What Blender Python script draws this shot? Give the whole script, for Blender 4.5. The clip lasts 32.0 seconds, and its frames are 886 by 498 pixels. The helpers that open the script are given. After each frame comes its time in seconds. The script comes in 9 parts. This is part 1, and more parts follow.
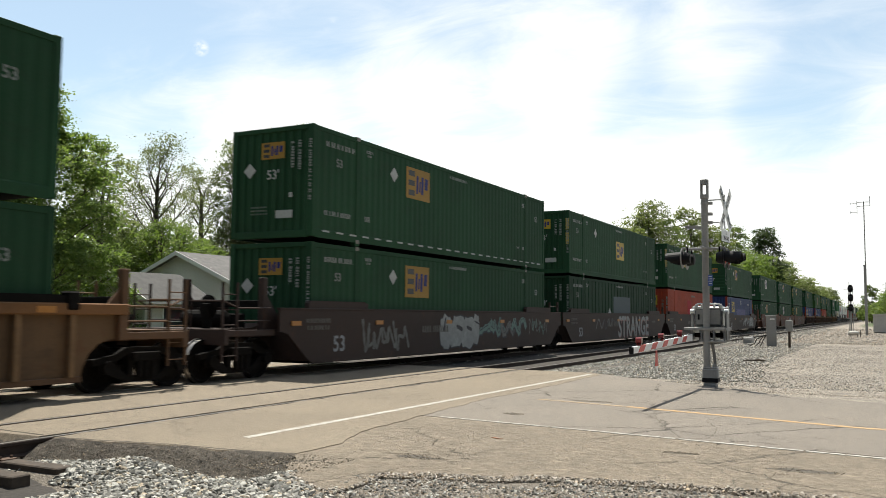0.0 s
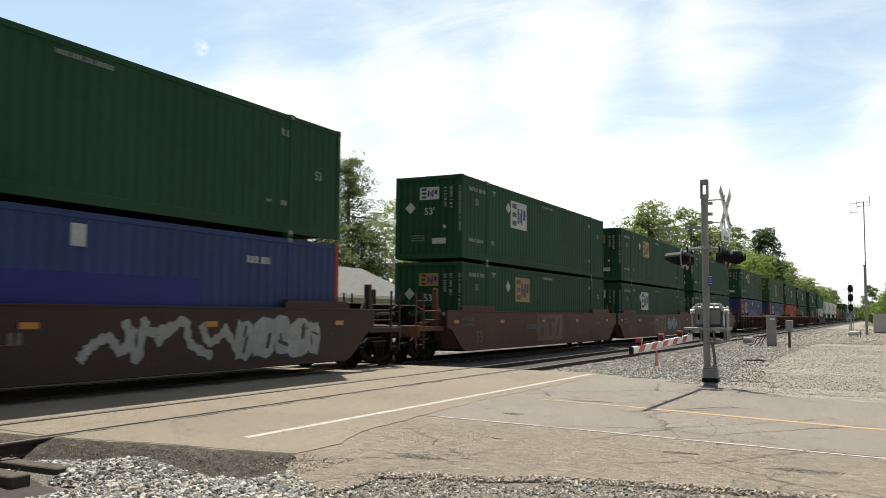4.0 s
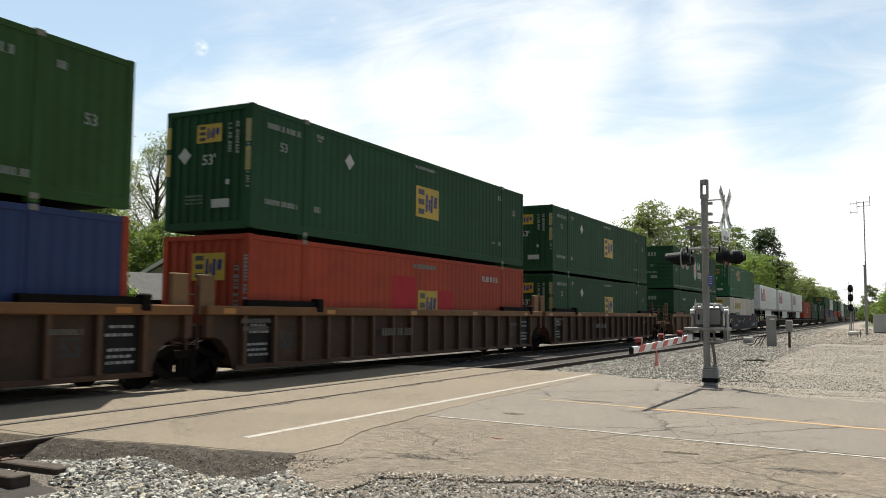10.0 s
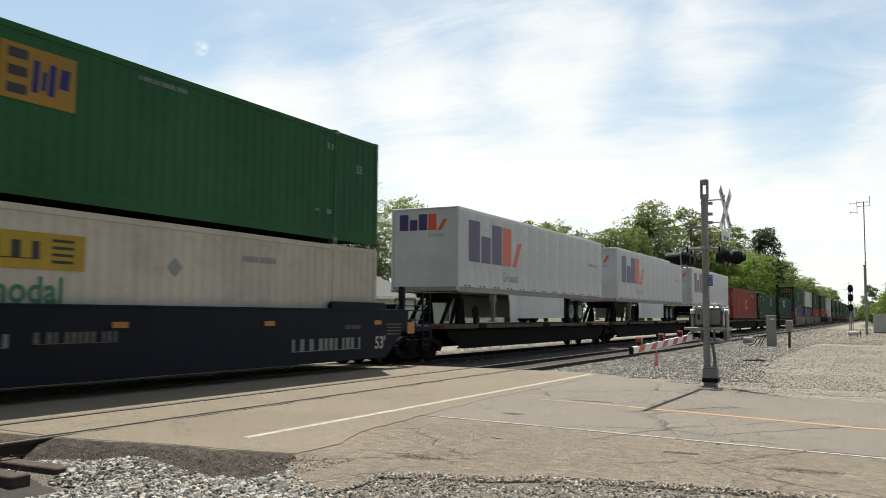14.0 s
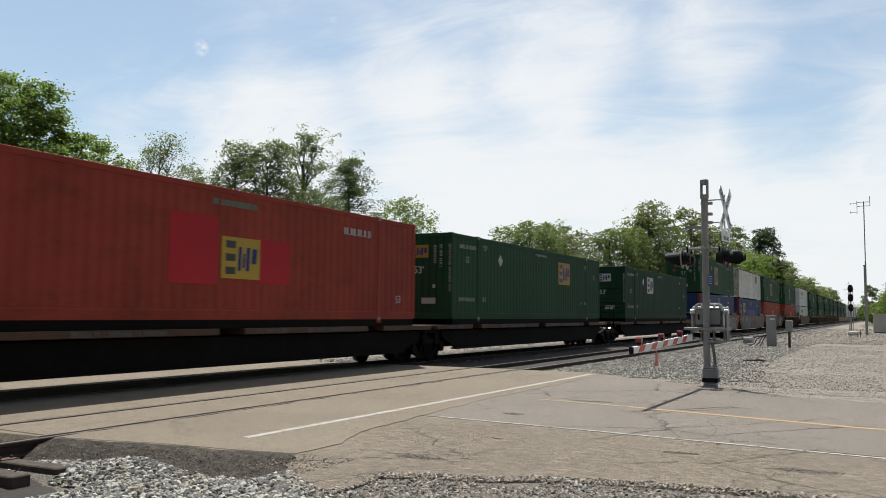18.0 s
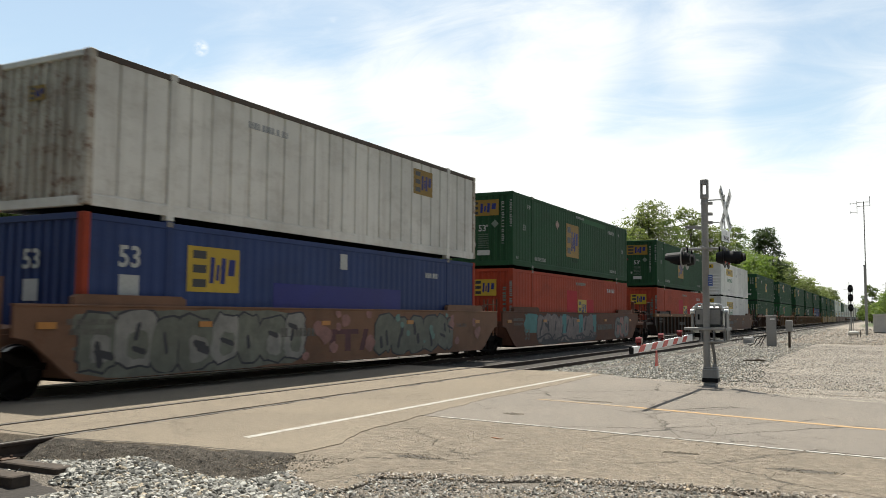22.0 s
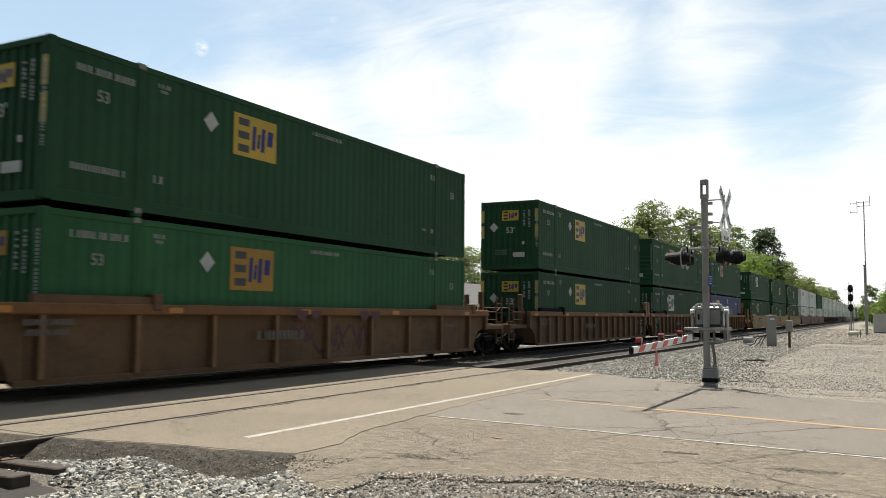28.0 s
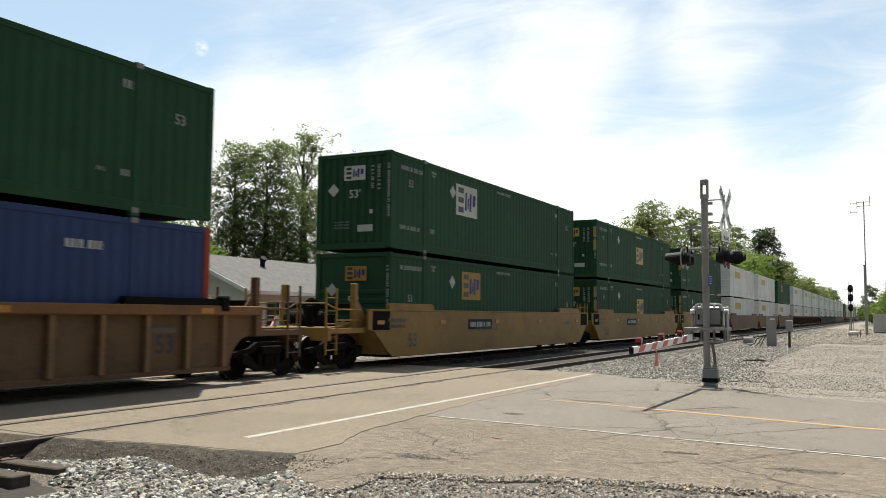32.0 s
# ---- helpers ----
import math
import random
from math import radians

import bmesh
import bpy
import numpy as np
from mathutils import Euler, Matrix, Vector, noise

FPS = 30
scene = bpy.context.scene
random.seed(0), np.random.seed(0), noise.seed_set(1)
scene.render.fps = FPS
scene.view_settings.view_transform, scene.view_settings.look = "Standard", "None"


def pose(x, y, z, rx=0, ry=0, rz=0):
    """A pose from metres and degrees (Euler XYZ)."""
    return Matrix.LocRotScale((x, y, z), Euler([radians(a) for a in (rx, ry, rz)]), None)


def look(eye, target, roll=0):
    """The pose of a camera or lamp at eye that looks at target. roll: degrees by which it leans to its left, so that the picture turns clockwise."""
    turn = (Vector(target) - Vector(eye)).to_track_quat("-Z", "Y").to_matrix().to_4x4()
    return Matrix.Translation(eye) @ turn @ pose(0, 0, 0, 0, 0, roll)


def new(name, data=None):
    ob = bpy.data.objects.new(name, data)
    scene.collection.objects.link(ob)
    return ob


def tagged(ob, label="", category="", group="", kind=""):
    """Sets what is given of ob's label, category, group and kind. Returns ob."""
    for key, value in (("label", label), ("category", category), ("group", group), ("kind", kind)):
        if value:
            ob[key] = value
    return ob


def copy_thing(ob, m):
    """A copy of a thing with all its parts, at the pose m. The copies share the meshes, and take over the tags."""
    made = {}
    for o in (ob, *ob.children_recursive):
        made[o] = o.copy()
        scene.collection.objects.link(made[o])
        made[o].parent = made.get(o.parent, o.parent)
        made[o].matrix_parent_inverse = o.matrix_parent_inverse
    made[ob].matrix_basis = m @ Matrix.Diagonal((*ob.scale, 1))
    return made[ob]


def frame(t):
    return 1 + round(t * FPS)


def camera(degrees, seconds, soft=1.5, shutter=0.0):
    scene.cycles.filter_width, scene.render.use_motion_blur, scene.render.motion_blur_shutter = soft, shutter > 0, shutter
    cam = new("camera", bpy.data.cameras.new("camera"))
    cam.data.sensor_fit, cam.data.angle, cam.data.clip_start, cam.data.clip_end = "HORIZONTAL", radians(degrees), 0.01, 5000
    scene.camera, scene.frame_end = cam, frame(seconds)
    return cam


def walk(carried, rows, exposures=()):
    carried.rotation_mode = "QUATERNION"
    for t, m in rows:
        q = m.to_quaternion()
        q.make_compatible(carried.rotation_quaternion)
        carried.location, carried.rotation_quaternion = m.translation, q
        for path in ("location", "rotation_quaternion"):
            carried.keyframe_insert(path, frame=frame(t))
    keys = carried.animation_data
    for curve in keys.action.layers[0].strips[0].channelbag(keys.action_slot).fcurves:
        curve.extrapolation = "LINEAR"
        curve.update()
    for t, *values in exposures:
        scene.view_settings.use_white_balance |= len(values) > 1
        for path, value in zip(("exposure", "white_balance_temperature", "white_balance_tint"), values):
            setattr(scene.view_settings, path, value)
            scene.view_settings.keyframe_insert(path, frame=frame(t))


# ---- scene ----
# The camera stands by the road; x runs along the tracks, y across them, z = 0 at the rail heads.
EYE = Vector((0.0, -13.77, 1.496))
YAW, PITCH, ROLL = radians(62.5665), radians(4.391), 0.44
cam = camera(55.06, 32.0, soft=0.72, shutter=0.14)
AHEAD = Vector((math.sin(YAW) * math.cos(PITCH), math.cos(YAW) * math.cos(PITCH), math.sin(PITCH)))
walk(cam, [(0, look(EYE, EYE + AHEAD, ROLL)), (32, look(EYE, EYE + AHEAD, ROLL))], [(0, 0.53, 6480, 7), (2, 0.56, 6480, 7), (3.5, 0.53, 6480, 7), (6, 0.49, 6480, 7), (8, 0.46, 6480, 7), (12.5, 0.48, 6480, 7), (13.5, 0.40, 6480, 7), (14.5, 0.28, 6350, 7), (16.5, 0.23, 6220, 8), (18.0, 0.16, 6200, 9), (19.3, 0.17, 6200, 9), (20.0, 0.30, 6280, 8), (20.5, 0.36, 6480, 7), (21.5, 0.48, 6480, 7), (24.0, 0.46, 6480, 7), (25.0, 0.38, 6480, 7), (27.5, 0.43, 6480, 7), (29.0, 0.47, 6480, 7), (32, 0.48, 6480, 7)])

# ---- light ----
SUN_X, SUN_Y = 0.33, 0.28          # how far the light leans per metre of height
world = bpy.data.worlds.new("sky")
scene.world = world
world.use_nodes = True
wn, wl = world.node_tree.nodes, world.node_tree.links
wn.clear()


def wnode(kind, **kw):
    n = wn.new(kind)
    for k, v in kw.items():
        n.inputs[k].default_value = v
    return n


sky = wn.new("ShaderNodeTexSky")
sky.sky_type, sky.sun_disc = "NISHITA", False
sky.sun_elevation = math.atan2(1.0, math.hypot(SUN_X, SUN_Y))
sky.sun_rotation = math.atan2(SUN_X, SUN_Y)
sky.air_density, sky.dust_density, sky.ozone_density = 1.0, 0.7, 1.0
w_co = wn.new("ShaderNodeTexCoord")
w_sep = wn.new("ShaderNodeSeparateXYZ")
wl.new(w_co.outputs["Generated"], w_sep.inputs[0])


def wmath(op, a, b=None):
    n = wn.new("ShaderNodeMath")
    n.operation = op
    for i, v in enumerate((a, b)):
        if v is None:
            continue
        if isinstance(v, (int, float)):
            n.inputs[i].default_value = v
        else:
            wl.new(v, n.inputs[i])
    return n.outputs[0]


w_up = wmath("ADD", wmath("MAXIMUM", w_sep.outputs[2], 0.0), 0.16)
w_flat = wn.new("ShaderNodeCombineXYZ")
wl.new(wmath("DIVIDE", w_sep.outputs[0], w_up), w_flat.inputs[0])
wl.new(wmath("DIVIDE", w_sep.outputs[1], w_up), w_flat.inputs[1])


def wcloud(scale, detail, rough, dist, turn, sx, sy, shift):
    m = wn.new("ShaderNodeMapping")
    m.inputs["Rotation"].default_value = (0, 0, radians(turn))
    m.inputs["Scale"].default_value = (sx, sy, 1)
    m.inputs["Location"].default_value = shift
    wl.new(w_flat.outputs[0], m.inputs[0])
    n = wn.new("ShaderNodeTexNoise")
    n.inputs["Scale"].default_value, n.inputs["Detail"].default_value = scale, detail
    n.inputs["Roughness"].default_value, n.inputs["Distortion"].default_value = rough, dist
    wl.new(m.outputs[0], n.inputs["Vector"])
    return n.outputs["Fac"]


def wramp(x, a, b):
    n = wn.new("ShaderNodeMapRange")
    n.interpolation_type = "SMOOTHSTEP"
    n.inputs[1].default_value, n.inputs[2].default_value = a, b
    wl.new(x, n.inputs[0])
    return n.outputs[0]


CLOUDS = (((0.5903, 0.7510, 0.2958), 3, 13, -0.28), ((0.7738, 0.5657, 0.2849), 0.5, 5, -0.12), ((0.8861, 0.3908, 0.2490), 0.5, 5, -0.15), ((0.9447, 0.2288, 0.2348), 0.5, 5, -0.17), ((0.9521, 0.0689, 0.2981), 1, 7, -0.15), ((0.9734, 0.0838, 0.2133), 1, 5, -0.13), ((0.6873, 0.7003, 0.1927), 0.5, 3, -0.10),
          ((0.7575, 0.6153, 0.2180), 1, 6, 0.16), ((0.8893, 0.4136, 0.1953), 2, 8, 0.20), ((0.9592, 0.2332, 0.1600), 1, 7, 0.14), ((0.9029, 0.3143, 0.2933), 1, 6, 0.17), ((0.9412, 0.1533, 0.3010), 1, 5, 0.15), ((0.8257, 0.4919, 0.2760), 0.5, 4, 0.10), ((0.6595, 0.7157, 0.2296), 1, 5, 0.12))
PUFFS = (((0.6909, 0.6618, 0.2910), 0.1, 0.6, 0.9), ((0.7747, 0.5438, 0.3227), 0.2, 0.7, 0.5))


def blob(d, inner, outer, weight):
    """A soft round patch of cloud (or, below nought, of clear sky) about a direction."""
    n = wn.new("ShaderNodeVectorMath")
    n.operation = "DOT_PRODUCT"
    wl.new(w_co.outputs["Generated"], n.inputs[0])
    n.inputs[1].default_value = d
    return wmath("MULTIPLY", wramp(n.outputs["Value"], math.cos(radians(outer)), math.cos(radians(inner))), weight)


w_cover = wmath("ADD", wmath("MULTIPLY", wcloud(0.9, 6, 0.6, 0.4, 20, 1.25, 0.55, (3.1, 1.7, 0)), 0.55), wmath("MULTIPLY", wcloud(2.6, 9, 0.66, 1.4, 35, 1.25, 0.75, (7.7, 0.3, 0)), 0.55))
w_cover = wmath("ADD", w_cover, wmath("MULTIPLY", wramp(w_sep.outputs[2], 0.36, 0.02), 0.34))
for d, r0, r1, k in CLOUDS:
    w_cover = wmath("ADD", w_cover, blob(d, r0, r1, k))
w_cover = wramp(w_cover, 0.30, 0.92)
for d, r0, r1, k in PUFFS:
    w_cover = wmath("ADD", w_cover, wmath("MULTIPLY", blob(d, r0, r1, k), wramp(wcloud(9, 5, 0.6, 0.3, 0, 1, 1, (0, 0, 0)), 0.38, 0.6)))
w_cover = wmath("MINIMUM", wmath("ADD", wmath("MULTIPLY", w_cover, 0.78), 0.19), 0.97)
w_blue = wnode("ShaderNodeBackground", Strength=0.105)
w_tint = wn.new("ShaderNodeMix")
w_tint.data_type, w_tint.blend_type = "RGBA", "MULTIPLY"
w_tint.inputs[0].default_value = 1.0
w_tint.inputs[7].default_value = (1.0, 1.05, 0.98, 1)
wl.new(sky.outputs[0], w_tint.inputs[6])
wl.new(w_tint.outputs[2], w_blue.inputs[0])
w_white = wnode("ShaderNodeBackground", Color=(1.0, 0.99, 0.97, 1), Strength=0.8)
w_mix = wn.new("ShaderNodeMixShader")
# cloud is brightest towards the sun's side of the sky
w_dot = wn.new("ShaderNodeVectorMath")
w_dot.operation = "DOT_PRODUCT"
w_dot.inputs[1].default_value = Vector((SUN_X, SUN_Y, 0.25)).normalized()
wl.new(w_co.outputs["Generated"], w_dot.inputs[0])
w_glow = wn.new("ShaderNodeMapRange")
w_glow.interpolation_type = "SMOOTHSTEP"
for i, v in enumerate((-0.4, 0.75, 0.07, 0.82)):
    w_glow.inputs[i + 1].default_value = v
wl.new(w_dot.outputs["Value"], w_glow.inputs[0])
wl.new(w_glow.outputs[0], w_white.inputs["Strength"])
wl.new(w_cover, w_mix.inputs[0])
wl.new(w_blue.outputs[0], w_mix.inputs[1])
wl.new(w_white.outputs[0], w_mix.inputs[2])
wl.new(w_mix.outputs[0], wn.new("ShaderNodeOutputWorld").inputs[0])

sun = new("sun", bpy.data.lights.new("sun", "SUN"))
sun.data.energy, sun.data.angle, sun.data.color = 5.0, radians(0.55), (1.0, 0.95, 0.865)
sun.matrix_world = look(Vector((SUN_X, SUN_Y, 1)) * 50, (0, 0, 0))

# ---- building blocks ----


class Shape:
    """Collects vertices and faces of one mesh."""

    def __init__(self):
        self.v, self.f = [], []

    def add(self, verts, faces):
        n = len(self.v)
        self.v += [tuple(p) for p in verts]
        self.f += [tuple(n + i for i in q) for q in faces]
        return self

    def box(self, x0, x1, y0, y1, z0, z1, c=0.0):
        if c <= 0:
            return self.add([(x, y, z) for x in (x0, x1) for y in (y0, y1) for z in (z0, z1)],
                            [(0, 1, 3, 2), (4, 6, 7, 5), (0, 4, 5, 1), (2, 3, 7, 6), (0, 2, 6, 4), (1, 5, 7, 3)])
        v, at = [], {}
        lo, hi = (x0, y0, z0), (x1, y1, z1)
        for s in [(a, b, d) for a in (0, 1) for b in (0, 1) for d in (0, 1)]:
            for k in range(3):
                p = [hi[i] if s[i] else lo[i] for i in range(3)]
                for i in range(3):
                    if i != k:
                        p[i] += -c if s[i] else c
                at[s, k] = len(v)
                v.append(p)
        f = []
        for k in range(3):
            i, j = (k + 1) % 3, (k + 2) % 3
            for e in (0, 1):
                ring = []
                for a, b in ((0, 0), (1, 0), (1, 1), (0, 1)):
                    s = [0, 0, 0]
                    s[k], s[i], s[j] = e, a, b
                    ring.append(at[tuple(s), k])
                f.append(ring if e else ring[::-1])
            for a in (0, 1):
                for b in (0, 1):
                    s0, s1 = [0, 0, 0], [0, 0, 0]
                    s0[i] = s1[i] = a
                    s0[j] = s1[j] = b
                    s1[k] = 1
                    q = [at[tuple(s0), i], at[tuple(s1), i], at[tuple(s1), j], at[tuple(s0), j]]
                    f.append(q if a == b else q[::-1])
        for s in [(a, b, d) for a in (0, 1) for b in (0, 1) for d in (0, 1)]:
            q = [at[s, 0], at[s, 1], at[s, 2]]
            f.append(q if sum(s) % 2 else q[::-1])
        return self.add(v, f)

    def prism(self, poly, axis, a0, a1):
        """A polygon in the plane across the axis ('x': y,z; 'y': x,z; 'z': x,y), drawn out from a0 to a1."""
        n = len(poly)
        put = {"x": lambda p, a: (a, p[0], p[1]), "y": lambda p, a: (p[0], a, p[1]), "z": lambda p, a: (p[0], p[1], a)}[axis]
        v = [put(p, a0) for p in poly] + [put(p, a1) for p in poly]
        f = [(i, (i + 1) % n, n + (i + 1) % n, n + i) for i in range(n)]
        return self.add(v, f + [tuple(range(n))[::-1], tuple(range(n, 2 * n))])

    def tube(self, p0, p1, r0, r1=None, n=8, caps=True):
        r1 = r0 if r1 is None else r1
        p0, p1 = Vector(p0), Vector(p1)
        d = (p1 - p0).normalized()
        u = d.orthogonal().normalized()
        w = d.cross(u)
        v = []
        for p, r in ((p0, r0), (p1, r1)):
            v += [p + (u * math.cos(2 * math.pi * i / n) + w * math.sin(2 * math.pi * i / n)) * r for i in range(n)]
        f = [(i, (i + 1) % n, n + (i + 1) % n, n + i) for i in range(n)]
        if caps:
            f += [tuple(range(n))[::-1], tuple(range(n, 2 * n))]
        return self.add(v, f)

    def line(self, pts, r, n=6):
        for a, b in zip(pts, pts[1:]):
            self.tube(a, b, r, r, n)
        return self

    def lathe(self, prof, centre, axis, n=24):
        """A profile of (along, radius) turned about an axis through the centre."""
        c = Vector(centre)
        d = {"x": Vector((1, 0, 0)), "y": Vector((0, 1, 0)), "z": Vector((0, 0, 1))}[axis] if isinstance(axis, str) else Vector(axis).normalized()
        u = d.orthogonal().normalized()
        w = d.cross(u)
        v = [c + d * a + (u * math.cos(2 * math.pi * i / n) + w * math.sin(2 * math.pi * i / n)) * r for a, r in prof for i in range(n)]
        f = [(k * n + i, k * n + (i + 1) % n, (k + 1) * n + (i + 1) % n, (k + 1) * n + i) for k in range(len(prof) - 1) for i in range(n)]
        f += [tuple(range(n))[::-1], tuple((len(prof) - 1) * n + i for i in range(n))]
        return self.add(v, f)

    def mesh(self, name, smooth=False):
        me = bpy.data.meshes.new(name)
        me.from_pydata(self.v, [], self.f)
        bm = bmesh.new()
        bm.from_mesh(me)
        bmesh.ops.recalc_face_normals(bm, faces=bm.faces)
        bm.to_mesh(me)
        bm.free()
        if smooth:
            me.polygons.foreach_set("use_smooth", [True] * len(me.polygons))
        me.update()
        return me


def part(name, shape, material, parent=None, label="", m=None, smooth=False):
    """Links a shape or a mesh as one object, under a thing or a part."""
    me = shape.mesh(name, smooth) if isinstance(shape, Shape) else shape
    if material is not None and not me.materials:
        me.materials.append(material)
    ob = new(name, me)
    if parent is not None:
        ob.parent = parent
    if m is not None:
        ob.matrix_basis = m
    if label:
        ob["label"] = label
    return ob


def empty(name, m=None):
    ob = new(name)
    ob.empty_display_size = 0.2
    if m is not None:
        ob.matrix_basis = m
    return ob


kept = {}


def once(key, make):
    if key not in kept:
        kept[key] = make()
    return kept[key]


def letters(text, size, bold=0.0):
    """Flat letters in the x-y plane, centred, as a mesh."""
    cu = bpy.data.curves.new("letters", "FONT")
    cu.body, cu.size, cu.align_x, cu.align_y, cu.offset, cu.resolution_u = text, size, "CENTER", "CENTER", bold, 3
    ob = bpy.data.objects.new("letters", cu)
    me = bpy.data.meshes.new_from_object(ob)
    bpy.data.objects.remove(ob)
    bpy.data.curves.remove(cu)
    return me


# ---- materials ----


class Nodes:
    def __init__(self, name):
        self.mat = bpy.data.materials.new(name)
        self.mat.use_nodes = True
        self.n, self.l = self.mat.node_tree.nodes, self.mat.node_tree.links
        self.b = self.n["Principled BSDF"]
        self.co = self.n.new("ShaderNodeTexCoord").outputs["Object"]

    def put(self, socket, v):
        if isinstance(v, bpy.types.NodeSocket):
            self.l.new(v, socket)
        elif isinstance(v, tuple) and len(v) == 3 and socket.type == "RGBA":
            socket.default_value = (*v, 1)
        else:
            socket.default_value = v

    def noise(self, scale, detail=4, rough=0.6, stretch=None, dist=0.0, out="Fac", co=None):
        c = co or self.co
        if stretch:
            m = self.n.new("ShaderNodeMapping")
            m.inputs["Scale"].default_value = stretch
            self.l.new(c, m.inputs[0])
            c = m.outputs[0]
        t = self.n.new("ShaderNodeTexNoise")
        t.inputs["Scale"].default_value, t.inputs["Detail"].default_value = scale, detail
        t.inputs["Roughness"].default_value, t.inputs["Distortion"].default_value = rough, dist
        self.l.new(c, t.inputs["Vector"])
        return t.outputs[out]

    def cells(self, scale, feature="F1", out="Distance", co=None, random=1.0):
        t = self.n.new("ShaderNodeTexVoronoi")
        t.feature = feature
        t.inputs["Scale"].default_value = scale
        t.inputs["Randomness"].default_value = random
        self.l.new(co or self.co, t.inputs["Vector"])
        return t.outputs[out]

    def ramp(self, x, a, b, lo=0.0, hi=1.0):
        t = self.n.new("ShaderNodeMapRange")
        t.interpolation_type = "SMOOTHSTEP"
        for i, v in enumerate((a, b, lo, hi)):
            t.inputs[i + 1].default_value = v
        self.l.new(x, t.inputs[0])
        return t.outputs[0]

    def mix(self, fac, a, b, how="MIX"):
        t = self.n.new("ShaderNodeMix")
        t.data_type, t.blend_type = "RGBA", how
        self.put(t.inputs[0], fac)
        self.put(t.inputs[6], a)
        self.put(t.inputs[7], b)
        return t.outputs[2]

    def math(self, op, a, b=0.0):
        t = self.n.new("ShaderNodeMath")
        t.operation = op
        self.put(t.inputs[0], a)
        self.put(t.inputs[1], b)
        return t.outputs[0]

    def sep(self, axis, co=None):
        t = self.n.new("ShaderNodeSeparateXYZ")
        self.l.new(co or self.co, t.inputs[0])
        return t.outputs[axis]

    def finish(self, colour, rough=0.6, metal=0.0, bump=None, depth=0.01, strength=0.5):
        self.put(self.b.inputs["Base Color"], colour)
        self.put(self.b.inputs["Roughness"], rough)
        self.put(self.b.inputs["Metallic"], metal)
        if bump is not None:
            t = self.n.new("ShaderNodeBump")
            t.inputs["Strength"].default_value, t.inputs["Distance"].default_value = strength, depth
            self.l.new(bump, t.inputs["Height"])
            self.l.new(t.outputs[0], self.b.inputs["Normal"])
        return self.mat


def shade(c, k):
    return tuple(max(0.0, min(1.0, x * k)) for x in c)


def painted(name, rgb, rough=0.45, dirt=0.35, rust=0.0, streak=0.5, dirt_rgb=None, gloss=0.3):
    """Paint on steel: faded patches, streaks of dirt that run down, specks of rust."""
    q = Nodes(name)
    q.b.inputs["Specular IOR Level"].default_value = gloss
    dirt_rgb = dirt_rgb or tuple(0.30 * a + 0.30 * b for a, b in zip(rgb, (0.060, 0.048, 0.036)))
    fade = q.ramp(q.noise(0.35, 3), 0.3, 0.7)
    c = q.mix(fade, shade(rgb, 0.86), shade(rgb, 1.14))
    runs = q.ramp(q.noise(2.2, 6, 0.65, stretch=(2.2, 2.2, 0.16)), 0.46, 0.78)
    c = q.mix(q.math("MULTIPLY", runs, streak * dirt), c, dirt_rgb)
    grain = q.noise(26, 4, 0.7)
    c = q.mix(q.math("MULTIPLY", q.ramp(q.noise(1.1, 7, 0.72, stretch=(0.8, 1, 1.5)), 0.46, 0.68), dirt * 0.75), c, dirt_rgb)
    c = q.mix(q.math("MULTIPLY", q.ramp(grain, 0.52, 0.8), dirt * 0.6), c, dirt_rgb)
    if rust:
        spots = q.ramp(q.noise(3.1, 7, 0.72), 0.60 - 0.12 * rust, 0.66)
        c = q.mix(q.math("MULTIPLY", spots, min(1, rust)), c, (0.13, 0.050, 0.022))
    return q.finish(c, q.ramp(grain, 0.3, 0.8, rough, min(1, rough + 0.22)), 0.0, grain, 0.004, 0.25)


def plain(name, rgb, rough=0.6, metal=0.0, vary=0.12, scale=14, depth=0.003, gloss=0.5):
    q = Nodes(name)
    q.b.inputs["Specular IOR Level"].default_value = gloss
    g = q.noise(scale, 5, 0.65)
    c = q.mix(q.ramp(g, 0.3, 0.75), shade(rgb, 1 - vary), shade(rgb, 1 + vary))
    c = q.mix(q.ramp(q.noise(scale * 0.12, 3), 0.35, 0.7, 0, 0.5), c, shade(rgb, 1 - 1.4 * vary))
    return q.finish(c, rough, metal, g, depth, 0.3)


GREEN = painted("green_paint", (0.0180, 0.0620, 0.0275), 0.64, 0.30, gloss=0.16)
GREEN_DARK = painted("dark_green_paint", (0.0122, 0.0435, 0.0208), 0.64, 0.4, gloss=0.16)
GREEN_LIGHT = painted("light_green_paint", (0.0290, 0.1060, 0.0420), 0.64, 0.3, gloss=0.16)
GREEN_OLIVE = painted("olive_green_paint", (0.0340, 0.0860, 0.0250), 0.64, 0.35, gloss=0.16)
ORANGE = painted("orange_red_paint", (0.3450, 0.0530, 0.0240), 0.62, 0.4, 0.12, gloss=0.18)
RED_BOX = painted("red_paint", (0.2800, 0.0430, 0.0260), 0.62, 0.45, 0.15, gloss=0.18)
BLUE = painted("blue_paint", (0.0270, 0.0480, 0.1380), 0.55, 0.3, 0.05, gloss=0.2)
BLUE_PATCH = painted("bright_blue_patch", (0.009792, 0.01469, 0.1616), 0.45, 0.15)
RED_PATCH = painted("bright_red_patch", (0.42, 0.026, 0.036), 0.62, 0.15, gloss=0.15)
WHITE_BOX = painted("white_paint", (0.62, 0.62, 0.59), 0.45, 0.26, 0.10, 0.55)
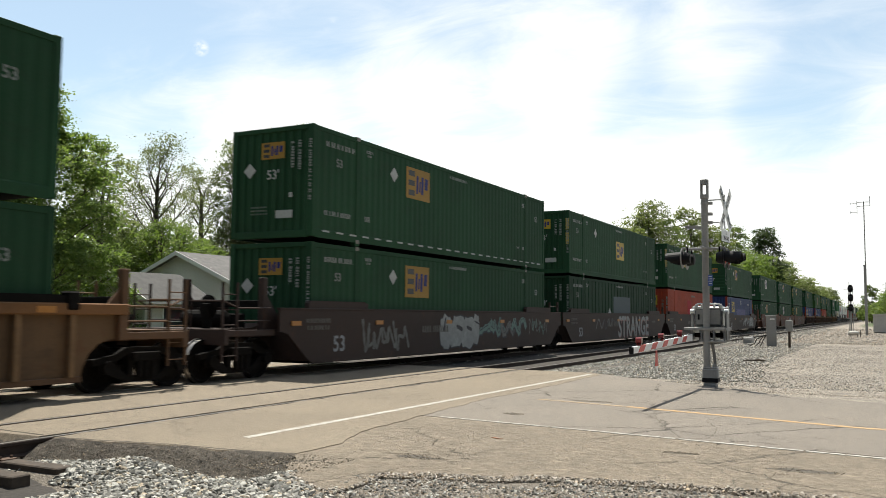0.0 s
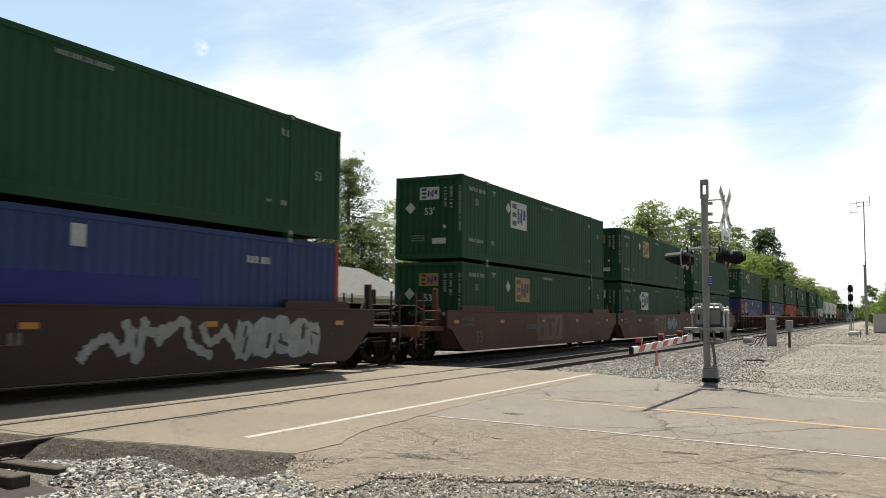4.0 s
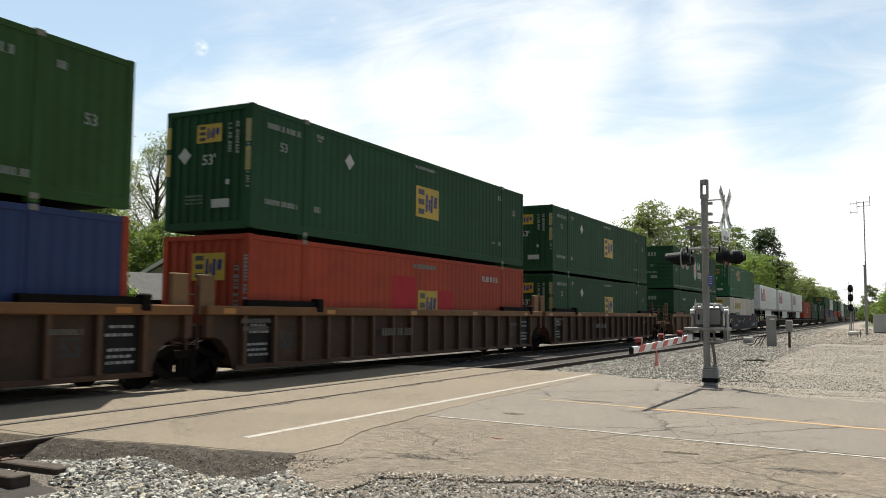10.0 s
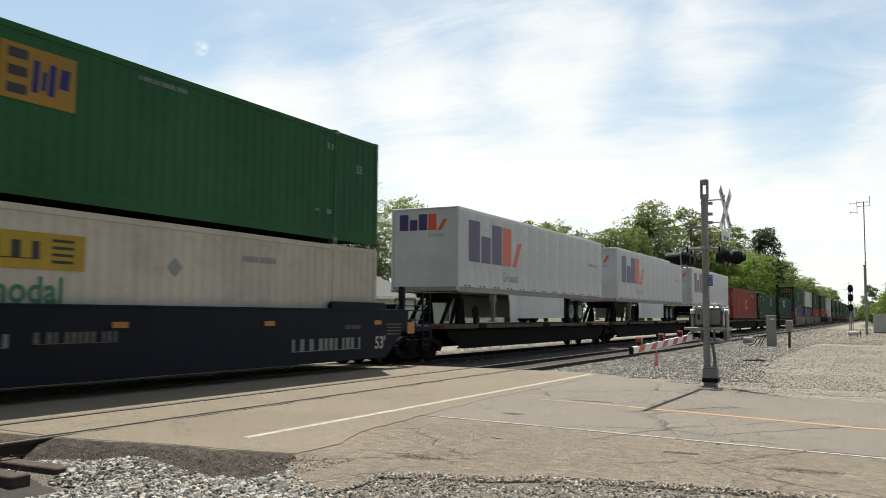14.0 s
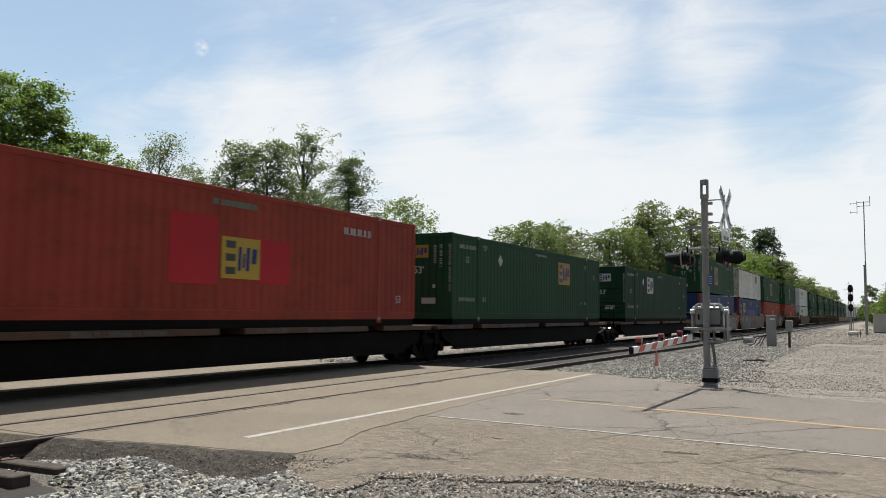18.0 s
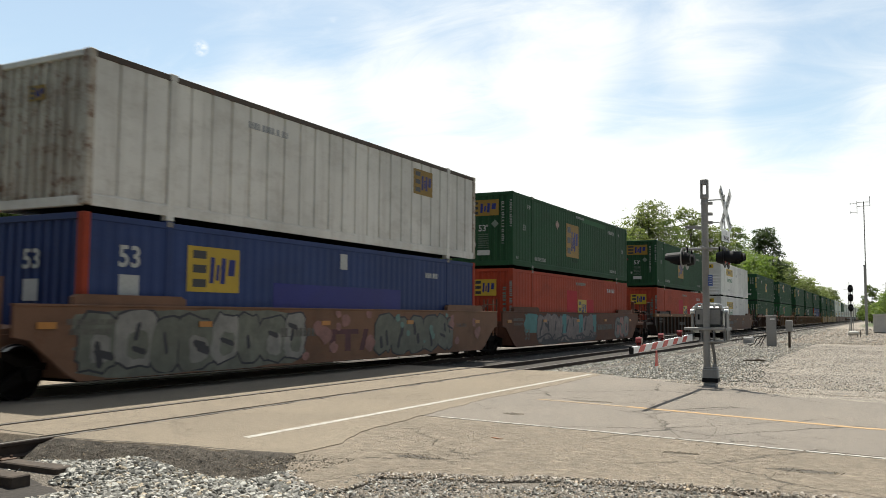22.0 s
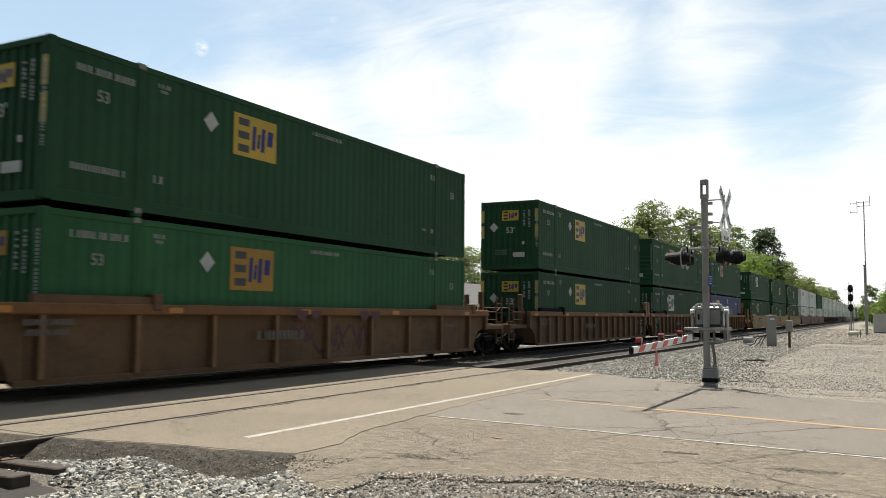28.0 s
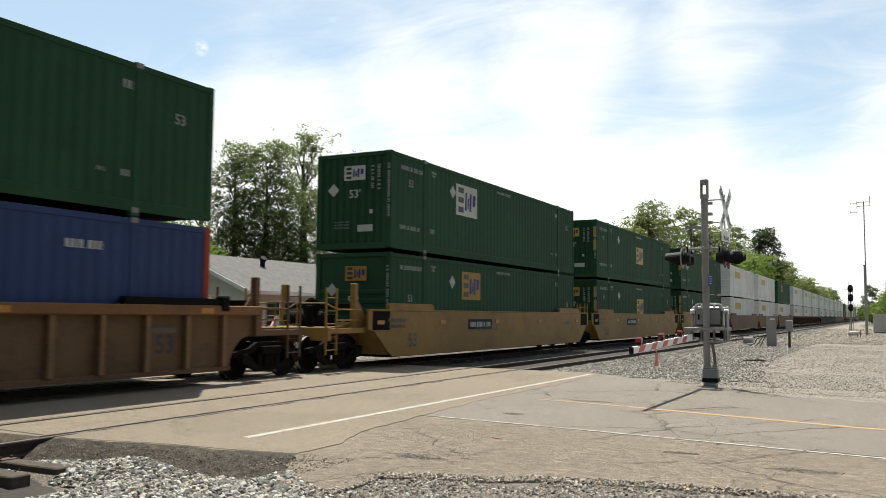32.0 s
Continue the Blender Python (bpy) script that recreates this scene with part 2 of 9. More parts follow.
CREAM_BOX = painted("cream_paint", (0.5332, 0.4875, 0.3962), 0.5, 0.35, 0.15)
OFFWHITE = painted("weathered_white_paint", (0.60, 0.58, 0.53), 0.5, 0.30, 0.10, 0.8, (0.20, 0.15, 0.10))
OFFWHITE_WORN = painted("rust_stained_white_paint", (0.46, 0.42, 0.35), 0.6, 0.85, 0.8, 0.9, (0.15, 0.095, 0.055))
ROOF_RAIL = painted("rusty_dark_rail_paint", (0.075, 0.058, 0.045), 0.65, 0.6, 0.6)
TRAILER = painted("trailer_white_paint", (0.560, 0.570, 0.565), 0.35, 0.15)
BROWN = painted("dark_brown_car_paint", (0.0382, 0.0216, 0.0165), 0.6, 0.6, 0.2)
RUSTY = painted("red_brown_car_paint", (0.112, 0.046, 0.025), 0.65, 0.7, 0.5)
TANBR = painted("tan_brown_car_paint", (0.1175, 0.0617, 0.0294), 0.6, 0.6, 0.35)
RIBBR = painted("brown_ribbed_car_paint", (0.0732, 0.0372, 0.0214), 0.65, 0.65, 0.4)
YELLOW = painted("yellow_car_paint", (0.2546, 0.1469, 0.03182), 0.5, 0.45, 0.2)
NAVY = painted("navy_car_paint", (0.0105, 0.0140, 0.022), 0.64, 0.35, 0.05, gloss=0.15)
TAN_ORANGE = painted("orange_tan_ribbed_car_paint", (0.1323, 0.0713, 0.0333), 0.65, 0.7, 0.4)
ORANGEBR = painted("orange_brown_car_paint", (0.105, 0.046, 0.022), 0.6, 0.5, 0.35)
GREYBR = painted("orange_brown_worn_car_paint", (0.1725, 0.0874, 0.0494), 0.6, 0.5, 0.35)
CHORD = painted("worn_orange_edge_paint", (0.1762, 0.0808, 0.02693), 0.6, 0.55, 0.4)
PLATFORM = painted("worn_platform_paint", (0.098, 0.053, 0.032), 0.65, 0.75, 0.5)
UNDER = plain("grimy_black_steel", (0.008, 0.007, 0.006), 0.85, 0.0, 0.35, gloss=0.10)
TRUCK = plain("dirty_cast_steel", (0.010, 0.008, 0.0065), 0.85, 0.0, 0.4, gloss=0.12)
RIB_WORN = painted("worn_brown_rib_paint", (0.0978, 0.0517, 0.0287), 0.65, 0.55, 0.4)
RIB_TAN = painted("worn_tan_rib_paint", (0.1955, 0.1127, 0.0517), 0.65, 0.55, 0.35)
# recessed side panels take a darker paint than the ribs in front of them
PANEL_DARK = painted("dark_side_panel_paint", (0.0325, 0.0225, 0.0163), 0.7, 0.7, 0.3)
PANEL_BROWN = painted("brown_side_panel_paint", (0.0552, 0.0336, 0.0216), 0.7, 0.8, 0.35)
PANEL_TAN = painted("tan_side_panel_paint", (0.1320, 0.0768, 0.0372), 0.7, 0.75, 0.35)
DARK_STEEL = plain("dark_oily_steel", (0.17, 0.175, 0.18), 0.36, 0.5, 0.4, 9)
TREAD = plain("polished_wheel_steel", (0.34, 0.32, 0.30), 0.35, 0.8, 0.15)
STEEL = painted("galvanised_steel", (0.285, 0.280, 0.265), 0.55, 0.4)
ALU = plain("silver_paint", (0.55, 0.56, 0.56), 0.4, 0.35, 0.1)
BLACK = plain("black_paint", (0.010, 0.010, 0.011), 0.6, 0.0, 0.2, gloss=0.15)
RUBBER = plain("tyre_rubber", (0.014, 0.014, 0.014), 0.85, 0.0, 0.2, gloss=0.2)
MARK_DUSTY = plain("dusty_white_marking", (0.135, 0.125, 0.110), 0.65, 0.0, 0.3, gloss=0.2)
MARK = plain("white_marking", (0.3968, 0.4032, 0.384), 0.55, 0.0, 0.15)
MARK_TEXT = plain("thin_white_lettering", (0.21, 0.23, 0.205), 0.6, 0.0, 0.2)
MARK_RUSTY = plain("rust_stained_marking", (0.30, 0.20, 0.165), 0.6, 0.0, 0.3)
MARK_RED = plain("dull_red_marking", (0.16, 0.045, 0.03), 0.6, 0.0, 0.3)
MARK_FADED = plain("faded_marking", (0.128, 0.1664, 0.128), 0.6, 0.0, 0.2)
LOGO_Y = painted("logo_yellow", (0.4422, 0.2991, 0.02601), 0.45, 0.2)
LOGO_O = painted("logo_ochre", (0.3251, 0.1821, 0.02276), 0.5, 0.3)
LOGO_W = painted("logo_white", (0.4552, 0.4487, 0.4032), 0.5, 0.25)
LOGO_F = painted("logo_faded", (0.2341, 0.1397, 0.01951), 0.55, 0.4)
LOGO_BLUE = plain("logo_blue", (0.022, 0.030, 0.150), 0.55, gloss=0.2)
LOGO_BLACK = plain("logo_black", (0.015, 0.015, 0.018), 0.5)
PURPLE = plain("logo_purple", (0.055, 0.025, 0.13), 0.45)
LOGO_RED = plain("logo_orange_red", (0.66, 0.085, 0.030), 0.45)
GREYMARK = plain("grey_marking", (0.272, 0.28, 0.288), 0.5)
TEXT_GREEN = plain("green_lettering", (0.03, 0.18, 0.09), 0.5)
REFLECT = plain("orange_reflector", (0.42, 0.17, 0.022), 0.45)
TAPE_YELLOW = plain("yellow_tape", (0.42, 0.31, 0.055), 0.5)
CASTING = painted("worn_casting_steel", (0.20, 0.19, 0.17), 0.6, 0.8, 0.5)
REDREF = plain("red_reflector", (0.55, 0.02, 0.03), 0.4)
SPRAY = plain("white_spray_paint", (0.2944, 0.3008, 0.288), 0.65, 0.0, 0.2, 5)
SPRAY_CREAM = plain("cream_spray_paint", (0.26, 0.23, 0.13), 0.65, 0.0, 0.25, 5)
SPRAY_AQUA = plain("aqua_spray_paint", (0.055, 0.200, 0.195), 0.65, 0.0, 0.2, 5)
SPRAY_OLIVE = plain("olive_grey_spray_paint", (0.135, 0.140, 0.108), 0.65, 0.0, 0.3, 3)
SPRAY_MAUVE = plain("mauve_grey_spray_paint", (0.175, 0.140, 0.132), 0.65, 0.0, 0.3, 4)
SPRAY_MAROON = plain("maroon_spray_paint", (0.085, 0.022, 0.030), 0.65, 0.0, 0.3, 4)
SPRAY_PALE = plain("pale_grey_spray_paint", (0.235, 0.225, 0.200), 0.65, 0.0, 0.25, 3)
SPRAY_TEAL = plain("teal_spray_paint", (0.125, 0.215, 0.185), 0.65, 0.0, 0.2, 5)
SPRAY_GREY = plain("grey_spray_paint", (0.1408, 0.1408, 0.128), 0.65, 0.0, 0.25, 5)
SPRAY_PINK = plain("pink_spray_paint", (0.2688, 0.128, 0.1088), 0.65, 0.0, 0.25, 5)
SPRAY_DARK = plain("dark_spray_paint", (0.024, 0.024, 0.032), 0.6, 0.0, 0.25, 5)
SIGNRED = plain("red_stripe", (0.55, 0.05, 0.035), 0.45)
SIGNWHITE = plain("white_sheeting", (0.78, 0.78, 0.76), 0.45, 0.0, 0.06)
SIGNBLUE = plain("blue_sign", (0.05, 0.10, 0.30), 0.5)
PLATE_RUST = plain("rusty_tie_plate", (0.115, 0.064, 0.038), 0.8, 0.1, 0.35)
TIMBER = plain("creosoted_timber", (0.058, 0.041, 0.028), 0.85, 0.0, 0.4, 9, 0.01)


def asphalt(name, rgb, patch, crack, stain, speck, relief=0.3):
    """Sun-bleached asphalt: patches, dust, aggregate that shows, cracks in two sizes."""
    q = Nodes(name)
    grit = q.noise(95, 2, 0.8)
    mid = q.noise(9, 6, 0.72)
    big = q.noise(0.45, 5, 0.62)
    c = q.mix(q.ramp(big, 0.32, 0.68), rgb, patch)
    c = q.mix(q.ramp(mid, 0.46, 0.64, 0, stain), c, shade(rgb, 0.5))
    c = q.mix(q.ramp(q.noise(2.2, 7, 0.74, stretch=(1.6, 0.7, 1)), 0.56, 0.72, 0, stain), c, shade(rgb, 0.40))
    c = q.mix(q.ramp(grit, 0.44, 0.60, 0, speck), c, shade(rgb, 0.38))
    c = q.mix(q.ramp(q.noise(38, 3, 0.8), 0.56, 0.64, 0, speck), c, shade(rgb, 0.30))
    c = q.mix(q.ramp(q.noise(2.6, 6, 0.75, stretch=(3.6, 1.0, 1)), 0.57, 0.66, 0, stain), c, shade(rgb, 0.36))
    stones = q.cells(46)
    c = q.mix(q.ramp(stones, 0.06, 0.24, 0.55 * speck, 0.0), c, shade(patch, 1.7))
    wob = q.n.new("ShaderNodeVectorMath")
    wob.operation = "MULTIPLY_ADD"
    wob.inputs[1].default_value = (0.7, 0.7, 0.0)
    q.l.new(q.noise(1.6, 7, 0.75, out="Color"), wob.inputs[0])
    q.l.new(q.co, wob.inputs[2])
    line = q.cells(0.36, "DISTANCE_TO_EDGE", co=wob.outputs[0])
    fine = q.cells(1.35, "DISTANCE_TO_EDGE", co=wob.outputs[0])
    some = q.ramp(q.noise(0.30, 3), 0.44, 0.56)
    gap = q.math("MAXIMUM", q.math("MULTIPLY", q.ramp(line, 0.0012, 0.006, 1, 0), some), q.math("MULTIPLY", q.ramp(fine, 0.002, 0.010, 0.8, 0), q.ramp(q.noise(0.42, 3, stretch=(1, 1.6, 1)), 0.55, 0.66)))
    gap = q.math("MULTIPLY", q.math("MULTIPLY", gap, q.ramp(mid, 0.30, 0.5, 0.35, 1.0)), crack)
    c = q.mix(gap, c, (0.022, 0.019, 0.016))
    h = q.math("SUBTRACT", q.math("ADD", q.math("MULTIPLY", grit, 0.5), q.math("MULTIPLY", mid, 0.5)), q.math("MULTIPLY", gap, 1.5))
    heave = q.noise(4.5, 8, 0.72, stretch=(1.7, 0.8, 1))
    # colour follows the relief: darker in the hollows, lighter on the humps
    c = q.mix(q.ramp(heave, 0.50, 0.34, 0, 0.55 * relief), c, shade(rgb, 0.45))
    c = q.mix(q.ramp(heave, 0.54, 0.70, 0, 0.5 * relief), c, shade(patch, 1.28))
    h = q.math("ADD", h, q.math("MULTIPLY", heave, 2.6 * relief))
    return q.finish(c, 0.92, 0.0, h, 0.022, 0.9)


ASPHALT_LANE = asphalt("grey_lane_asphalt", (0.248, 0.213, 0.175), (0.294, 0.251, 0.203), 0.8, 0.36, 0.95)
ASPHALT_OLD = asphalt("old_tan_asphalt", (0.280, 0.227, 0.166), (0.340, 0.276, 0.201), 0.7, 0.70, 1.0, 1.0)
ASPHALT_CROSSING = asphalt("crossing_asphalt", (0.265, 0.214, 0.154), (0.312, 0.253, 0.180), 0.22, 0.34, 0.90)
ASPHALT_POTHOLE = asphalt("crumbled_asphalt", (0.120, 0.100, 0.076), (0.185, 0.155, 0.117), 0.0, 0.9, 0.9)
ASPHALT_BROKEN = asphalt("broken_dark_asphalt", (0.078, 0.063, 0.046), (0.125, 0.102, 0.076), 0.0, 0.8, 1.0, 1.0)


def worn_line(name, rgb, under):
    q = Nodes(name)
    w = q.ramp(q.noise(9, 7, 0.8), 0.40, 0.58)
    g = q.noise(50, 3, 0.7)
    c = q.mix(q.math("MULTIPLY", w, 0.8), rgb, under)
    return q.finish(q.mix(q.ramp(g, 0.5, 0.75, 0, 0.4), c, under), 0.85, 0.0, g, 0.004, 0.4)


LINE_WHITE = worn_line("worn_white_line", (0.45, 0.44, 0.40), (0.24, 0.204, 0.162))
LINE_THIN = worn_line("worn_thin_white_line", (0.42, 0.405, 0.365), (0.22, 0.19, 0.155))
LINE_YELLOW = worn_line("worn_yellow_line", (0.46, 0.265, 0.085), (0.25, 0.20, 0.145))
LINE_FAINT = worn_line("faint_yellow_line", (0.34, 0.225, 0.105), (0.24, 0.20, 0.155))


def ground_material():
    """Tan gravel by the tracks, grass beyond them."""
    q = Nodes("gravel_and_grass")
    grit = q.cells(42, out="Color")
    g2 = q.noise(16, 7, 0.8)
    gravel = q.mix(0.65, q.mix(q.ramp(g2, 0.3, 0.7), (0.165, 0.140, 0.113), (0.350, 0.305, 0.250)), q.mix(1.0, (0.5, 0.5, 0.5), q.sep(0, grit)), "SOFT_LIGHT")
    gravel = q.mix(q.ramp(q.noise(0.22, 4), 0.42, 0.66, 0, 0.5), gravel, (0.212, 0.182, 0.152))
    gravel = q.mix(1.0, gravel, q.ramp(q.sep(1, grit), 0.0, 1.0, 0.62, 1.36), "MULTIPLY")
    gravel = q.mix(q.ramp(q.noise(1.3, 6, 0.7), 0.52, 0.68, 0, 0.55), gravel, (0.125, 0.112, 0.098))
    soil = q.math("MULTIPLY", q.ramp(q.math("ADD", q.sep(0), q.noise(1.5, 4)), 9.2, 8.4), q.ramp(g2, 0.30, 0.55, 0.95, 0.55))
    gravel = q.mix(soil, gravel, (0.105, 0.088, 0.068))
    y = q.sep(1)
    # dark oily ballast along the tracks; the train's shade is in this colour too
    line_y = q.math("ADD", y, q.math("MULTIPLY", q.math("SUBTRACT", q.noise(1.1, 4), 0.5), 1.6))
    track = q.math("MULTIPLY", q.math("MULTIPLY", q.ramp(line_y, -7.0, -5.4), q.ramp(line_y, 3.0, 2.0)), q.ramp(q.sep(0), 21.0, 22.0))
    gravel = q.mix(track, gravel, (0.058, 0.049, 0.041))
    grass = q.mix(q.ramp(q.noise(0.6, 5), 0.3, 0.7), (0.070, 0.092, 0.036), (0.105, 0.125, 0.052))
    grass = q.mix(q.ramp(q.noise(14, 4), 0.4, 0.7, 0, 0.5), grass, (0.03, 0.06, 0.015))
    x = q.sep(0)
    edge = q.math("ADD", y, q.math("MULTIPLY", q.math("SUBTRACT", q.noise(0.8, 4), 0.5), 3.0))
    over = q.ramp(edge, 6.0, 8.0)
    away = q.ramp(q.math("ADD", edge, q.math("MULTIPLY", x, -0.003)), -30.0, -34.0)
    side = q.math("MULTIPLY", q.ramp(x, 150.0, 180.0), q.ramp(edge, -9.0, -10.5))
    k = q.math("MAXIMUM", q.math("MAXIMUM", over, away), side)
    h = q.math("ADD", q.cells(42), q.math("MULTIPLY", g2, 0.6))
    return q.finish(q.mix(k, gravel, grass), 0.95, 0.0, h, 0.03, 0.8)


GROUND = ground_material()


def stone_material(name, a, b, d):
    q = Nodes(name)
    r = q.n.new("ShaderNodeNewGeometry").outputs["Random Per Island"]
    c = q.mix(q.ramp(q.math("POWER", r, 1.5), 0.0, 1.0), a, b)
    warm = q.math("FRACT", q.math("MULTIPLY", r, 37.0))
    c = q.mix(q.ramp(warm, 0.84, 0.90, 0, 0.75), c, q.mix(1.0, c, (1.0, 0.82, 0.60), "MULTIPLY"))
    c = q.mix(q.ramp(warm, 0.08, 0.03, 0, 0.7), c, (0.060, 0.058, 0.056))
    c = q.mix(q.ramp(q.noise(55, 4, 0.7), 0.45, 0.75, 0, 0.6), c, d)
    return q.finish(c, 0.9, 0.0, q.noise(90, 3), 0.004, 0.5)


STONES = stone_material("crushed_ballast_stone", (0.095, 0.092, 0.080), (0.52, 0.50, 0.445), (0.13, 0.118, 0.098))
CRUMBS = stone_material("dark_asphalt_crumbs", (0.11, 0.091, 0.068), (0.31, 0.26, 0.20), (0.13, 0.108, 0.080))
PEBBLES = stone_material("dusty_small_gravel", (0.20, 0.175, 0.145), (0.50, 0.445, 0.375), (0.27, 0.23, 0.185))
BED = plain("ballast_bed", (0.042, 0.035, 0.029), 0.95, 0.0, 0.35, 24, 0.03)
RAILSIDE = plain("rusty_rail_web", (0.042, 0.026, 0.018), 0.8, 0.2, 0.25)
RAILTOP = plain("worn_rail_head", (0.20, 0.18, 0.16), 0.42, 0.5, 0.2)


def leaf_material(name, a, b):
    q = Nodes(name)
    r = q.n.new("ShaderNodeNewGeometry").outputs["Random Per Island"]
    c = q.mix(q.ramp(r, 0.0, 1.0), a, b)
    c = q.mix(q.ramp(q.noise(0.5, 3), 0.35, 0.7, 0, 0.35), c, shade(a, 0.75))
    t = q.n.new("ShaderNodeBsdfTranslucent")
    q.l.new(q.mix(1.0, c, (1.15, 1.25, 0.72), "MULTIPLY"), t.inputs[0])
    q.finish(c, 0.55)
    m = q.n.new("ShaderNodeMixShader")
    m.inputs[0].default_value = 0.58
    q.l.new(q.b.outputs[0], m.inputs[1])
    q.l.new(t.outputs[0], m.inputs[2])
    q.l.new(m.outputs[0], q.n["Material Output"].inputs[0])
    return q.mat


LEAF_MID = leaf_material("mid_green_leaves", (0.100, 0.134, 0.042), (0.172, 0.212, 0.074))
LEAF_BRIGHT = leaf_material("spring_green_leaves", (0.130, 0.185, 0.045), (0.220, 0.280, 0.080))
LEAF_OLIVE = leaf_material("olive_young_leaves", (0.125, 0.148, 0.056), (0.205, 0.225, 0.095))
LEAF_DARK = leaf_material("dark_needles", (0.026, 0.048, 0.022), (0.060, 0.086, 0.040))
LEAF_MAPLE = leaf_material("maple_leaves", (0.128, 0.186, 0.054), (0.232, 0.296, 0.093))
# pale young leaves; on far trees the paleness stands for haze
LEAF_PALE = leaf_material("pale_leaves", (0.175, 0.205, 0.092), (0.300, 0.330, 0.158))
LEAF_SPRUCE = leaf_material("grey_green_needles", (0.075, 0.100, 0.050), (0.140, 0.170, 0.088))
LEAF_DEEP = leaf_material("deep_green_leaves", (0.040, 0.062, 0.026), (0.085, 0.115, 0.048))
LEAF_GREY = leaf_material("grey_green_leaves", (0.112, 0.138, 0.064), (0.205, 0.232, 0.116))
BARK = plain("grey_brown_bark", (0.085, 0.068, 0.052), 0.9, 0.0, 0.35, 6, 0.02)
SIDING = plain("cream_siding", (0.62, 0.60, 0.55), 0.6, 0.0, 0.08)
TRIM = plain("white_trim", (0.74, 0.73, 0.70), 0.5, 0.0, 0.06)


def shingle_material(name, k):
    q = Nodes(name)
    c = q.mix(q.ramp(q.noise(3.5, 5, 0.7), 0.3, 0.7), (0.100 * k, 0.094 * k, 0.089 * k), (0.160 * k, 0.150 * k, 0.141 * k))
    c = q.mix(q.ramp(q.noise(30, 3), 0.4, 0.7, 0, 0.5), c, (0.07 * k, 0.068 * k, 0.066 * k))
    return q.finish(c, 0.9, 0.0, q.noise(30, 3), 0.01, 0.5)


SHINGLE = shingle_material("grey_roof_shingles", 0.95)
# same shingles, darkened: the tree's shade on the garage roof is in the colour
SHINGLE_SHADED = shingle_material("tree_shaded_shingles", 0.55)
GLASS = plain("dark_window_glass", (0.03, 0.035, 0.04), 0.08, 0.0, 0.1)
GLASS_LAMP = plain("dark_red_lens", (0.16, 0.012, 0.012), 0.2, 0.0, 0.1)

# ---- ground, road, tracks ----
NEAR_TRACK, FAR_TRACK, GAUGE = -4.12, 0.0, 0.7535


def hill(x, y):
    near = max(0.0, min(1.0, (9.5 - x) / 1.5))
    z = -0.09 + 0.03 * (1 - 0.6 * near) * noise.noise((x * 0.35, y * 0.35, 1.3))
    low = max(0.0, min(1.0, (y + 8.75) / 0.7))
    if x < 9.5:
        z = (1 - near) * z + near * (-0.018 * (1 - low) - 0.20 * low + 0.006 * noise.noise((x * 2.1, y * 2.1, 4.0)))
        z += 0.09 * math.exp(-((x - 6.9) / 0.45) ** 2 - ((y + 6.55) / 0.55) ** 2)
    if -6.6 < y < 2.4 and x > 21:
        z -= 0.03
    z -= 0.10 * max(0.0, min(1.0, (6.30 - x) / 0.35)) * max(0.0, min(1.0, (y + 6.95) / 0.4)) * max(0.0, min(1.0, (3.0 - y) / 0.4))
    return z


def make_ground():
    fine = [4.6 + 0.2 * i for i in range(26)]
    xs = [-3000, -600, -120, -40, -12] + [-4 + 0.5 * i for i in range(60)] + [26 + 2 * i for i in range(40)] + [110, 140, 200, 300, 500, 900, 1600, 3000]
    xs = sorted(set(round(x, 3) for x in xs + fine))
    ys = [-3000, -600, -120, -50, -30] + [-20 + 0.5 * i for i in range(56)] + [8 + 3 * i for i in range(16)] + [60, 90, 150, 300, 700, 3000]
    ys = sorted(set(round(y, 3) for y in ys + [-10.2 + 0.2 * i for i in range(28)]))
    v = [(x, y, hill(x, y)) for x in xs for y in ys]
    n = len(ys)
    f = [(i * n + j, (i + 1) * n + j, (i + 1) * n + j + 1, i * n + j + 1) for i in range(len(xs) - 1) for j in range(n - 1)]
    ob = part("ground", Shape().add(v, f), GROUND, smooth=True)
    tagged(ob, "tan gravel ground beside the tracks, grass beyond", "ground", kind="structure")


make_ground()


def slab(name, poly, z0, z1, material, label, category="road", seed=0, rough_edge=0.0, parent=None):
    """A slab with a ragged outline."""
    rnd = random.Random(seed)
    pts = []
    for (ax, ay), (bx, by) in zip(poly, poly[1:] + poly[:1]):
        n = max(1, int(math.hypot(bx - ax, by - ay) / 0.25)) if rough_edge else 1
        for i in range(n):
            k = i / n
            pts.append((ax + (bx - ax) * k + rnd.uniform(-1, 1) * rough_edge, ay + (by - ay) * k + rnd.uniform(-1, 1) * rough_edge))
    n = len(pts)
    cx, cy = sum(p[0] for p in pts) / n, sum(p[1] for p in pts) / n
    low = [(p[0] + (0.22 if rough_edge else 0) * (p[0] - cx) / max(1, math.hypot(p[0] - cx, p[1] - cy)), p[1]) for p in pts]
    v = [(*p, z1) for p in pts] + [(*p, z0) for p in low]
    f = [tuple(range(n))] + [(i, n + i, n + (i + 1) % n, (i + 1) % n) for i in range(n)]
    ob = part(name, Shape().add(v, f), material, parent)
    if parent is None:
        tagged(ob, label, category, kind="structure")
    return ob


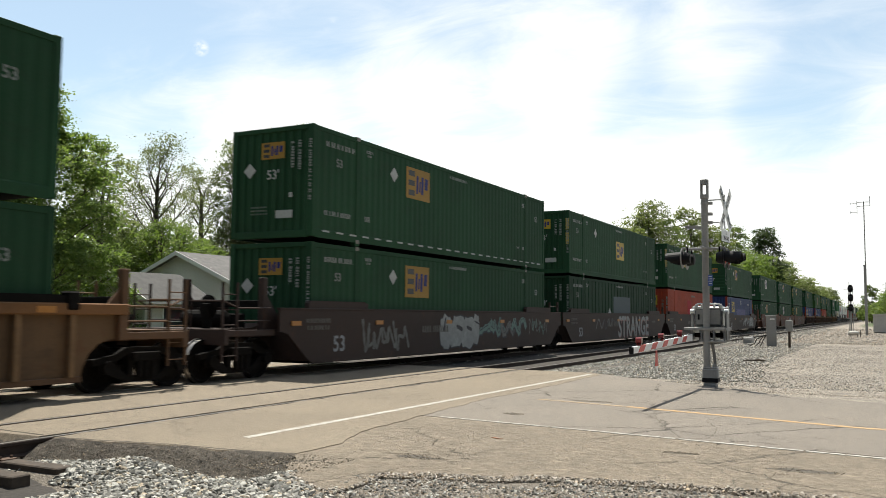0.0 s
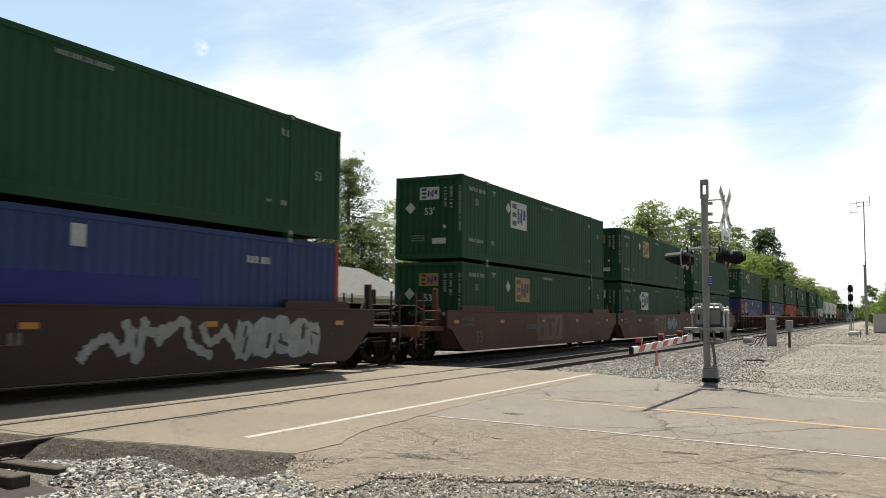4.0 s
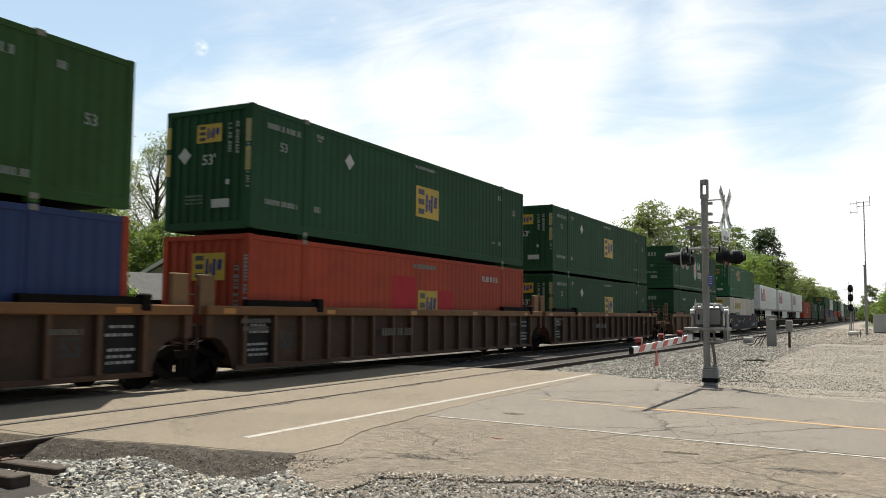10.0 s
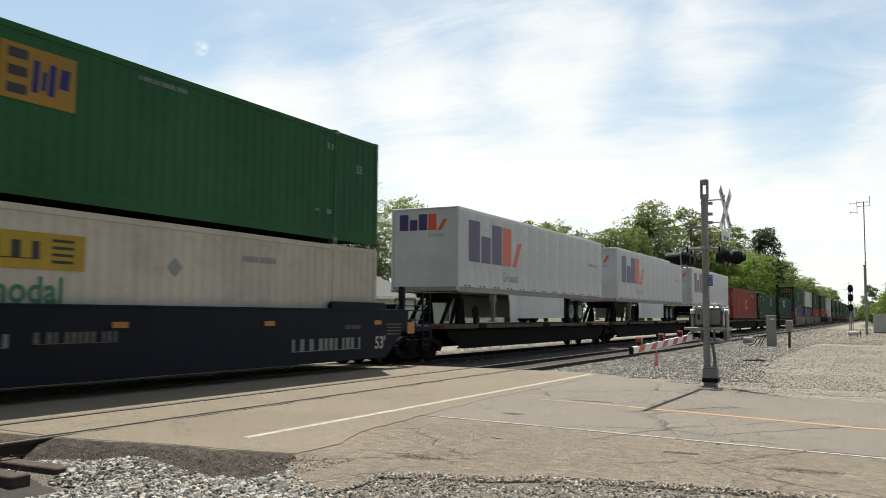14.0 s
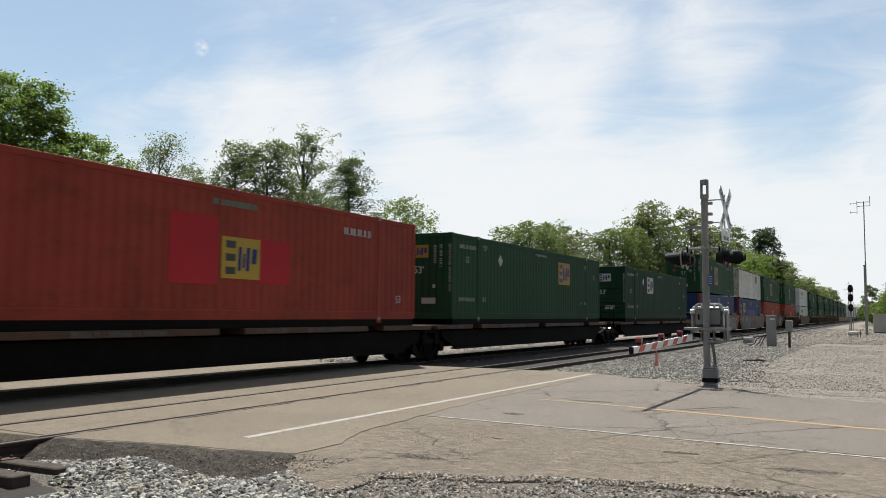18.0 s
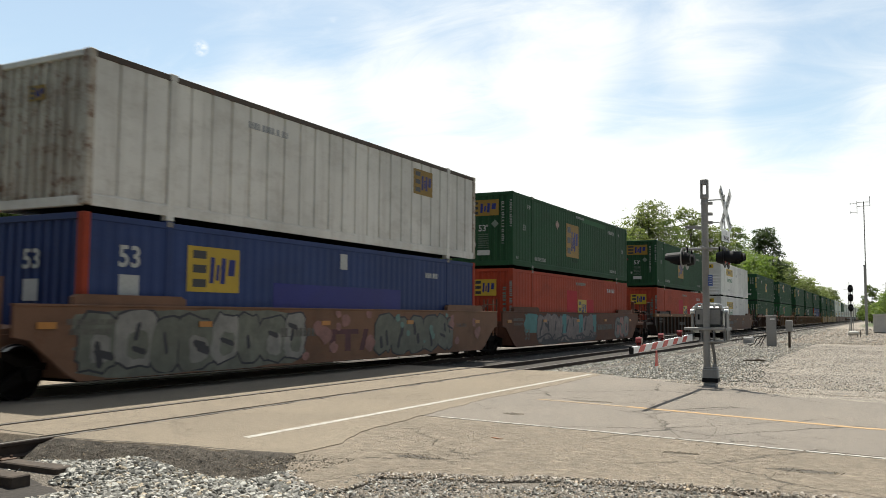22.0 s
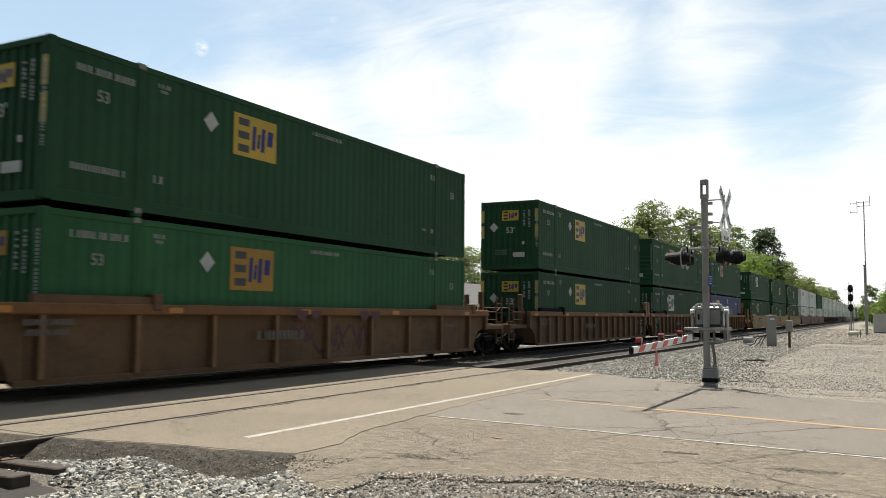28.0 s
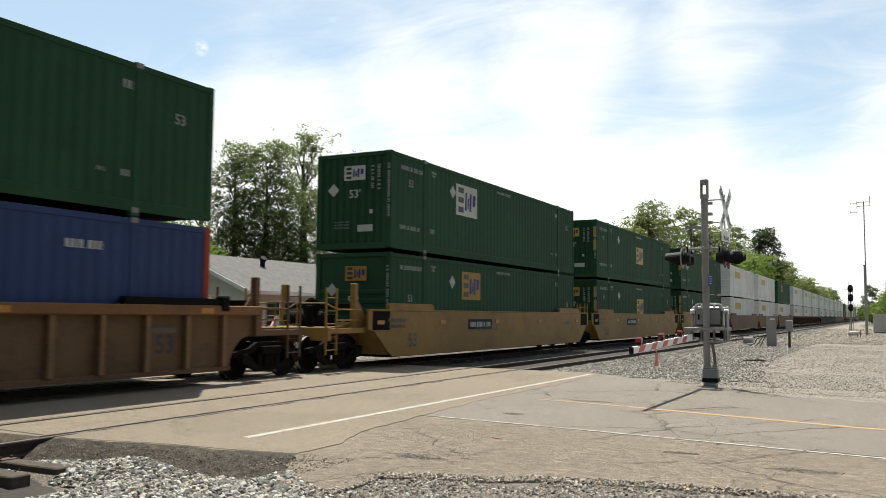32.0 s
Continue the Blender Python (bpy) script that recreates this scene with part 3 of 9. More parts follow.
slab("road", [(10.62, -12), (10.4, -14), (10.3, -60), (16.2, -60), (16.6, -14.5), (17.4, -12.2), (18.9, -10.4), (20.4, -8.4), (21.3, -7.35), (20.6, -7.15), (14, -7.2), (11.2, -7.45), (10.95, -9.6)], -0.30, 0.0,
     ASPHALT_LANE, "grey cracked asphalt traffic lanes up to the crossing", seed=3, rough_edge=0.03)
slab("shoulder", [(7.45, -8.14), (7.0, -8.46), (6.55, -8.75), (5.98, -9.52), (6.18, -9.64), (6.9, -9.56), (7.13, -9.88), (7.24, -10.41), (7.58, -11.01), (7.71, -11.61), (7.85, -12.56), (7.95, -16), (8.0, -60), (10.4, -60), (10.5, -14), (10.7, -12), (11.05, -9.6), (11.4, -7.45), (8.6, -7.6), (7.6, -7.9)], -0.30, -0.004,
     ASPHALT_OLD, "crumbling tan asphalt shoulder along the road", seed=6, rough_edge=0.06)
slab("road", [(8.2, 2.3), (19.6, 2.3), (17.2, 8), (17.0, 80), (8.6, 80), (8.4, 8)], -0.30, -0.004, ASPHALT_OLD, "cracked asphalt road on the other side of the tracks", seed=4, rough_edge=0.05)
XL, XR = 6.95, 21.75
slab("crossing_pavement", [(7.44, -8.15), (7.28, -7.5), (7.2, -6.4), (6.97, -5.2), (XL, NEAR_TRACK - 0.82), (XR, NEAR_TRACK - 0.82), (21.65, -6.9), (21.3, -7.35), (17.5, -7.46), (14.0, -7.42), (11.5, -7.62), (9.2, -7.82), (8.3, -8.15)], -0.30, 0.004, ASPHALT_CROSSING, "smooth tan asphalt apron of the level crossing", seed=5, rough_edge=0.035)
for i, (y0, y1) in enumerate(((NEAR_TRACK - 0.625, NEAR_TRACK + 0.625), (NEAR_TRACK + 0.82, -0.82), (-0.63, 0.63), (0.82, 2.4))):
    slab("crossing_pavement", [(XL - 0.05 * (i % 2), y0), (XR + 0.1, y0), (XR + 0.1, y1), (XL - 0.05, y1)], -0.30, 0.002, ASPHALT_CROSSING, "asphalt infill between the rails of the crossing", seed=8 + i, rough_edge=0.015)


EDGE = [(7.05, -3.35), (7.0, -4.57), (6.95, -5.14), (7.04, -5.7), (7.2, -6.4), (7.28, -7.51), (7.40, -8.16), (7.30, -8.50)]
REACH = [0.40, 0.42, 0.50, 0.50, 0.45, 0.66, 0.72, 0.66]


def broken_edge():
    """The crumbled dark flank where the crossing ends and drops to the ballast."""
    pts = []
    for i, ((ax, ay), (bx, by)) in enumerate(zip(EDGE, EDGE[1:])):
        n = max(2, int(math.hypot(bx - ax, by - ay) / 0.022))
        pts += [(ax + (bx - ax) * j / n, ay + (by - ay) * j / n, REACH[i] + (REACH[i + 1] - REACH[i]) * j / n) for j in range(n)]
    rows, v = 22, []
    for x, y, reach in pts:
        for k in range(rows):
            t = k / (rows - 1)
            px, py = x + 0.05 - (reach + 0.05) * t, y + 0.10 * t
            w = noise.noise((px * 6, py * 6, 0)) * 0.030 + noise.noise((px * 19, py * 19, 5)) * 0.020 + noise.noise((px * 43, py * 43, 9)) * 0.014
            fall = 0.045 + 0.20 * max(0.0, min(1.0, (y + 8.75) / 0.7))
            v.append((px + 0.5 * w, py, 0.008 - 0.045 * max(0.0, min(1.0, (-8.1 - y) / 0.3)) - fall * t ** 1.25 + w * min(1.0, 4 * t)))
    n = len(pts)
    f = [(i * rows + k, (i + 1) * rows + k, (i + 1) * rows + k + 1, i * rows + k + 1) for i in range(n - 1) for k in range(rows - 1) if not (-4.95 < pts[i][1] < -4.68)]
    tagged(part("pavement_edge", Shape().add(v, f), ASPHALT_BROKEN), "crumbled dark asphalt flank at the crossing's end", "pavement", kind="structure")


def edge_x(y, out):
    """The crossing's ragged end at y, and how far its flank reaches."""
    for (ax, ay), (bx, by), ra, rb in zip(EDGE, EDGE[1:7], REACH, REACH[1:7]):
        if by <= y <= ay:
            k = (y - ay) / (by - ay)
            return ax + (bx - ax) * k - out * (ra + (rb - ra) * k)
    return 6.75 if y > -9 else 6.4


broken_edge()


def strip(name, pts, width, material, label, z=0.007):
    """A painted line along points on the road."""
    v, f = [], []
    for i, p in enumerate(pts):
        a, b = Vector(pts[max(0, i - 1)]), Vector(pts[min(len(pts) - 1, i + 1)])
        d = (b - a).normalized()
        s = Vector((-d.y, d.x)) * width / 2
        for q in (Vector(p) - s, Vector(p) + s):
            v += [(q.x, q.y, z), (q.x, q.y, z - 0.012)]
    for i in range(len(pts) - 1):
        k = 4 * i
        f += [(k, k + 2, k + 6, k + 4), (k, k + 4, k + 5, k + 1), (k + 2, k + 3, k + 7, k + 6)]
    tagged(part(name, Shape().add(v, f), material), label, "road marking", kind="structure")


strip("stop_line", [(8.10, -6.92), (12, -6.98), (16, -7.03), (21.05, -7.08)], 0.118, LINE_WHITE, "worn white stop line before the tracks", 0.0062)
strip("centre_line", [(13.98, -9.95), (13.72, -10.9), (13.40, -12.0), (12.98, -13.5), (12.75, -20), (12.6, -58)], 0.15, LINE_YELLOW, "worn orange-yellow centre line on the road", 0.0025)
strip("centre_line", [(14.38, -8.25), (14.22, -9.0), (14.0, -9.90)], 0.12, LINE_FAINT, "nearly worn away yellow centre line before the crossing", 0.0025)
EDGE_LINE = [(11.16, -7.95), (10.98, -9.4), (10.75, -11.0), (10.5, -12.6), (10.33, -13.8)]
line_rnd = random.Random(44)
for (ax, ay), (bx, by) in zip(EDGE_LINE, EDGE_LINE[1:]):
    k = 0.0
    while k < 1.0:
        k1 = min(1.0, k + line_rnd.uniform(0.10, 0.40))
        strip("edge_line", [(ax + (bx - ax) * u, ay + (by - ay) * u) for u in (k, (k + k1) / 2, k1)], line_rnd.uniform(0.060, 0.080), LINE_THIN, "thin worn white edge line along the road", 0.0025)
        k = k1 + line_rnd.uniform(0.008, 0.030)
strip("edge_line", [(10.33, -13.82), (10.2, -20), (10.2, -58)], 0.075, LINE_THIN, "thin worn white edge line along the road", 0.0025)


# open cracks in the old asphalt
for pts, w, z in (([(14.67, -10.21), (13.6, -10.5), (12.54, -10.77), (11.26, -11.29), (10.75, -11.5)], 0.014, 0.0012),
                  ([(13.62, -11.62), (12.72, -11.45), (11.9, -11.75), (10.9, -11.8)], 0.012, 0.0012),
                  ([(9.71, -11.38), (9.22, -12.02), (8.42, -12.48), (7.95, -12.55)], 0.010, -0.0028),
                  ([(8.0, -8.95), (8.25, -9.35), (7.75, -9.9)], 0.008, -0.0028)):
    rnd_crack = random.Random(int(100 * pts[0][0]))
    fine_pts = []
    for (ax, ay), (bx, by) in zip(pts, pts[1:]):
        n = max(6, int(math.hypot(bx - ax, by - ay) / 0.09))
        for i in range(n):
            fine_pts.append((ax + (bx - ax) * i / n + rnd_crack.uniform(-0.022, 0.022), ay + (by - ay) * i / n + rnd_crack.uniform(-0.02, 0.02)))
    strip("pavement_crack", fine_pts + [pts[-1]], w, ASPHALT_POTHOLE, "dark open crack in the old asphalt", z)


def pothole(x, y, z, lx, ly, seed):
    """A shallow broken place: a ragged dark patch with loose crumbs in it."""
    rnd = random.Random(seed)
    pts = [(x + lx * rnd.uniform(0.65, 1.15) * math.cos(math.pi * k / 13), y + ly * rnd.uniform(0.6, 1.2) * math.sin(math.pi * k / 13)) for k in range(26)]
    n = len(pts)
    v = [(px, py, z + 0.0008) for px, py in pts] + [(x + (px - x) * 0.55, y + (py - y) * 0.55, z + 0.0015 + 0.003 * rnd.random()) for px, py in pts]
    f = [(k, (k + 1) % n, n + (k + 1) % n, n + k) for k in range(n)] + [tuple(range(n, 2 * n))]
    tagged(part("pothole", Shape().add(v, f), ASPHALT_POTHOLE), "shallow broken hole in the old asphalt", "pothole", kind="structure")


POTHOLES = ((9.12, -13.02, -0.004, 0.12, 0.36, 1), (12.05, -8.75, 0.0, 0.12, 0.16, 3), (14.5, -9.2, 0.0, 0.10, 0.34, 4), (7.95, -9.35, -0.004, 0.12, 0.26, 5), (9.6, -11.75, -0.004, 0.06, 0.18, 6))
for hole in POTHOLES:
    pothole(*hole)



def rail_profile(y):
    return [(y - 0.075, -0.172), (y + 0.075, -0.172), (y + 0.075, -0.160), (y + 0.012, -0.135), (y + 0.010, -0.045), (y + 0.036, -0.036), (y + 0.036, -0.006), (y + 0.028, 0.0), (y - 0.028, 0.0), (y - 0.036, -0.006), (y - 0.036, -0.036), (y - 0.010, -0.045), (y - 0.012, -0.135), (y - 0.075, -0.160)]


for ty, which in ((NEAR_TRACK, "empty near"), (FAR_TRACK, "busy")):
    for s in (-1, 1):
        rail = part("rail", Shape().prism(rail_profile(ty + s * (GAUGE + 0.0)), "x", -60, 900), RAILSIDE)
        tagged(rail, "rusty steel rail of the %s track, polished on top" % which, "rail", "rails", "structure")
        part("rail_head", Shape().box(-60, 900, ty + s * GAUGE - 0.030, ty + s * GAUGE + 0.030, 0.0, 0.004), RAILTOP, rail, "polished running surface")


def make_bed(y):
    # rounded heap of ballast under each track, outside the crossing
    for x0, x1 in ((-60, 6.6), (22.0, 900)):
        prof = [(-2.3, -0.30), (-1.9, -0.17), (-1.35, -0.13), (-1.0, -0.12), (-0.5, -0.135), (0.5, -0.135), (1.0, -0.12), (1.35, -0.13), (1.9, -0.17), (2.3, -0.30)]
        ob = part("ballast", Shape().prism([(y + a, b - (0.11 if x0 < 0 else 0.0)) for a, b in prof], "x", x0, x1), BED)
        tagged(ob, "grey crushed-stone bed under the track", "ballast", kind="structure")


make_bed(NEAR_TRACK)
make_bed(FAR_TRACK)


def scatter(name, count, area, size, material, label, seed, flat=0.7, z=lambda x, y: hill(x, y), coarse=False):
    """Loose stones, each a jittered twenty-sided lump, in one mesh. area: a function from two random numbers to x, y."""
    rng = np.random.default_rng(seed)
    g = (1 + 5 ** 0.5) / 2
    ico = np.array([(-1, g, 0), (1, g, 0), (-1, -g, 0), (1, -g, 0), (0, -1, g), (0, 1, g), (0, -1, -g), (0, 1, -g), (g, 0, -1), (g, 0, 1), (-g, 0, -1), (-g, 0, 1)]) / 1.9
    tri = np.array([(0, 11, 5), (0, 5, 1), (0, 1, 7), (0, 7, 10), (0, 10, 11), (1, 5, 9), (5, 11, 4), (11, 10, 2), (10, 7, 6), (7, 1, 8), (3, 9, 4), (3, 4, 2), (3, 2, 6), (3, 6, 8), (3, 8, 9), (4, 9, 5), (2, 4, 11), (6, 2, 10), (8, 6, 7), (9, 8, 1)])
    if coarse:
        ico = np.array([(1, 0, 0), (0, 1, 0), (-1, 0, 0), (0, -1, 0), (0, 0, 1), (0, 0, -1)]) * 1.05
        tri = np.array([(0, 1, 4), (1, 2, 4), (2, 3, 4), (3, 0, 4), (1, 0, 5), (2, 1, 5), (3, 2, 5), (0, 3, 5)])
    nv = len(ico)
    V, F = [], []
    for i in range(count):
        x, y = area(rng.random(), rng.random())
        s = size[0] + (size[1] - size[0]) * rng.random() ** 2
        a = rng.random() * 6.283
        p = ico * rng.uniform(0.55, 1.3, (nv, 1)) * s * np.array([rng.uniform(0.8, 1.25), rng.uniform(0.7, 1.0), flat * rng.uniform(0.7, 1.2)])
        c, d = math.cos(a), math.sin(a)
        t = rng.uniform(-0.5, 0.5)
        p = np.stack([p[:, 0] * c - p[:, 1] * d, p[:, 0] * d + p[:, 1] * c, p[:, 2] + t * p[:, 0]], 1)
        p += np.array([x, y, z(x, y) + s * 0.32 * rng.uniform(0.2, 1.6)])
        V.append(p)
        F.append(tri + nv * i)
    me = bpy.data.meshes.new(name)
    me.from_pydata(np.concatenate(V).tolist(), [], np.concatenate(F).tolist())
    ob = part(name, me, material)
    tagged(ob, label, "stones", kind="stuff")


def bed_z(x, y):
    for t in (NEAR_TRACK, FAR_TRACK):
        if abs(y - t) < 2.2:
            return -0.13 - 0.10 * max(0.0, (abs(y - t) - 1.3)) - (0.10 if x < 7 else 0)
    return hill(x, y)


# dark wet soil; BED's near-black also stands for the shade in this hollow
slab("soil", [(4.2, -5.1), (6.32, -5.1), (6.28, -5.9), (6.0, -6.3), (5.55, -6.85), (4.2, -6.95)], -0.40, -0.285, BED, "dark soil round the tie ends, the hollow's shade put into its colour", "soil", 12, 0.05)


def near_bed(a, b):
    y = -9.9 + 4.6 * b
    x1 = edge_x(y, 0.72)
    if y < -8.75:
        x1 = 6.5 - 0.7 * (-8.75 - y)
    x0 = 6.36 if y > -6.05 else 6.02 if y > -6.6 else 4.4
    return x0 + (x1 - x0) * a ** 0.75, y


scatter("loose_ballast", 11500, near_bed, (0.020, 0.044), STONES, "grey and white crushed stones beside the road edge", 11, 0.62, z=hill)
scatter("loose_ballast", 120, lambda a, b: (5.0 + 1.6 * a, -5.5 + 1.6 * b), (0.02, 0.036), STONES, "grey crushed stones round the tie ends", 18, z=bed_z)
scatter("loose_ballast", 1600, lambda a, b: (3.0 + 4.0 * a, -2.6 + 5.2 * b), (0.02, 0.045), STONES, "grey crushed stones between the tracks", 12, z=bed_z)
scatter("asphalt_crumbs", 1600, lambda a, b: (edge_x(-5.1 - 3.2 * b, 0.1 + 0.95 * a ** 0.6), -5.1 - 3.2 * b), (0.003, 0.011), CRUMBS, "dark crumbs broken off the asphalt edge", 19, z=lambda x, y: max(hill(x, y), 0.004 - 0.23 * (max(0.0, edge_x(y, 0) - x) / (edge_x(y, 0) - edge_x(y, 1) + 0.05)) ** 1.25) if y > -8.1 else -0.01)
scatter("loose_gravel", 9500, lambda a, b: (5.2 + (2.0 - 0.25 * b + (0.45 if b < 0.62 else 0.0)) * a, -13.6 + 4.2 * b), (0.008, 0.020), PEBBLES, "small dusty gravel along the road edge", 13, coarse=True)
scatter("loose_gravel", 3200, lambda a, b: (5.2 + (2.0 - 0.25 * b + (0.45 if b < 0.62 else 0.0)) * a, -13.6 + 4.2 * b), (0.010, 0.026), STONES, "pale stones in the gravel along the road edge", 20)
def beside_tracks(a, b):
    """Anywhere beside the near track, seldom between its rails."""
    y = -11.3 + 1.9 * a + 10.2 * b ** 0.70
    if y > NEAR_TRACK - 1.0 and int(b * 9973) % 9:
        y = NEAR_TRACK - 1.0 - 5.0 * (b * 77.0 % 1.0) ** 1.4
    if abs(y - NEAR_TRACK) < 0.9:
        y -= 2.0
    return 21.9 + 34 * a ** 1.6, y


scatter("loose_ballast", 37000, beside_tracks, (0.020, 0.046), STONES, "crushed stones heaped beside the tracks", 14, z=bed_z, coarse=True)
scatter("loose_ballast", 9000, lambda a, b: (21.85 + 16 * a ** 1.4, -7.3 + 2.25 * b), (0.022, 0.050), STONES, "crushed stones banked against the near rail", 29, z=lambda x, y: bed_z(x, y) + 0.02, coarse=True)
scatter("loose_ballast", 3500, lambda a, b: (21.9 + 34 * a ** 1.5, -0.6 + 3.8 * b), (0.025, 0.055), STONES, "crushed stones beyond the busy track", 15, z=bed_z, coarse=True)
scatter("loose_ballast", 5000, lambda a, b: (55 + 70 * a ** 1.3, -8.0 + 7.4 * b), (0.04, 0.09), STONES, "crushed stones along the tracks farther off", 16, z=bed_z, coarse=True)
scatter("loose_gravel", 19000, lambda a, b: (19.0 + 46 * a ** 1.6, -14.4 + 6.4 * b), (0.006, 0.020), PEBBLES, "small tan gravel on the open ground", 17, coarse=True)
scatter("loose_gravel", 11000, lambda a, b: (20.5 + 30 * a ** 1.5, -14.6 + 5.6 * b), (0.009, 0.026), STONES, "grey stones strewn over the open ground", 28, coarse=True)
scatter("loose_grit", 3000, lambda a, b: (7.9 + 3.0 * a, -12.9 + 4.7 * b), (0.003, 0.010), PEBBLES, "loose grit on the crumbling shoulder", 21, z=lambda x, y: -0.004, coarse=True)
scatter("loose_gravel", 6500, lambda a, b: (55 + 75 * a ** 1.4, -14.6 + 7.0 * b), (0.03, 0.075), PEBBLES, "tan gravel on the open ground farther off", 25, coarse=True)
BRINK = [(6.55, -8.75), (5.98, -9.52), (6.18, -9.64), (6.9, -9.56), (7.13, -9.88), (7.24, -10.41), (7.58, -11.01), (7.71, -11.61), (7.85, -12.56), (7.95, -14.0)]


def brink(a, b):
    """Places along the shoulder's broken front edge."""
    k = min(len(BRINK) - 2, int(b * (len(BRINK) - 1)))
    t = b * (len(BRINK) - 1) - k
    (ax, ay), (bx, by) = BRINK[k], BRINK[k + 1]
    return ax + (bx - ax) * t - 0.20 + 0.26 * a, ay + (by - ay) * t + 0.04 * math.sin(40 * b)


scatter("asphalt_crumbs", 700, lambda a, b: (6.55 + 0.95 * a, -8.15 - 0.75 * b), (0.004, 0.014), CRUMBS, "dark crumbs where the shoulder has broken away", 26, z=lambda x, y: -0.006)
scatter("loose_gravel", 3000, brink, (0.008, 0.024), PEBBLES, "gravel against the broken edge of the shoulder", 23, z=lambda x, y: -0.006)
scatter("asphalt_crumbs", 1600, brink, (0.006, 0.022), CRUMBS, "dark crumbs along the broken edge of the shoulder", 24, z=lambda x, y: -0.006)
scatter("asphalt_crumbs", 500, lambda a, b: (POTHOLES[int(a * 5)][0] + POTHOLES[int(a * 5)][3] * 1.1 * math.cos(377 * a) * b ** 0.5, POTHOLES[int(a * 5)][1] + POTHOLES[int(a * 5)][4] * 1.1 * math.sin(377 * a) * b ** 0.5), (0.004, 0.013), CRUMBS, "crumbs lying in the broken places of the asphalt", 27, z=lambda x, y: 0.0, coarse=True)
strip("survey_mark", [(9.63, -9.47), (9.58, -9.62)], 0.035, worn_line("orange_survey_paint", (0.50, 0.12, 0.035), (0.25, 0.19, 0.135)), "short orange sprayed survey mark", 0.004)

TIE = Shape().box(-0.115, 0.115, -1.30, 1.30, -0.35, -0.172, 0.012).mesh("tie")
TIE.materials.append(TIMBER)
LONG_TIE = Shape().box(-0.115, 0.115, -1.86, 1.30, -0.35, -0.172, 0.012).mesh("tie")
LONG_TIE.materials.append(TIMBER)
PLATE = Shape().box(-0.10, 0.10, -0.19, 0.19, -0.172, -0.160, 0.003)
for s in (-0.07, 0.07):
    PLATE.tube((s, -0.12, -0.162), (s, -0.12, -0.135), 0.017).tube((s, 0.12, -0.162), (s, 0.12, -0.135), 0.017)
PLATE = PLATE.mesh("tie_plate")
PLATE.materials.append(PLATE_RUST)


def tie(x, y, mesh=TIE):
    ob = part("tie", mesh, TIMBER, None, m=pose(x, y, 0.012))
    tagged(ob, "dark creosoted timber tie under the rails", "railway tie", "ties under the tracks")
    for s in (-1, 1):
        part("tie_plate", PLATE, RAILSIDE, ob, "", pose(0, s * GAUGE, 0))


for ty in (NEAR_TRACK, FAR_TRACK):
    for i in range(8):
        tie(6.33 - 0.53 * i, ty, LONG_TIE if ty == NEAR_TRACK and i < 3 else TIE)
    for i in range(60):
        tie(22.3 + 0.53 * i, ty)
# ---- the train ----
BOX_L, BOX_H, BOX_W = 16.154, 2.896, 2.591
HALF = BOX_W / 2


def corrugated(u0, u1, z0, z1, out, deep, pitch, wall):
    """A folded sheet; wall gives x, y from the place along it and the place across it."""
    s = Shape()
    n = max(1, round((u1 - u0) / pitch))
    p = (u1 - u0) / n
    line = []
    for i in range(n):
        a = u0 + i * p
        k = (0.36, 0.5, 0.86) if pitch < 0.5 else (0.84, 0.88, 0.96)
        line += [(a, out), (a + k[0] * p, out), (a + k[1] * p, deep), (a + k[2] * p, deep)]
    line.append((u1, out))
    v = []
    for u, o in line:
        x, y = wall(u, o)
        v += [(x, y, z0), (x, y, z1)]
    return s.add(v, [(2 * i, 2 * i + 2, 2 * i + 3, 2 * i + 1) for i in range(len(line) - 1)])


SIDE_TURN = Matrix.Rotation(radians(90), 4, "X")
END_TURN = Matrix.Rotation(radians(-90), 4, "Z") @ SIDE_TURN


def on_side(x, z, out=0.006):
    return Matrix.Translation((x, -HALF + 0.010 - out, z)) @ SIDE_TURN


def on_end(y, z, out=0.006):
    return Matrix.Translation((-out + 0.012, y, z)) @ END_TURN


def words(rnd, width, height):
    """A row of small bars on one thin foot, for writing too small to read."""
    xs, bars, x = [-width / 2], [], -width / 2
    while x < width / 2 - 0.01:
        bar = len(xs) % 2 == 1
        x = min(width / 2, x + height * (rnd.uniform(0.30, 0.62) if bar else rnd.choice((0.22, 0.22, 0.22, 0.7))))
        xs.append(x)
        bars.append(bar)
    n = len(xs)
    v = [(a, b * height, 0) for b in (-0.5, -0.44, 0.5) for a in xs]
    f = [(i, i + 1, n + i + 1, n + i) for i in range(n - 1)] + [(n + i, n + i + 1, 2 * n + i + 1, 2 * n + i) for i in range(n - 1) if bars[i]]
    return Shape().add(v, f)


def mark(root, rnd, width, height, material, m):
    """One line of small writing on a wall, too small to pick apart."""
    part("id_mark", words(rnd, width, height), material, root, "", m)["kind"] = "stuff"


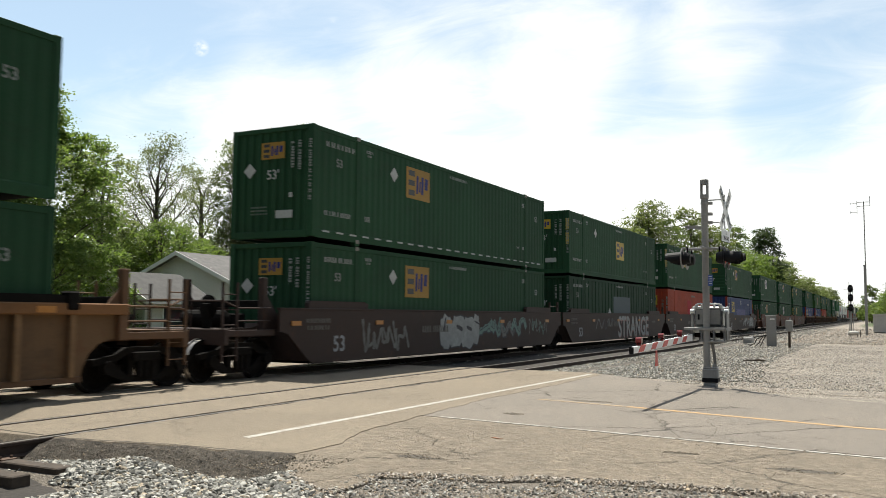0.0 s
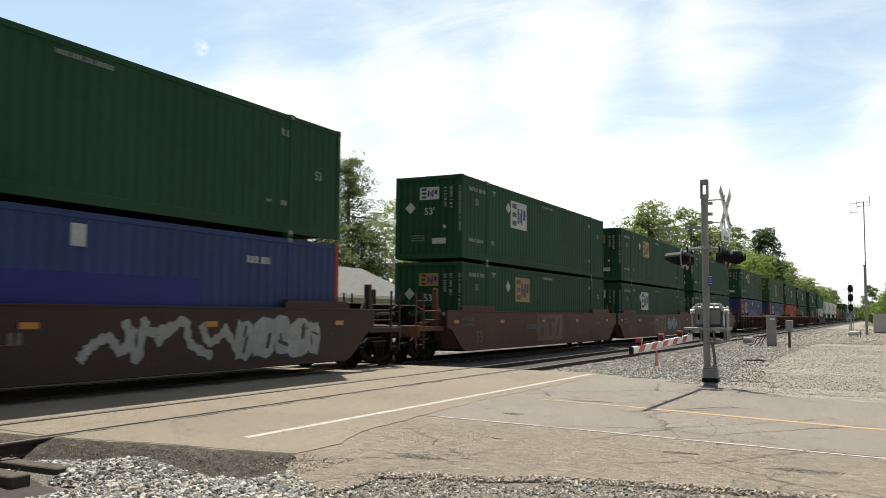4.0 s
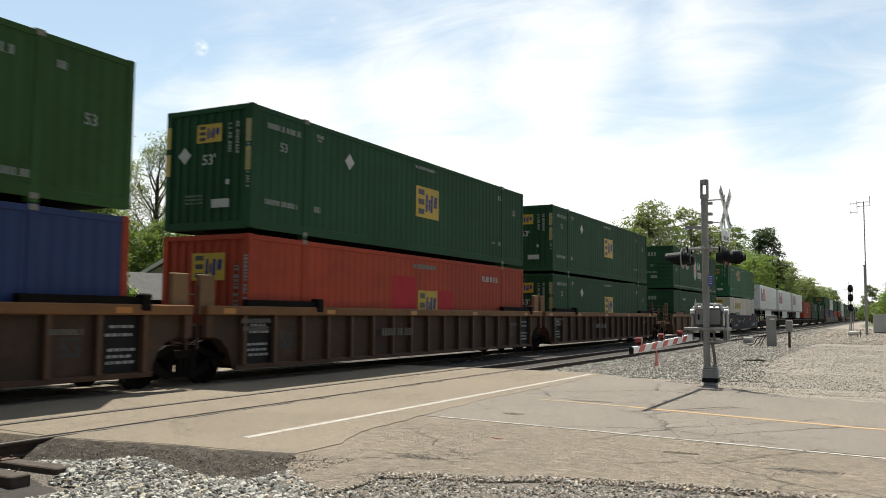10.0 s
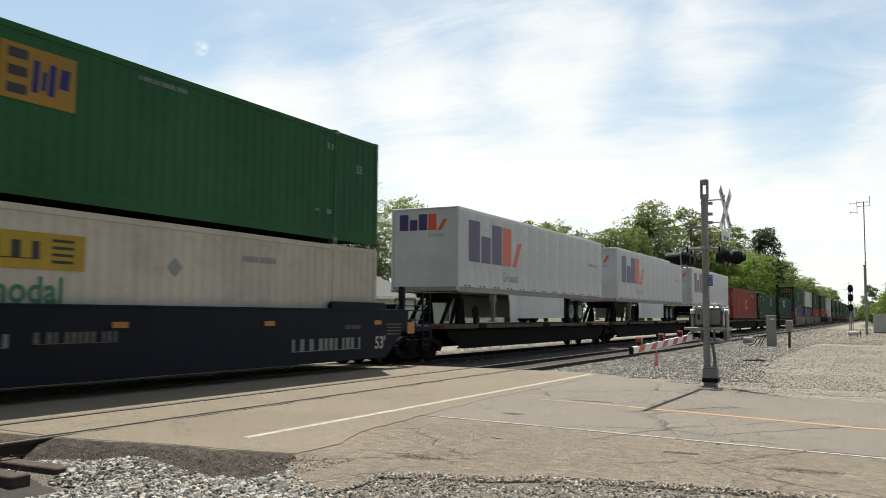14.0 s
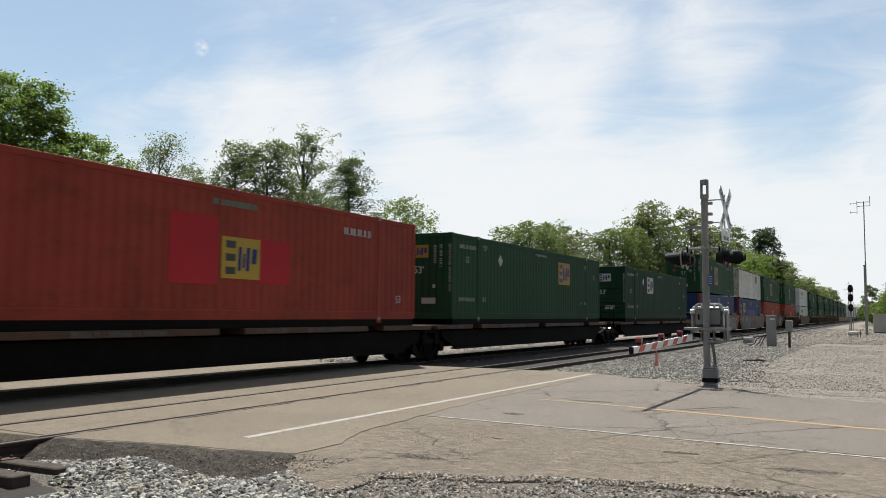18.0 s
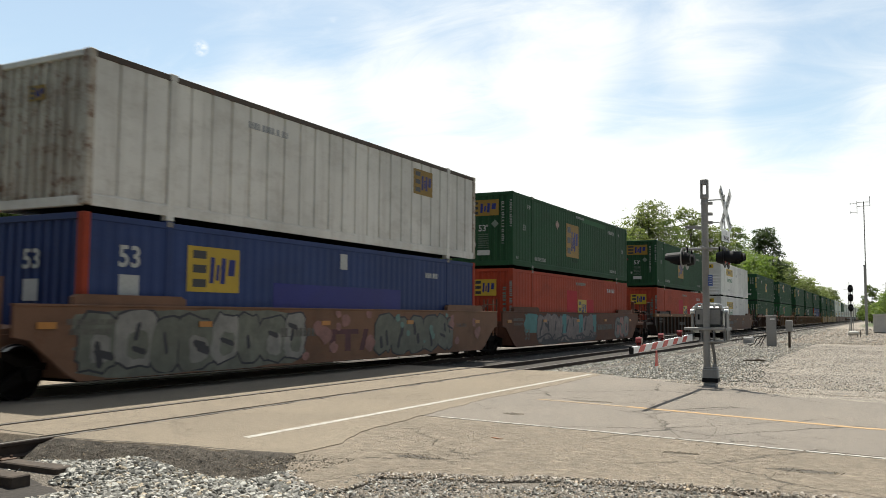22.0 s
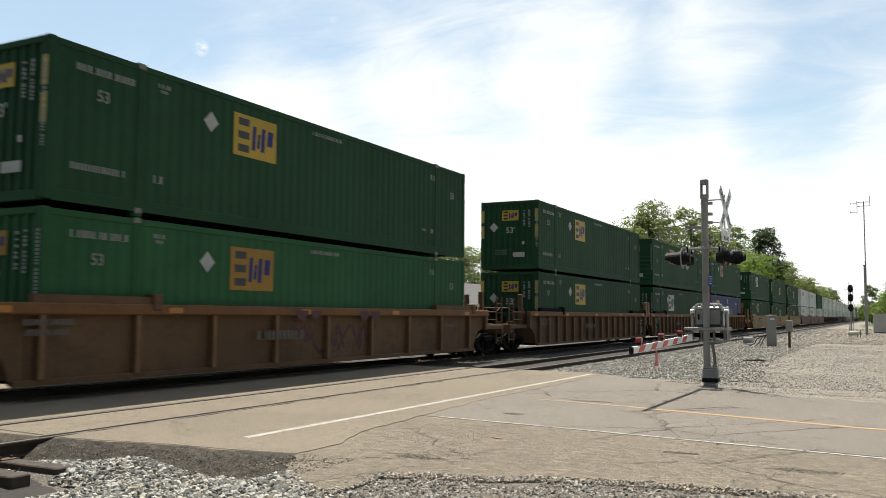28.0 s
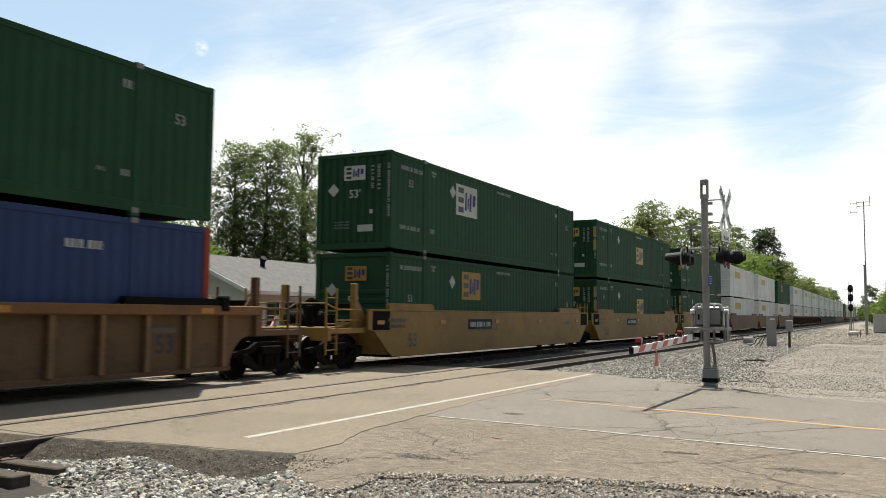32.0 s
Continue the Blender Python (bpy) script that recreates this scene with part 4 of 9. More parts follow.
def logo(parent, m, size, board, tall=0.64):
    """A coloured board with plain dark and blue shapes on it."""
    k, j = size, size * tall / 0.86
    p = part("logo_panel", once(("logo", size, tall, board.name), lambda: Shape().box(-size / 2, size / 2, -size * tall / 2, size * tall / 2, -0.004, 0.0).mesh("logo_panel")), board, parent, "painted emblem board", m)

    for z in (-0.34, -0.07, 0.20):
        part("emblem_block", once(("lb", size, tall), lambda: Shape().box(-0.40 * k, -0.15 * k, 0, 0.15 * j, 0, 0.003).mesh("emblem_block")), LOGO_BLACK, p, "", pose(0, z * j, 0))
    for i, (x, w, a, b) in enumerate(((-0.09, 0.08, -0.26, 0.24), (0.03, 0.06, -0.20, 0.10), (0.12, 0.09, -0.26, 0.24), (0.27, 0.13, -0.10, 0.22))):
        part("emblem_stripe", once(("lm", size, tall, i), lambda: Shape().prism([(x * k, a * j), ((x + w) * k, a * j), ((x + w + 0.02) * k, b * j), ((x + 0.02) * k, b * j)], "z", 0, 0.003).mesh("emblem_stripe")), LOGO_BLUE, p)


def diamond(parent, m, r=0.24, mat=None):
    part("placard", once(("dia", r, (mat or MARK).name), lambda: Shape().prism([(-r, 0), (0, -r), (r, 0), (0, r)], "z", -0.003, 0.0).mesh("placard")), mat or MARK, parent, "", m)


def text_part(parent, text, size, mat, m, bold=0.0, name="lettering"):
    part(name, once(("text", text, size, bold, mat.name), lambda: letters(text, size, bold)), mat, parent, "", m)


def end_wall(kind, k):
    """Front wall of a container, with upright or level folds."""
    if kind == "v":
        return corrugated(-HALF + 0.16, HALF - 0.16, 0.20, BOX_H - 0.12, 0.03, 0.07, 0.26, lambda u, o: (o, u))
    prof = [(0.05, 0.20)]
    for i in range(6):
        z = 0.36 + 0.26 * i
        prof += [(0.05, z), (0.015, z + 0.03), (0.015, z + 0.12), (0.05, z + 0.15)]
    prof += [(0.05, BOX_H - 0.12), (0.09, BOX_H - 0.12), (0.09, 0.20)]
    return Shape().prism(prof, "y", -HALF + 0.16, HALF - 0.16)


def container(name, label, wall, board=None, board_x=5.38, board_size=1.46, board_z=2.07, end="v", post=None, style="usual", light=False, seed=1, pitch=0.30, category="shipping container", rail=None):
    """A 53-foot container: origin under the middle of its front end."""
    rnd = random.Random(seed)
    post = post or wall
    root = tagged(empty(name), label, category, "containers on the train")
    wk = wall.name

    def sheet(sign):
        return corrugated(0.14, BOX_L - 0.14, 0.27, BOX_H - 0.13, sign * (HALF - 0.014), sign * (HALF - (0.0215 if pitch < 0.5 else 0.05)), pitch, lambda u, o: (u, o)).mesh("side_wall")

    for sg in (-1, 1):
        part("side_wall", once(("sw", sg, wk, pitch), lambda: sheet(sg)), wall, root)
        part("bottom_rail", once(("br", sg, wk), lambda: Shape().prism([(sg * (HALF - 0.06), 0.045), (sg * (HALF - 0.004), 0.045), (sg * (HALF - 0.004), 0.235), (sg * (HALF - 0.03), 0.285), (sg * (HALF - 0.06), 0.285)], "x", 0.16, BOX_L - 0.16).mesh("bottom_rail")), wall, root)
        part("top_rail", once(("tr", sg, wk), lambda: Shape().box(0.16, BOX_L - 0.16, min(sg * (HALF - 0.07), sg * (HALF - 0.002)), max(sg * (HALF - 0.07), sg * (HALF - 0.002)), BOX_H - 0.15, BOX_H - 0.03, 0.008).mesh("top_rail")), rail or wall, root)
        for x in (0.0, BOX_L - 0.17):
            part("corner_post", once(("cp", sg, post.name), lambda: Shape().box(0, 0.17, min(sg * HALF, sg * (HALF - 0.17)), max(sg * HALF, sg * (HALF - 0.17)), 0.06, BOX_H - 0.01, 0.018).mesh("corner_post")), post, root, "", pose(x, 0, 0))
        for x in (1.96, BOX_L - 2.13):
            part("stacking_post", once(("sp", sg, wk), lambda: Shape().box(0, 0.17, min(sg * (HALF + 0.002), sg * (HALF - 0.10)), max(sg * (HALF + 0.002), sg * (HALF - 0.10)), 0.0, BOX_H - 0.004, 0.012).box(-0.02, 0.19, min(sg * (HALF + 0.006), sg * (HALF - 0.17)), max(sg * (HALF + 0.006), sg * (HALF - 0.17)), BOX_H - 0.13, BOX_H, 0.012).box(-0.02, 0.19, min(sg * (HALF + 0.006), sg * (HALF - 0.17)), max(sg * (HALF + 0.006), sg * (HALF - 0.17)), -0.05, 0.13, 0.012).mesh("stacking_post")), wall, root, "", pose(x, 0, 0))
    part("front_wall", once(("fw", end, wk), lambda: end_wall(end, wk).mesh("front_wall")), post if rail else wall, root)
    part("front_header", once(("fh", wk), lambda: Shape().box(0.0, 0.12, -HALF + 0.17, HALF - 0.17, BOX_H - 0.14, BOX_H - 0.02, 0.01).mesh("front_header")), wall, root)
    part("front_sill", once(("fs", wk), lambda: Shape().box(0.0, 0.12, -HALF + 0.17, HALF - 0.17, 0.04, 0.22, 0.01).mesh("front_sill")), wall, root)
    part("roof", once(("rf", wk), lambda: Shape().box(0.10, BOX_L - 0.10, -HALF + 0.05, HALF - 0.05, BOX_H - 0.07, BOX_H - 0.036, 0.01).mesh("roof")), wall, root)
    part("floor", once("floor", lambda: Shape().box(0.10, BOX_L - 0.10, -HALF + 0.06, HALF - 0.06, 0.10, 0.20).mesh("floor")), UNDER, root)
    for sg in (-1, 1):
        part("door", once(("dr", sg, wk), lambda: Shape().box(BOX_L - 0.09, BOX_L - 0.05, min(sg * 0.01, sg * (HALF - 0.16)), max(sg * 0.01, sg * (HALF - 0.16)), 0.12, BOX_H - 0.1, 0.01).tube((BOX_L - 0.03, sg * 0.35, 0.15), (BOX_L - 0.03, sg * 0.35, BOX_H - 0.12), 0.02).tube((BOX_L - 0.03, sg * 0.85, 0.15), (BOX_L - 0.03, sg * 0.85, BOX_H - 0.12), 0.02).mesh("door")), wall, root)
    if light:
        if board:
            logo(root, on_side(board_x, board_z), board_size, board, 0.86 if style == "big" else 0.64)
        return root
    for x in (1.96, BOX_L - 2.13):
        for z in (0.0, BOX_H - 0.13):
            part("corner_casting", once("casting", lambda: Shape().box(0.0, 0.17, -HALF - 0.009, -HALF + 0.02, 0.012, 0.118, 0.006).tube((0.085, -HALF - 0.012, 0.065), (0.085, -HALF, 0.065), 0.034, n=10).mesh("corner_casting")), CASTING, root, "worn steel corner casting", pose(x, 0, z))
    if style in ("usual", "big", "plain"):
        big, low = style == "big", style == "big" or end == "h"
        if board:
            logo(root, on_side(board_x, board_z), board_size, board, 0.86 if big else 0.64)
            logo(root, on_end(-0.04 if end == "v" else -0.13, 2.28), 1.34 if big else 0.74, board, 0.46 if big else 0.58)
        if big:
            diamond(root, on_side(4.99, 2.05), 0.22, MARK_RUSTY)
            diamond(root, on_end(0.67, 1.70), 0.19, MARK_RED)
            diamond(root, on_end(-0.55, 1.65), 0.16, MARK_FADED)
            part("painted_patch", once("gfp", lambda: Shape().box(-1.82, 1.82, -0.11, 0.11, -0.003, 0.0).mesh("painted_patch")), GREEN_LIGHT, root, "brighter green painted-over strip", on_side(10.24, 2.60, 0.004))
            part("painted_patch", once("gfd", lambda: Shape().box(-0.37, 0.37, -0.09, 0.09, -0.003, 0.0).mesh("painted_patch")), GREEN_DARK, root, "", on_side(7.35, 0.64, 0.004))
        elif style != "plain":
            diamond(root, on_side(3.95, 2.16), 0.22, MARK)
            diamond(root, on_end(0.70, 1.80), 0.20, MARK)
        text_part(root, "53'", 0.34, MARK, on_end(-0.05, 1.48 if low else 1.65), 0.004)
        text_part(root, "53", 0.30, MARK_TEXT, on_side(1.17, 1.56 if low else 2.03), 0.006)
        text_part(root, "53", 0.30, MARK_TEXT, on_side(BOX_L - 0.96, 1.56 if low else 2.0), 0.006)
        if big:
            rows = ((1.66, 2.43, 0.30, 0.15), (2.95, 0.42, 1.25, 0.15), (0.47, 0.36, 0.20, 0.10), (8.1, 2.66, 1.15, 0.10), (13.1, 2.40, 1.05, 0.16), (14.56, 2.40, 0.20, 0.14), (13.5, 0.42, 1.20, 0.13))
        else:
            rows = ((1.22, 2.47, 1.30, 0.13), (2.62, 2.575, 0.31, 0.085), (2.62, 2.47, 0.20, 0.06), (1.12, 0.70, 1.20, 0.12), (2.53, 0.72, 0.24, 0.15), (8.15, 2.62, 1.25, 0.09), (13.84, 2.42, 0.24, 0.16), (13.84, 0.74, 0.20, 0.12), (13.3, 0.74, 0.22, 0.07))
        for x, z, w, h in rows:
            mark(root, rnd, w, h, MARK_TEXT, on_side(x, z))
        # the end wall's upright rows of small writing, and its block of data lines
        up = Matrix.Rotation(radians(-90), 4, "Z")
        for y, z0, z1, h in (((-0.88, 0.85, 2.50, 0.10), (-1.22, 1.52, 2.56, 0.09)) if big else ((-0.66, 1.80, 2.47, 0.10), (-0.88, 1.75, 2.49, 0.10), (-1.22, 0.95, 2.50, 0.09))):
            if end == "h" and y > -1.1:
                continue
            mark(root, rnd, z1 - z0, h, MARK_TEXT, Matrix.Translation((-0.006 if y < -1.1 else 0.010, y, (z0 + z1) / 2)) @ END_TURN @ up)
        block = Shape()
        for k in range(7 if big else 3):
            line = words(rnd, 0.42 if big else 0.52, 0.045)
            block.add([(x, y - 0.085 * k, z) for x, y, z in line.v], line.f)
        part("data_line", block, MARK_FADED, root, "", on_end(-0.06 if big else 0.38, 1.25 if big else 0.84))["kind"] = "stuff"
        part("data_plate", once("dp", lambda: Shape().box(-0.26, 0.26, -0.10, 0.10, -0.004, 0.0).mesh("data_plate")), MARK, root, "", on_end(-0.07 if big else -0.42, 0.54 if big else 0.64))
        part("data_plate", once("dq", lambda: Shape().box(-0.05, 0.05, -0.06, 0.06, -0.004, 0.0).mesh("data_plate")), MARK, root, "", on_end(-0.62 if not low else 0.30, 1.12 if not low else 0.86))
    return root


def dashes(root):
    x = 0.45
    while x < BOX_L - 0.5:
        part("reflective_tape", once("dash", lambda: Shape().box(0, 0.30, -HALF - 0.003, -HALF + 0.004, 0.20, 0.245).mesh("reflective_tape")), MARK, root, "", pose(x, 0, 0))
        x += 0.62


def yellow_corners(root):
    for y in (-HALF + 0.085, HALF - 0.085):
        for z in (1.35, 2.0):
            part("corner_tape", once("ctape", lambda: Shape().box(-0.004, 0.004, -0.07, 0.07, 0, 0.52).mesh("corner_tape")), TAPE_YELLOW, root, "yellow tape", pose(0, y, z))


def intermodal(root, dim=False):
    """White fleet livery: a yellow board with dark bars and green lettering."""
    rnd = random.Random(5)
    b = part("livery_panel", once("jbp", lambda: Shape().box(-1.78, 1.78, -0.31, 0.30, -0.004, 0.0).mesh("livery_panel")), LOGO_Y, root, "yellow panel with dark bars", on_side(4.67, 2.12))
    s = words(rnd, 1.75, 0.30)
    for x in (-1.32, 1.32):
        for i in range(4):
            s.box(x - 0.22, x + 0.22, -0.2 + 0.12 * i, -0.15 + 0.12 * i, 0, 0.003)
    part("emblem_bar", once("jbb", lambda: s.mesh("emblem_bar")), LOGO_BLACK, b, "", pose(0, 0, 0.003))
    text_part(root, "Intermodal", 0.62, TEXT_GREEN, on_side(4.67, 1.44), 0.012)
    e = part("livery_panel", once("jbe", lambda: Shape().box(-0.62, 0.62, -0.16, 0.16, -0.004, 0.0).mesh("livery_panel")), LOGO_Y, root, "small yellow panel", on_end(-0.05, 2.50))
    part("emblem_bar", once("jbf", lambda: words(rnd, 0.95, 0.17).mesh("emblem_bar")), LOGO_BLACK, e, "", pose(0, 0, 0.003))
    part("id_mark", once("jbi", lambda: words(rnd, 1.2, 0.13).mesh("id_mark")), GREYMARK, root, "", on_side(11.2, 2.3))
    part("id_mark", once("jbj", lambda: words(rnd, 1.1, 0.13).mesh("id_mark")), GREYMARK, root, "", on_side(4.3, 0.55))
    diamond(root, on_side(8.6, 2.0), 0.2, GREYMARK)


def hexagon(root):
    """White six-sided emblem with red bars, and plain white blocks beside it."""
    s = Shape().prism([(0.72 * math.sin(radians(60 * i)) * 0.8, 0.82 * math.cos(radians(60 * i))) for i in range(6)][::-1], "z", -0.004, 0.0)
    e = part("emblem_panel", once("hx", lambda: s.mesh("emblem_panel")), MARK, root, "white hexagon with red bars", on_side(7.4, 1.6))
    r = Shape()
    for x in (-0.22, 0.10):
        r.box(x, x + 0.12, -0.35, 0.35, 0, 0.003)
    part("emblem_bar", once("hxr", lambda: r.mesh("emblem_bar")), LOGO_RED, e)
    w = Shape()
    for i, (x, a) in enumerate(((0, 0.55), (0.34, 0.32), (0.68, 0.48))):
        w.box(x, x + 0.24, 0.08, 0.08 + a, -0.004, 0)
    for i in range(5):
        w.box(i * 0.30, i * 0.30 + 0.22, -0.55 - (0.14 if i == 4 else 0), -0.08, -0.004, 0)
    part("emblem_block", once("hxw", lambda: w.mesh("emblem_block")), MARK, root, "", on_side(8.35, 1.55))
    c = Shape().prism([(0.18 * math.sin(radians(60 * i)), 0.18 * math.cos(radians(60 * i))) for i in range(6)][::-1], "z", -0.003, 0)
    part("emblem_panel", once("hxs", lambda: c.mesh("emblem_panel")), MARK, root, "", on_end(0.75, 2.4))


TYPES = {}


def box_of(kind):
    """The first use of a kind builds it; later ones are copies."""
    if kind in TYPES:
        return copy_thing(TYPES[kind], Matrix())
    far = kind.endswith("~")
    k = kind.rstrip("~")
    if k == "ga":
        ob = container("container", "dark green steel container with an ochre emblem square", GREEN, LOGO_O, 5.38, light=far, seed=2)
    elif k == "gd":
        ob = container("container", "dark green container with a row of white reflective dashes", GREEN, LOGO_O, 5.38, light=far, seed=3)
        dashes(ob)
    elif k == "gh":
        ob = container("container", "green container with level ribs on its end and an ochre emblem", GREEN, LOGO_O, 5.38, end="h", light=far, seed=4)
    elif k == "gb":
        ob = container("container", "green container with a small yellow emblem amidships", GREEN, LOGO_Y, 8.3, 1.48, 1.58, light=far, seed=5)
        if not far:
            yellow_corners(ob)
    elif k == "gy":
        ob = container("container", "green container with a yellow emblem and yellow corner tape", GREEN, LOGO_Y, 5.38, light=far, seed=6)
        if not far:
            yellow_corners(ob)
    elif k == "gw":
        ob = container("container", "green container with a white emblem square", GREEN, LOGO_W, 5.0, 1.62, 1.97, light=far, seed=7)
    elif k == "gr":
        ob = container("container", "dark green container with its emblem towards the trailing end", GREEN, LOGO_O, 10.95, 1.5, 2.0, light=far, seed=17)
    elif k == "gu":
        ob = container("container", "dark green container with a pale emblem and level end ribs", GREEN_DARK, LOGO_W, 5.6, 1.5, 2.0, end="h", light=far, seed=18)
    elif k == "gl":
        ob = container("container", "lighter green container with an ochre emblem square", GREEN_LIGHT, LOGO_O, 5.38, light=far, seed=8)
    elif k == "go":
        ob = container("container", "olive green container with a large faded emblem", GREEN_OLIVE, LOGO_F, 7.0, 1.73, 1.5, end="h", style="big", light=far, seed=9)
    elif k == "gf":
        ob = container("container", "green container with a large faded ochre emblem", GREEN, LOGO_F, 7.0, 1.73, 1.5, style="big", light=far, seed=10)
    elif k == "gp":
        ob = container("container", "old dark green container with painted-over patches", GREEN_DARK, None, style="plain", light=far, seed=11, pitch=0.55)
        part("painted_patch", Shape().box(-1.6, 1.6, -0.6, 0.6, -0.004, 0), painted("slate_patch", (0.03, 0.06, 0.075), 0.5, 0.3), ob, "slate-blue painted-over patch", on_side(8.6, 1.5))
        diamond(ob, on_side(6.3, 1.25), 0.26)
    elif k in ("or", "rd"):
        ob = container("container", "orange-red steel container with a yellow emblem low on its side", ORANGE if k == "or" else RED_BOX, None, light=far, seed=12, style="none")
        logo(ob, on_side(8.37, 1.38), 1.25, LOGO_Y, 0.72)
        if not far:
            logo(ob, on_end(-0.12, 2.15), 0.98, LOGO_Y)
            text_part(ob, "53'", 0.30, MARK_TEXT, on_end(-0.02, 1.34), 0.004)
            mark(ob, random.Random(31), 1.2, 0.11, MARK_TEXT, Matrix.Translation((-0.006, -1.22, 1.8)) @ END_TURN @ Matrix.Rotation(radians(-90), 4, "Z"))
            part("painted_patch", Shape().box(-0.69, 0.69, -0.72, 0.72, -0.003, 0), RED_PATCH, ob, "brighter red painted-over patch", on_side(6.93, 1.5, 0.003))
            part("painted_patch", Shape().box(-0.6, 0.6, -0.5, 0.5, -0.003, 0), RED_PATCH, ob, "", on_side(9.5, 1.35, 0.003))
            mark(ob, random.Random(3), 1.3, 0.18, MARK, on_side(13.0, 2.36))
            mark(ob, random.Random(4), 1.5, 0.13, MARK_FADED, on_side(8.2, 2.55))
            text_part(ob, "53", 0.30, MARK, on_side(BOX_L - 1.0, 0.6), 0.004)
            mark(ob, random.Random(5), 1.3, 0.13, MARK_FADED, Matrix.Translation((0.008, -0.95, 1.6)) @ END_TURN @ Matrix.Rotation(radians(90), 4, "Z"))
    elif k == "bl":
        ob = container("container", "blue steel container with orange corner posts and a yellow emblem", BLUE, None, post=ORANGE, light=far, seed=13, style="none")
        logo(ob, on_side(3.33, 2.0), 1.56, LOGO_Y, 0.60)
        if not far:
            text_part(ob, "53", 0.56, MARK, on_side(1.07, 2.12), 0.012)
            text_part(ob, "53", 0.50, MARK, on_end(0.05, 2.05), 0.012)
            part("data_plate", Shape().box(-0.24, 0.24, -0.24, 0.24, -0.004, 0), MARK, ob, "", on_side(1.07, 1.56))
            part("data_plate", Shape().box(-0.2, 0.2, -0.2, 0.2, -0.004, 0), MARK, ob, "", on_end(0.05, 1.5))
            part("data_plate", Shape().box(-0.16, 0.16, -0.2, 0.2, -0.004, 0), MARK, ob, "", on_side(8.15, 2.45))
            part("painted_patch", Shape().box(-2.9, 2.9, -0.42, 0.42, -0.003, 0), BLUE_PATCH, ob, "brighter blue painted-over stripe", on_side(8.2, 1.38, 0.003))
            mark(ob, random.Random(6), 0.8, 0.15, MARK, on_side(13.0, 2.3))
    elif k in ("jb", "jc"):
        ob = container("container", "white corrugated container with a yellow panel and green lettering" if k == "jb" else "cream corrugated container with a yellow panel and green lettering", WHITE_BOX if k == "jb" else CREAM_BOX, None, end="h", light=True, seed=14)
        intermodal(ob) if not far else part("livery_panel", once("jbp~", lambda: Shape().box(-1.78, 1.78, -0.31, 0.30, -0.004, 0.0).mesh("livery_panel")), LOGO_Y, ob, "", on_side(4.67, 2.12))
    elif k == "hb":
        ob = container("container", "green container with a white hexagon emblem and white dashes", GREEN, None, end="h", light=far, seed=15, style="none")
        hexagon(ob)
        dashes(ob)
        text_part(ob, "53", 0.30, MARK, on_side(1.05, 1.3), 0.004)
        mark(ob, random.Random(8), 1.1, 0.15, MARK, on_side(3.4, 2.3))
        text_part(ob, "53'", 0.24, MARK_TEXT, on_end(0.1, 1.55), 0.004)
        part("data_plate", Shape().box(-0.22, 0.22, -0.10, 0.10, -0.004, 0), MARK_TEXT, ob, "", on_end(0.0, 0.8))
        mark(ob, random.Random(82), 0.8, 0.24, MARK_TEXT, on_end(0.25, 2.33))
        mark(ob, random.Random(83), 1.1, 0.09, MARK_TEXT, on_end(0.3, 1.12))
    elif k == "wh":
        ob = container("container", "weathered white container with rust runs and a small emblem", OFFWHITE, LOGO_F, 12.4, 1.2, 2.17, light=True, seed=16, pitch=0.62, post=OFFWHITE_WORN, rail=ROOF_RAIL)
        logo(ob, on_end(0.1, 2.2), 0.45, LOGO_F)
        mark(ob, random.Random(9), 1.4, 0.15, GREYMARK, on_side(5.0, 2.35))
    TYPES[kind] = ob
    return ob


# wheels and trucks
WHEEL_R = 0.457


def wheelset_mesh():
    s = Shape()
    for sg in (-1, 1):
        y = sg * 0.7175
        o = sg
        prof = [(-0.01, 0.09), (0.0, 0.13), (0.03, 0.15), (0.02, 0.30), (0.0, 0.38), (-0.02, 0.40), (-0.02, WHEEL_R + 0.028), (0.005, WHEEL_R + 0.028), (0.018, WHEEL_R), (0.115, WHEEL_R - 0.004), (0.12, 0.41), (0.10, 0.39), (0.07, 0.36), (0.075, 0.20), (0.13, 0.14), (0.13, 0.09)]
        s.lathe([(o * a, r) for a, r in prof], (0, y, 0), "y", 28)
        for k in range(3):
            a = radians(120 * k + 20)
            s.tube((0.26 * math.cos(a), y + o * 0.07, 0.26 * math.sin(a)), (0.26 * math.cos(a), y + o * 0.095, 0.26 * math.sin(a)), 0.022, n=6)
    s.tube((0, -1.05, 0), (0, 1.05, 0), 0.08, n=12)
    me = s.mesh("wheelset")
    me.materials.append(TRUCK)
    me.materials.append(TREAD)
    for p in me.polygons:
        r = math.hypot(p.center.x, p.center.z)
        if r > WHEEL_R - 0.01 and abs(p.normal.y) < 0.3:
            p.material_index = 1
    return me


WHEELSET = wheelset_mesh()


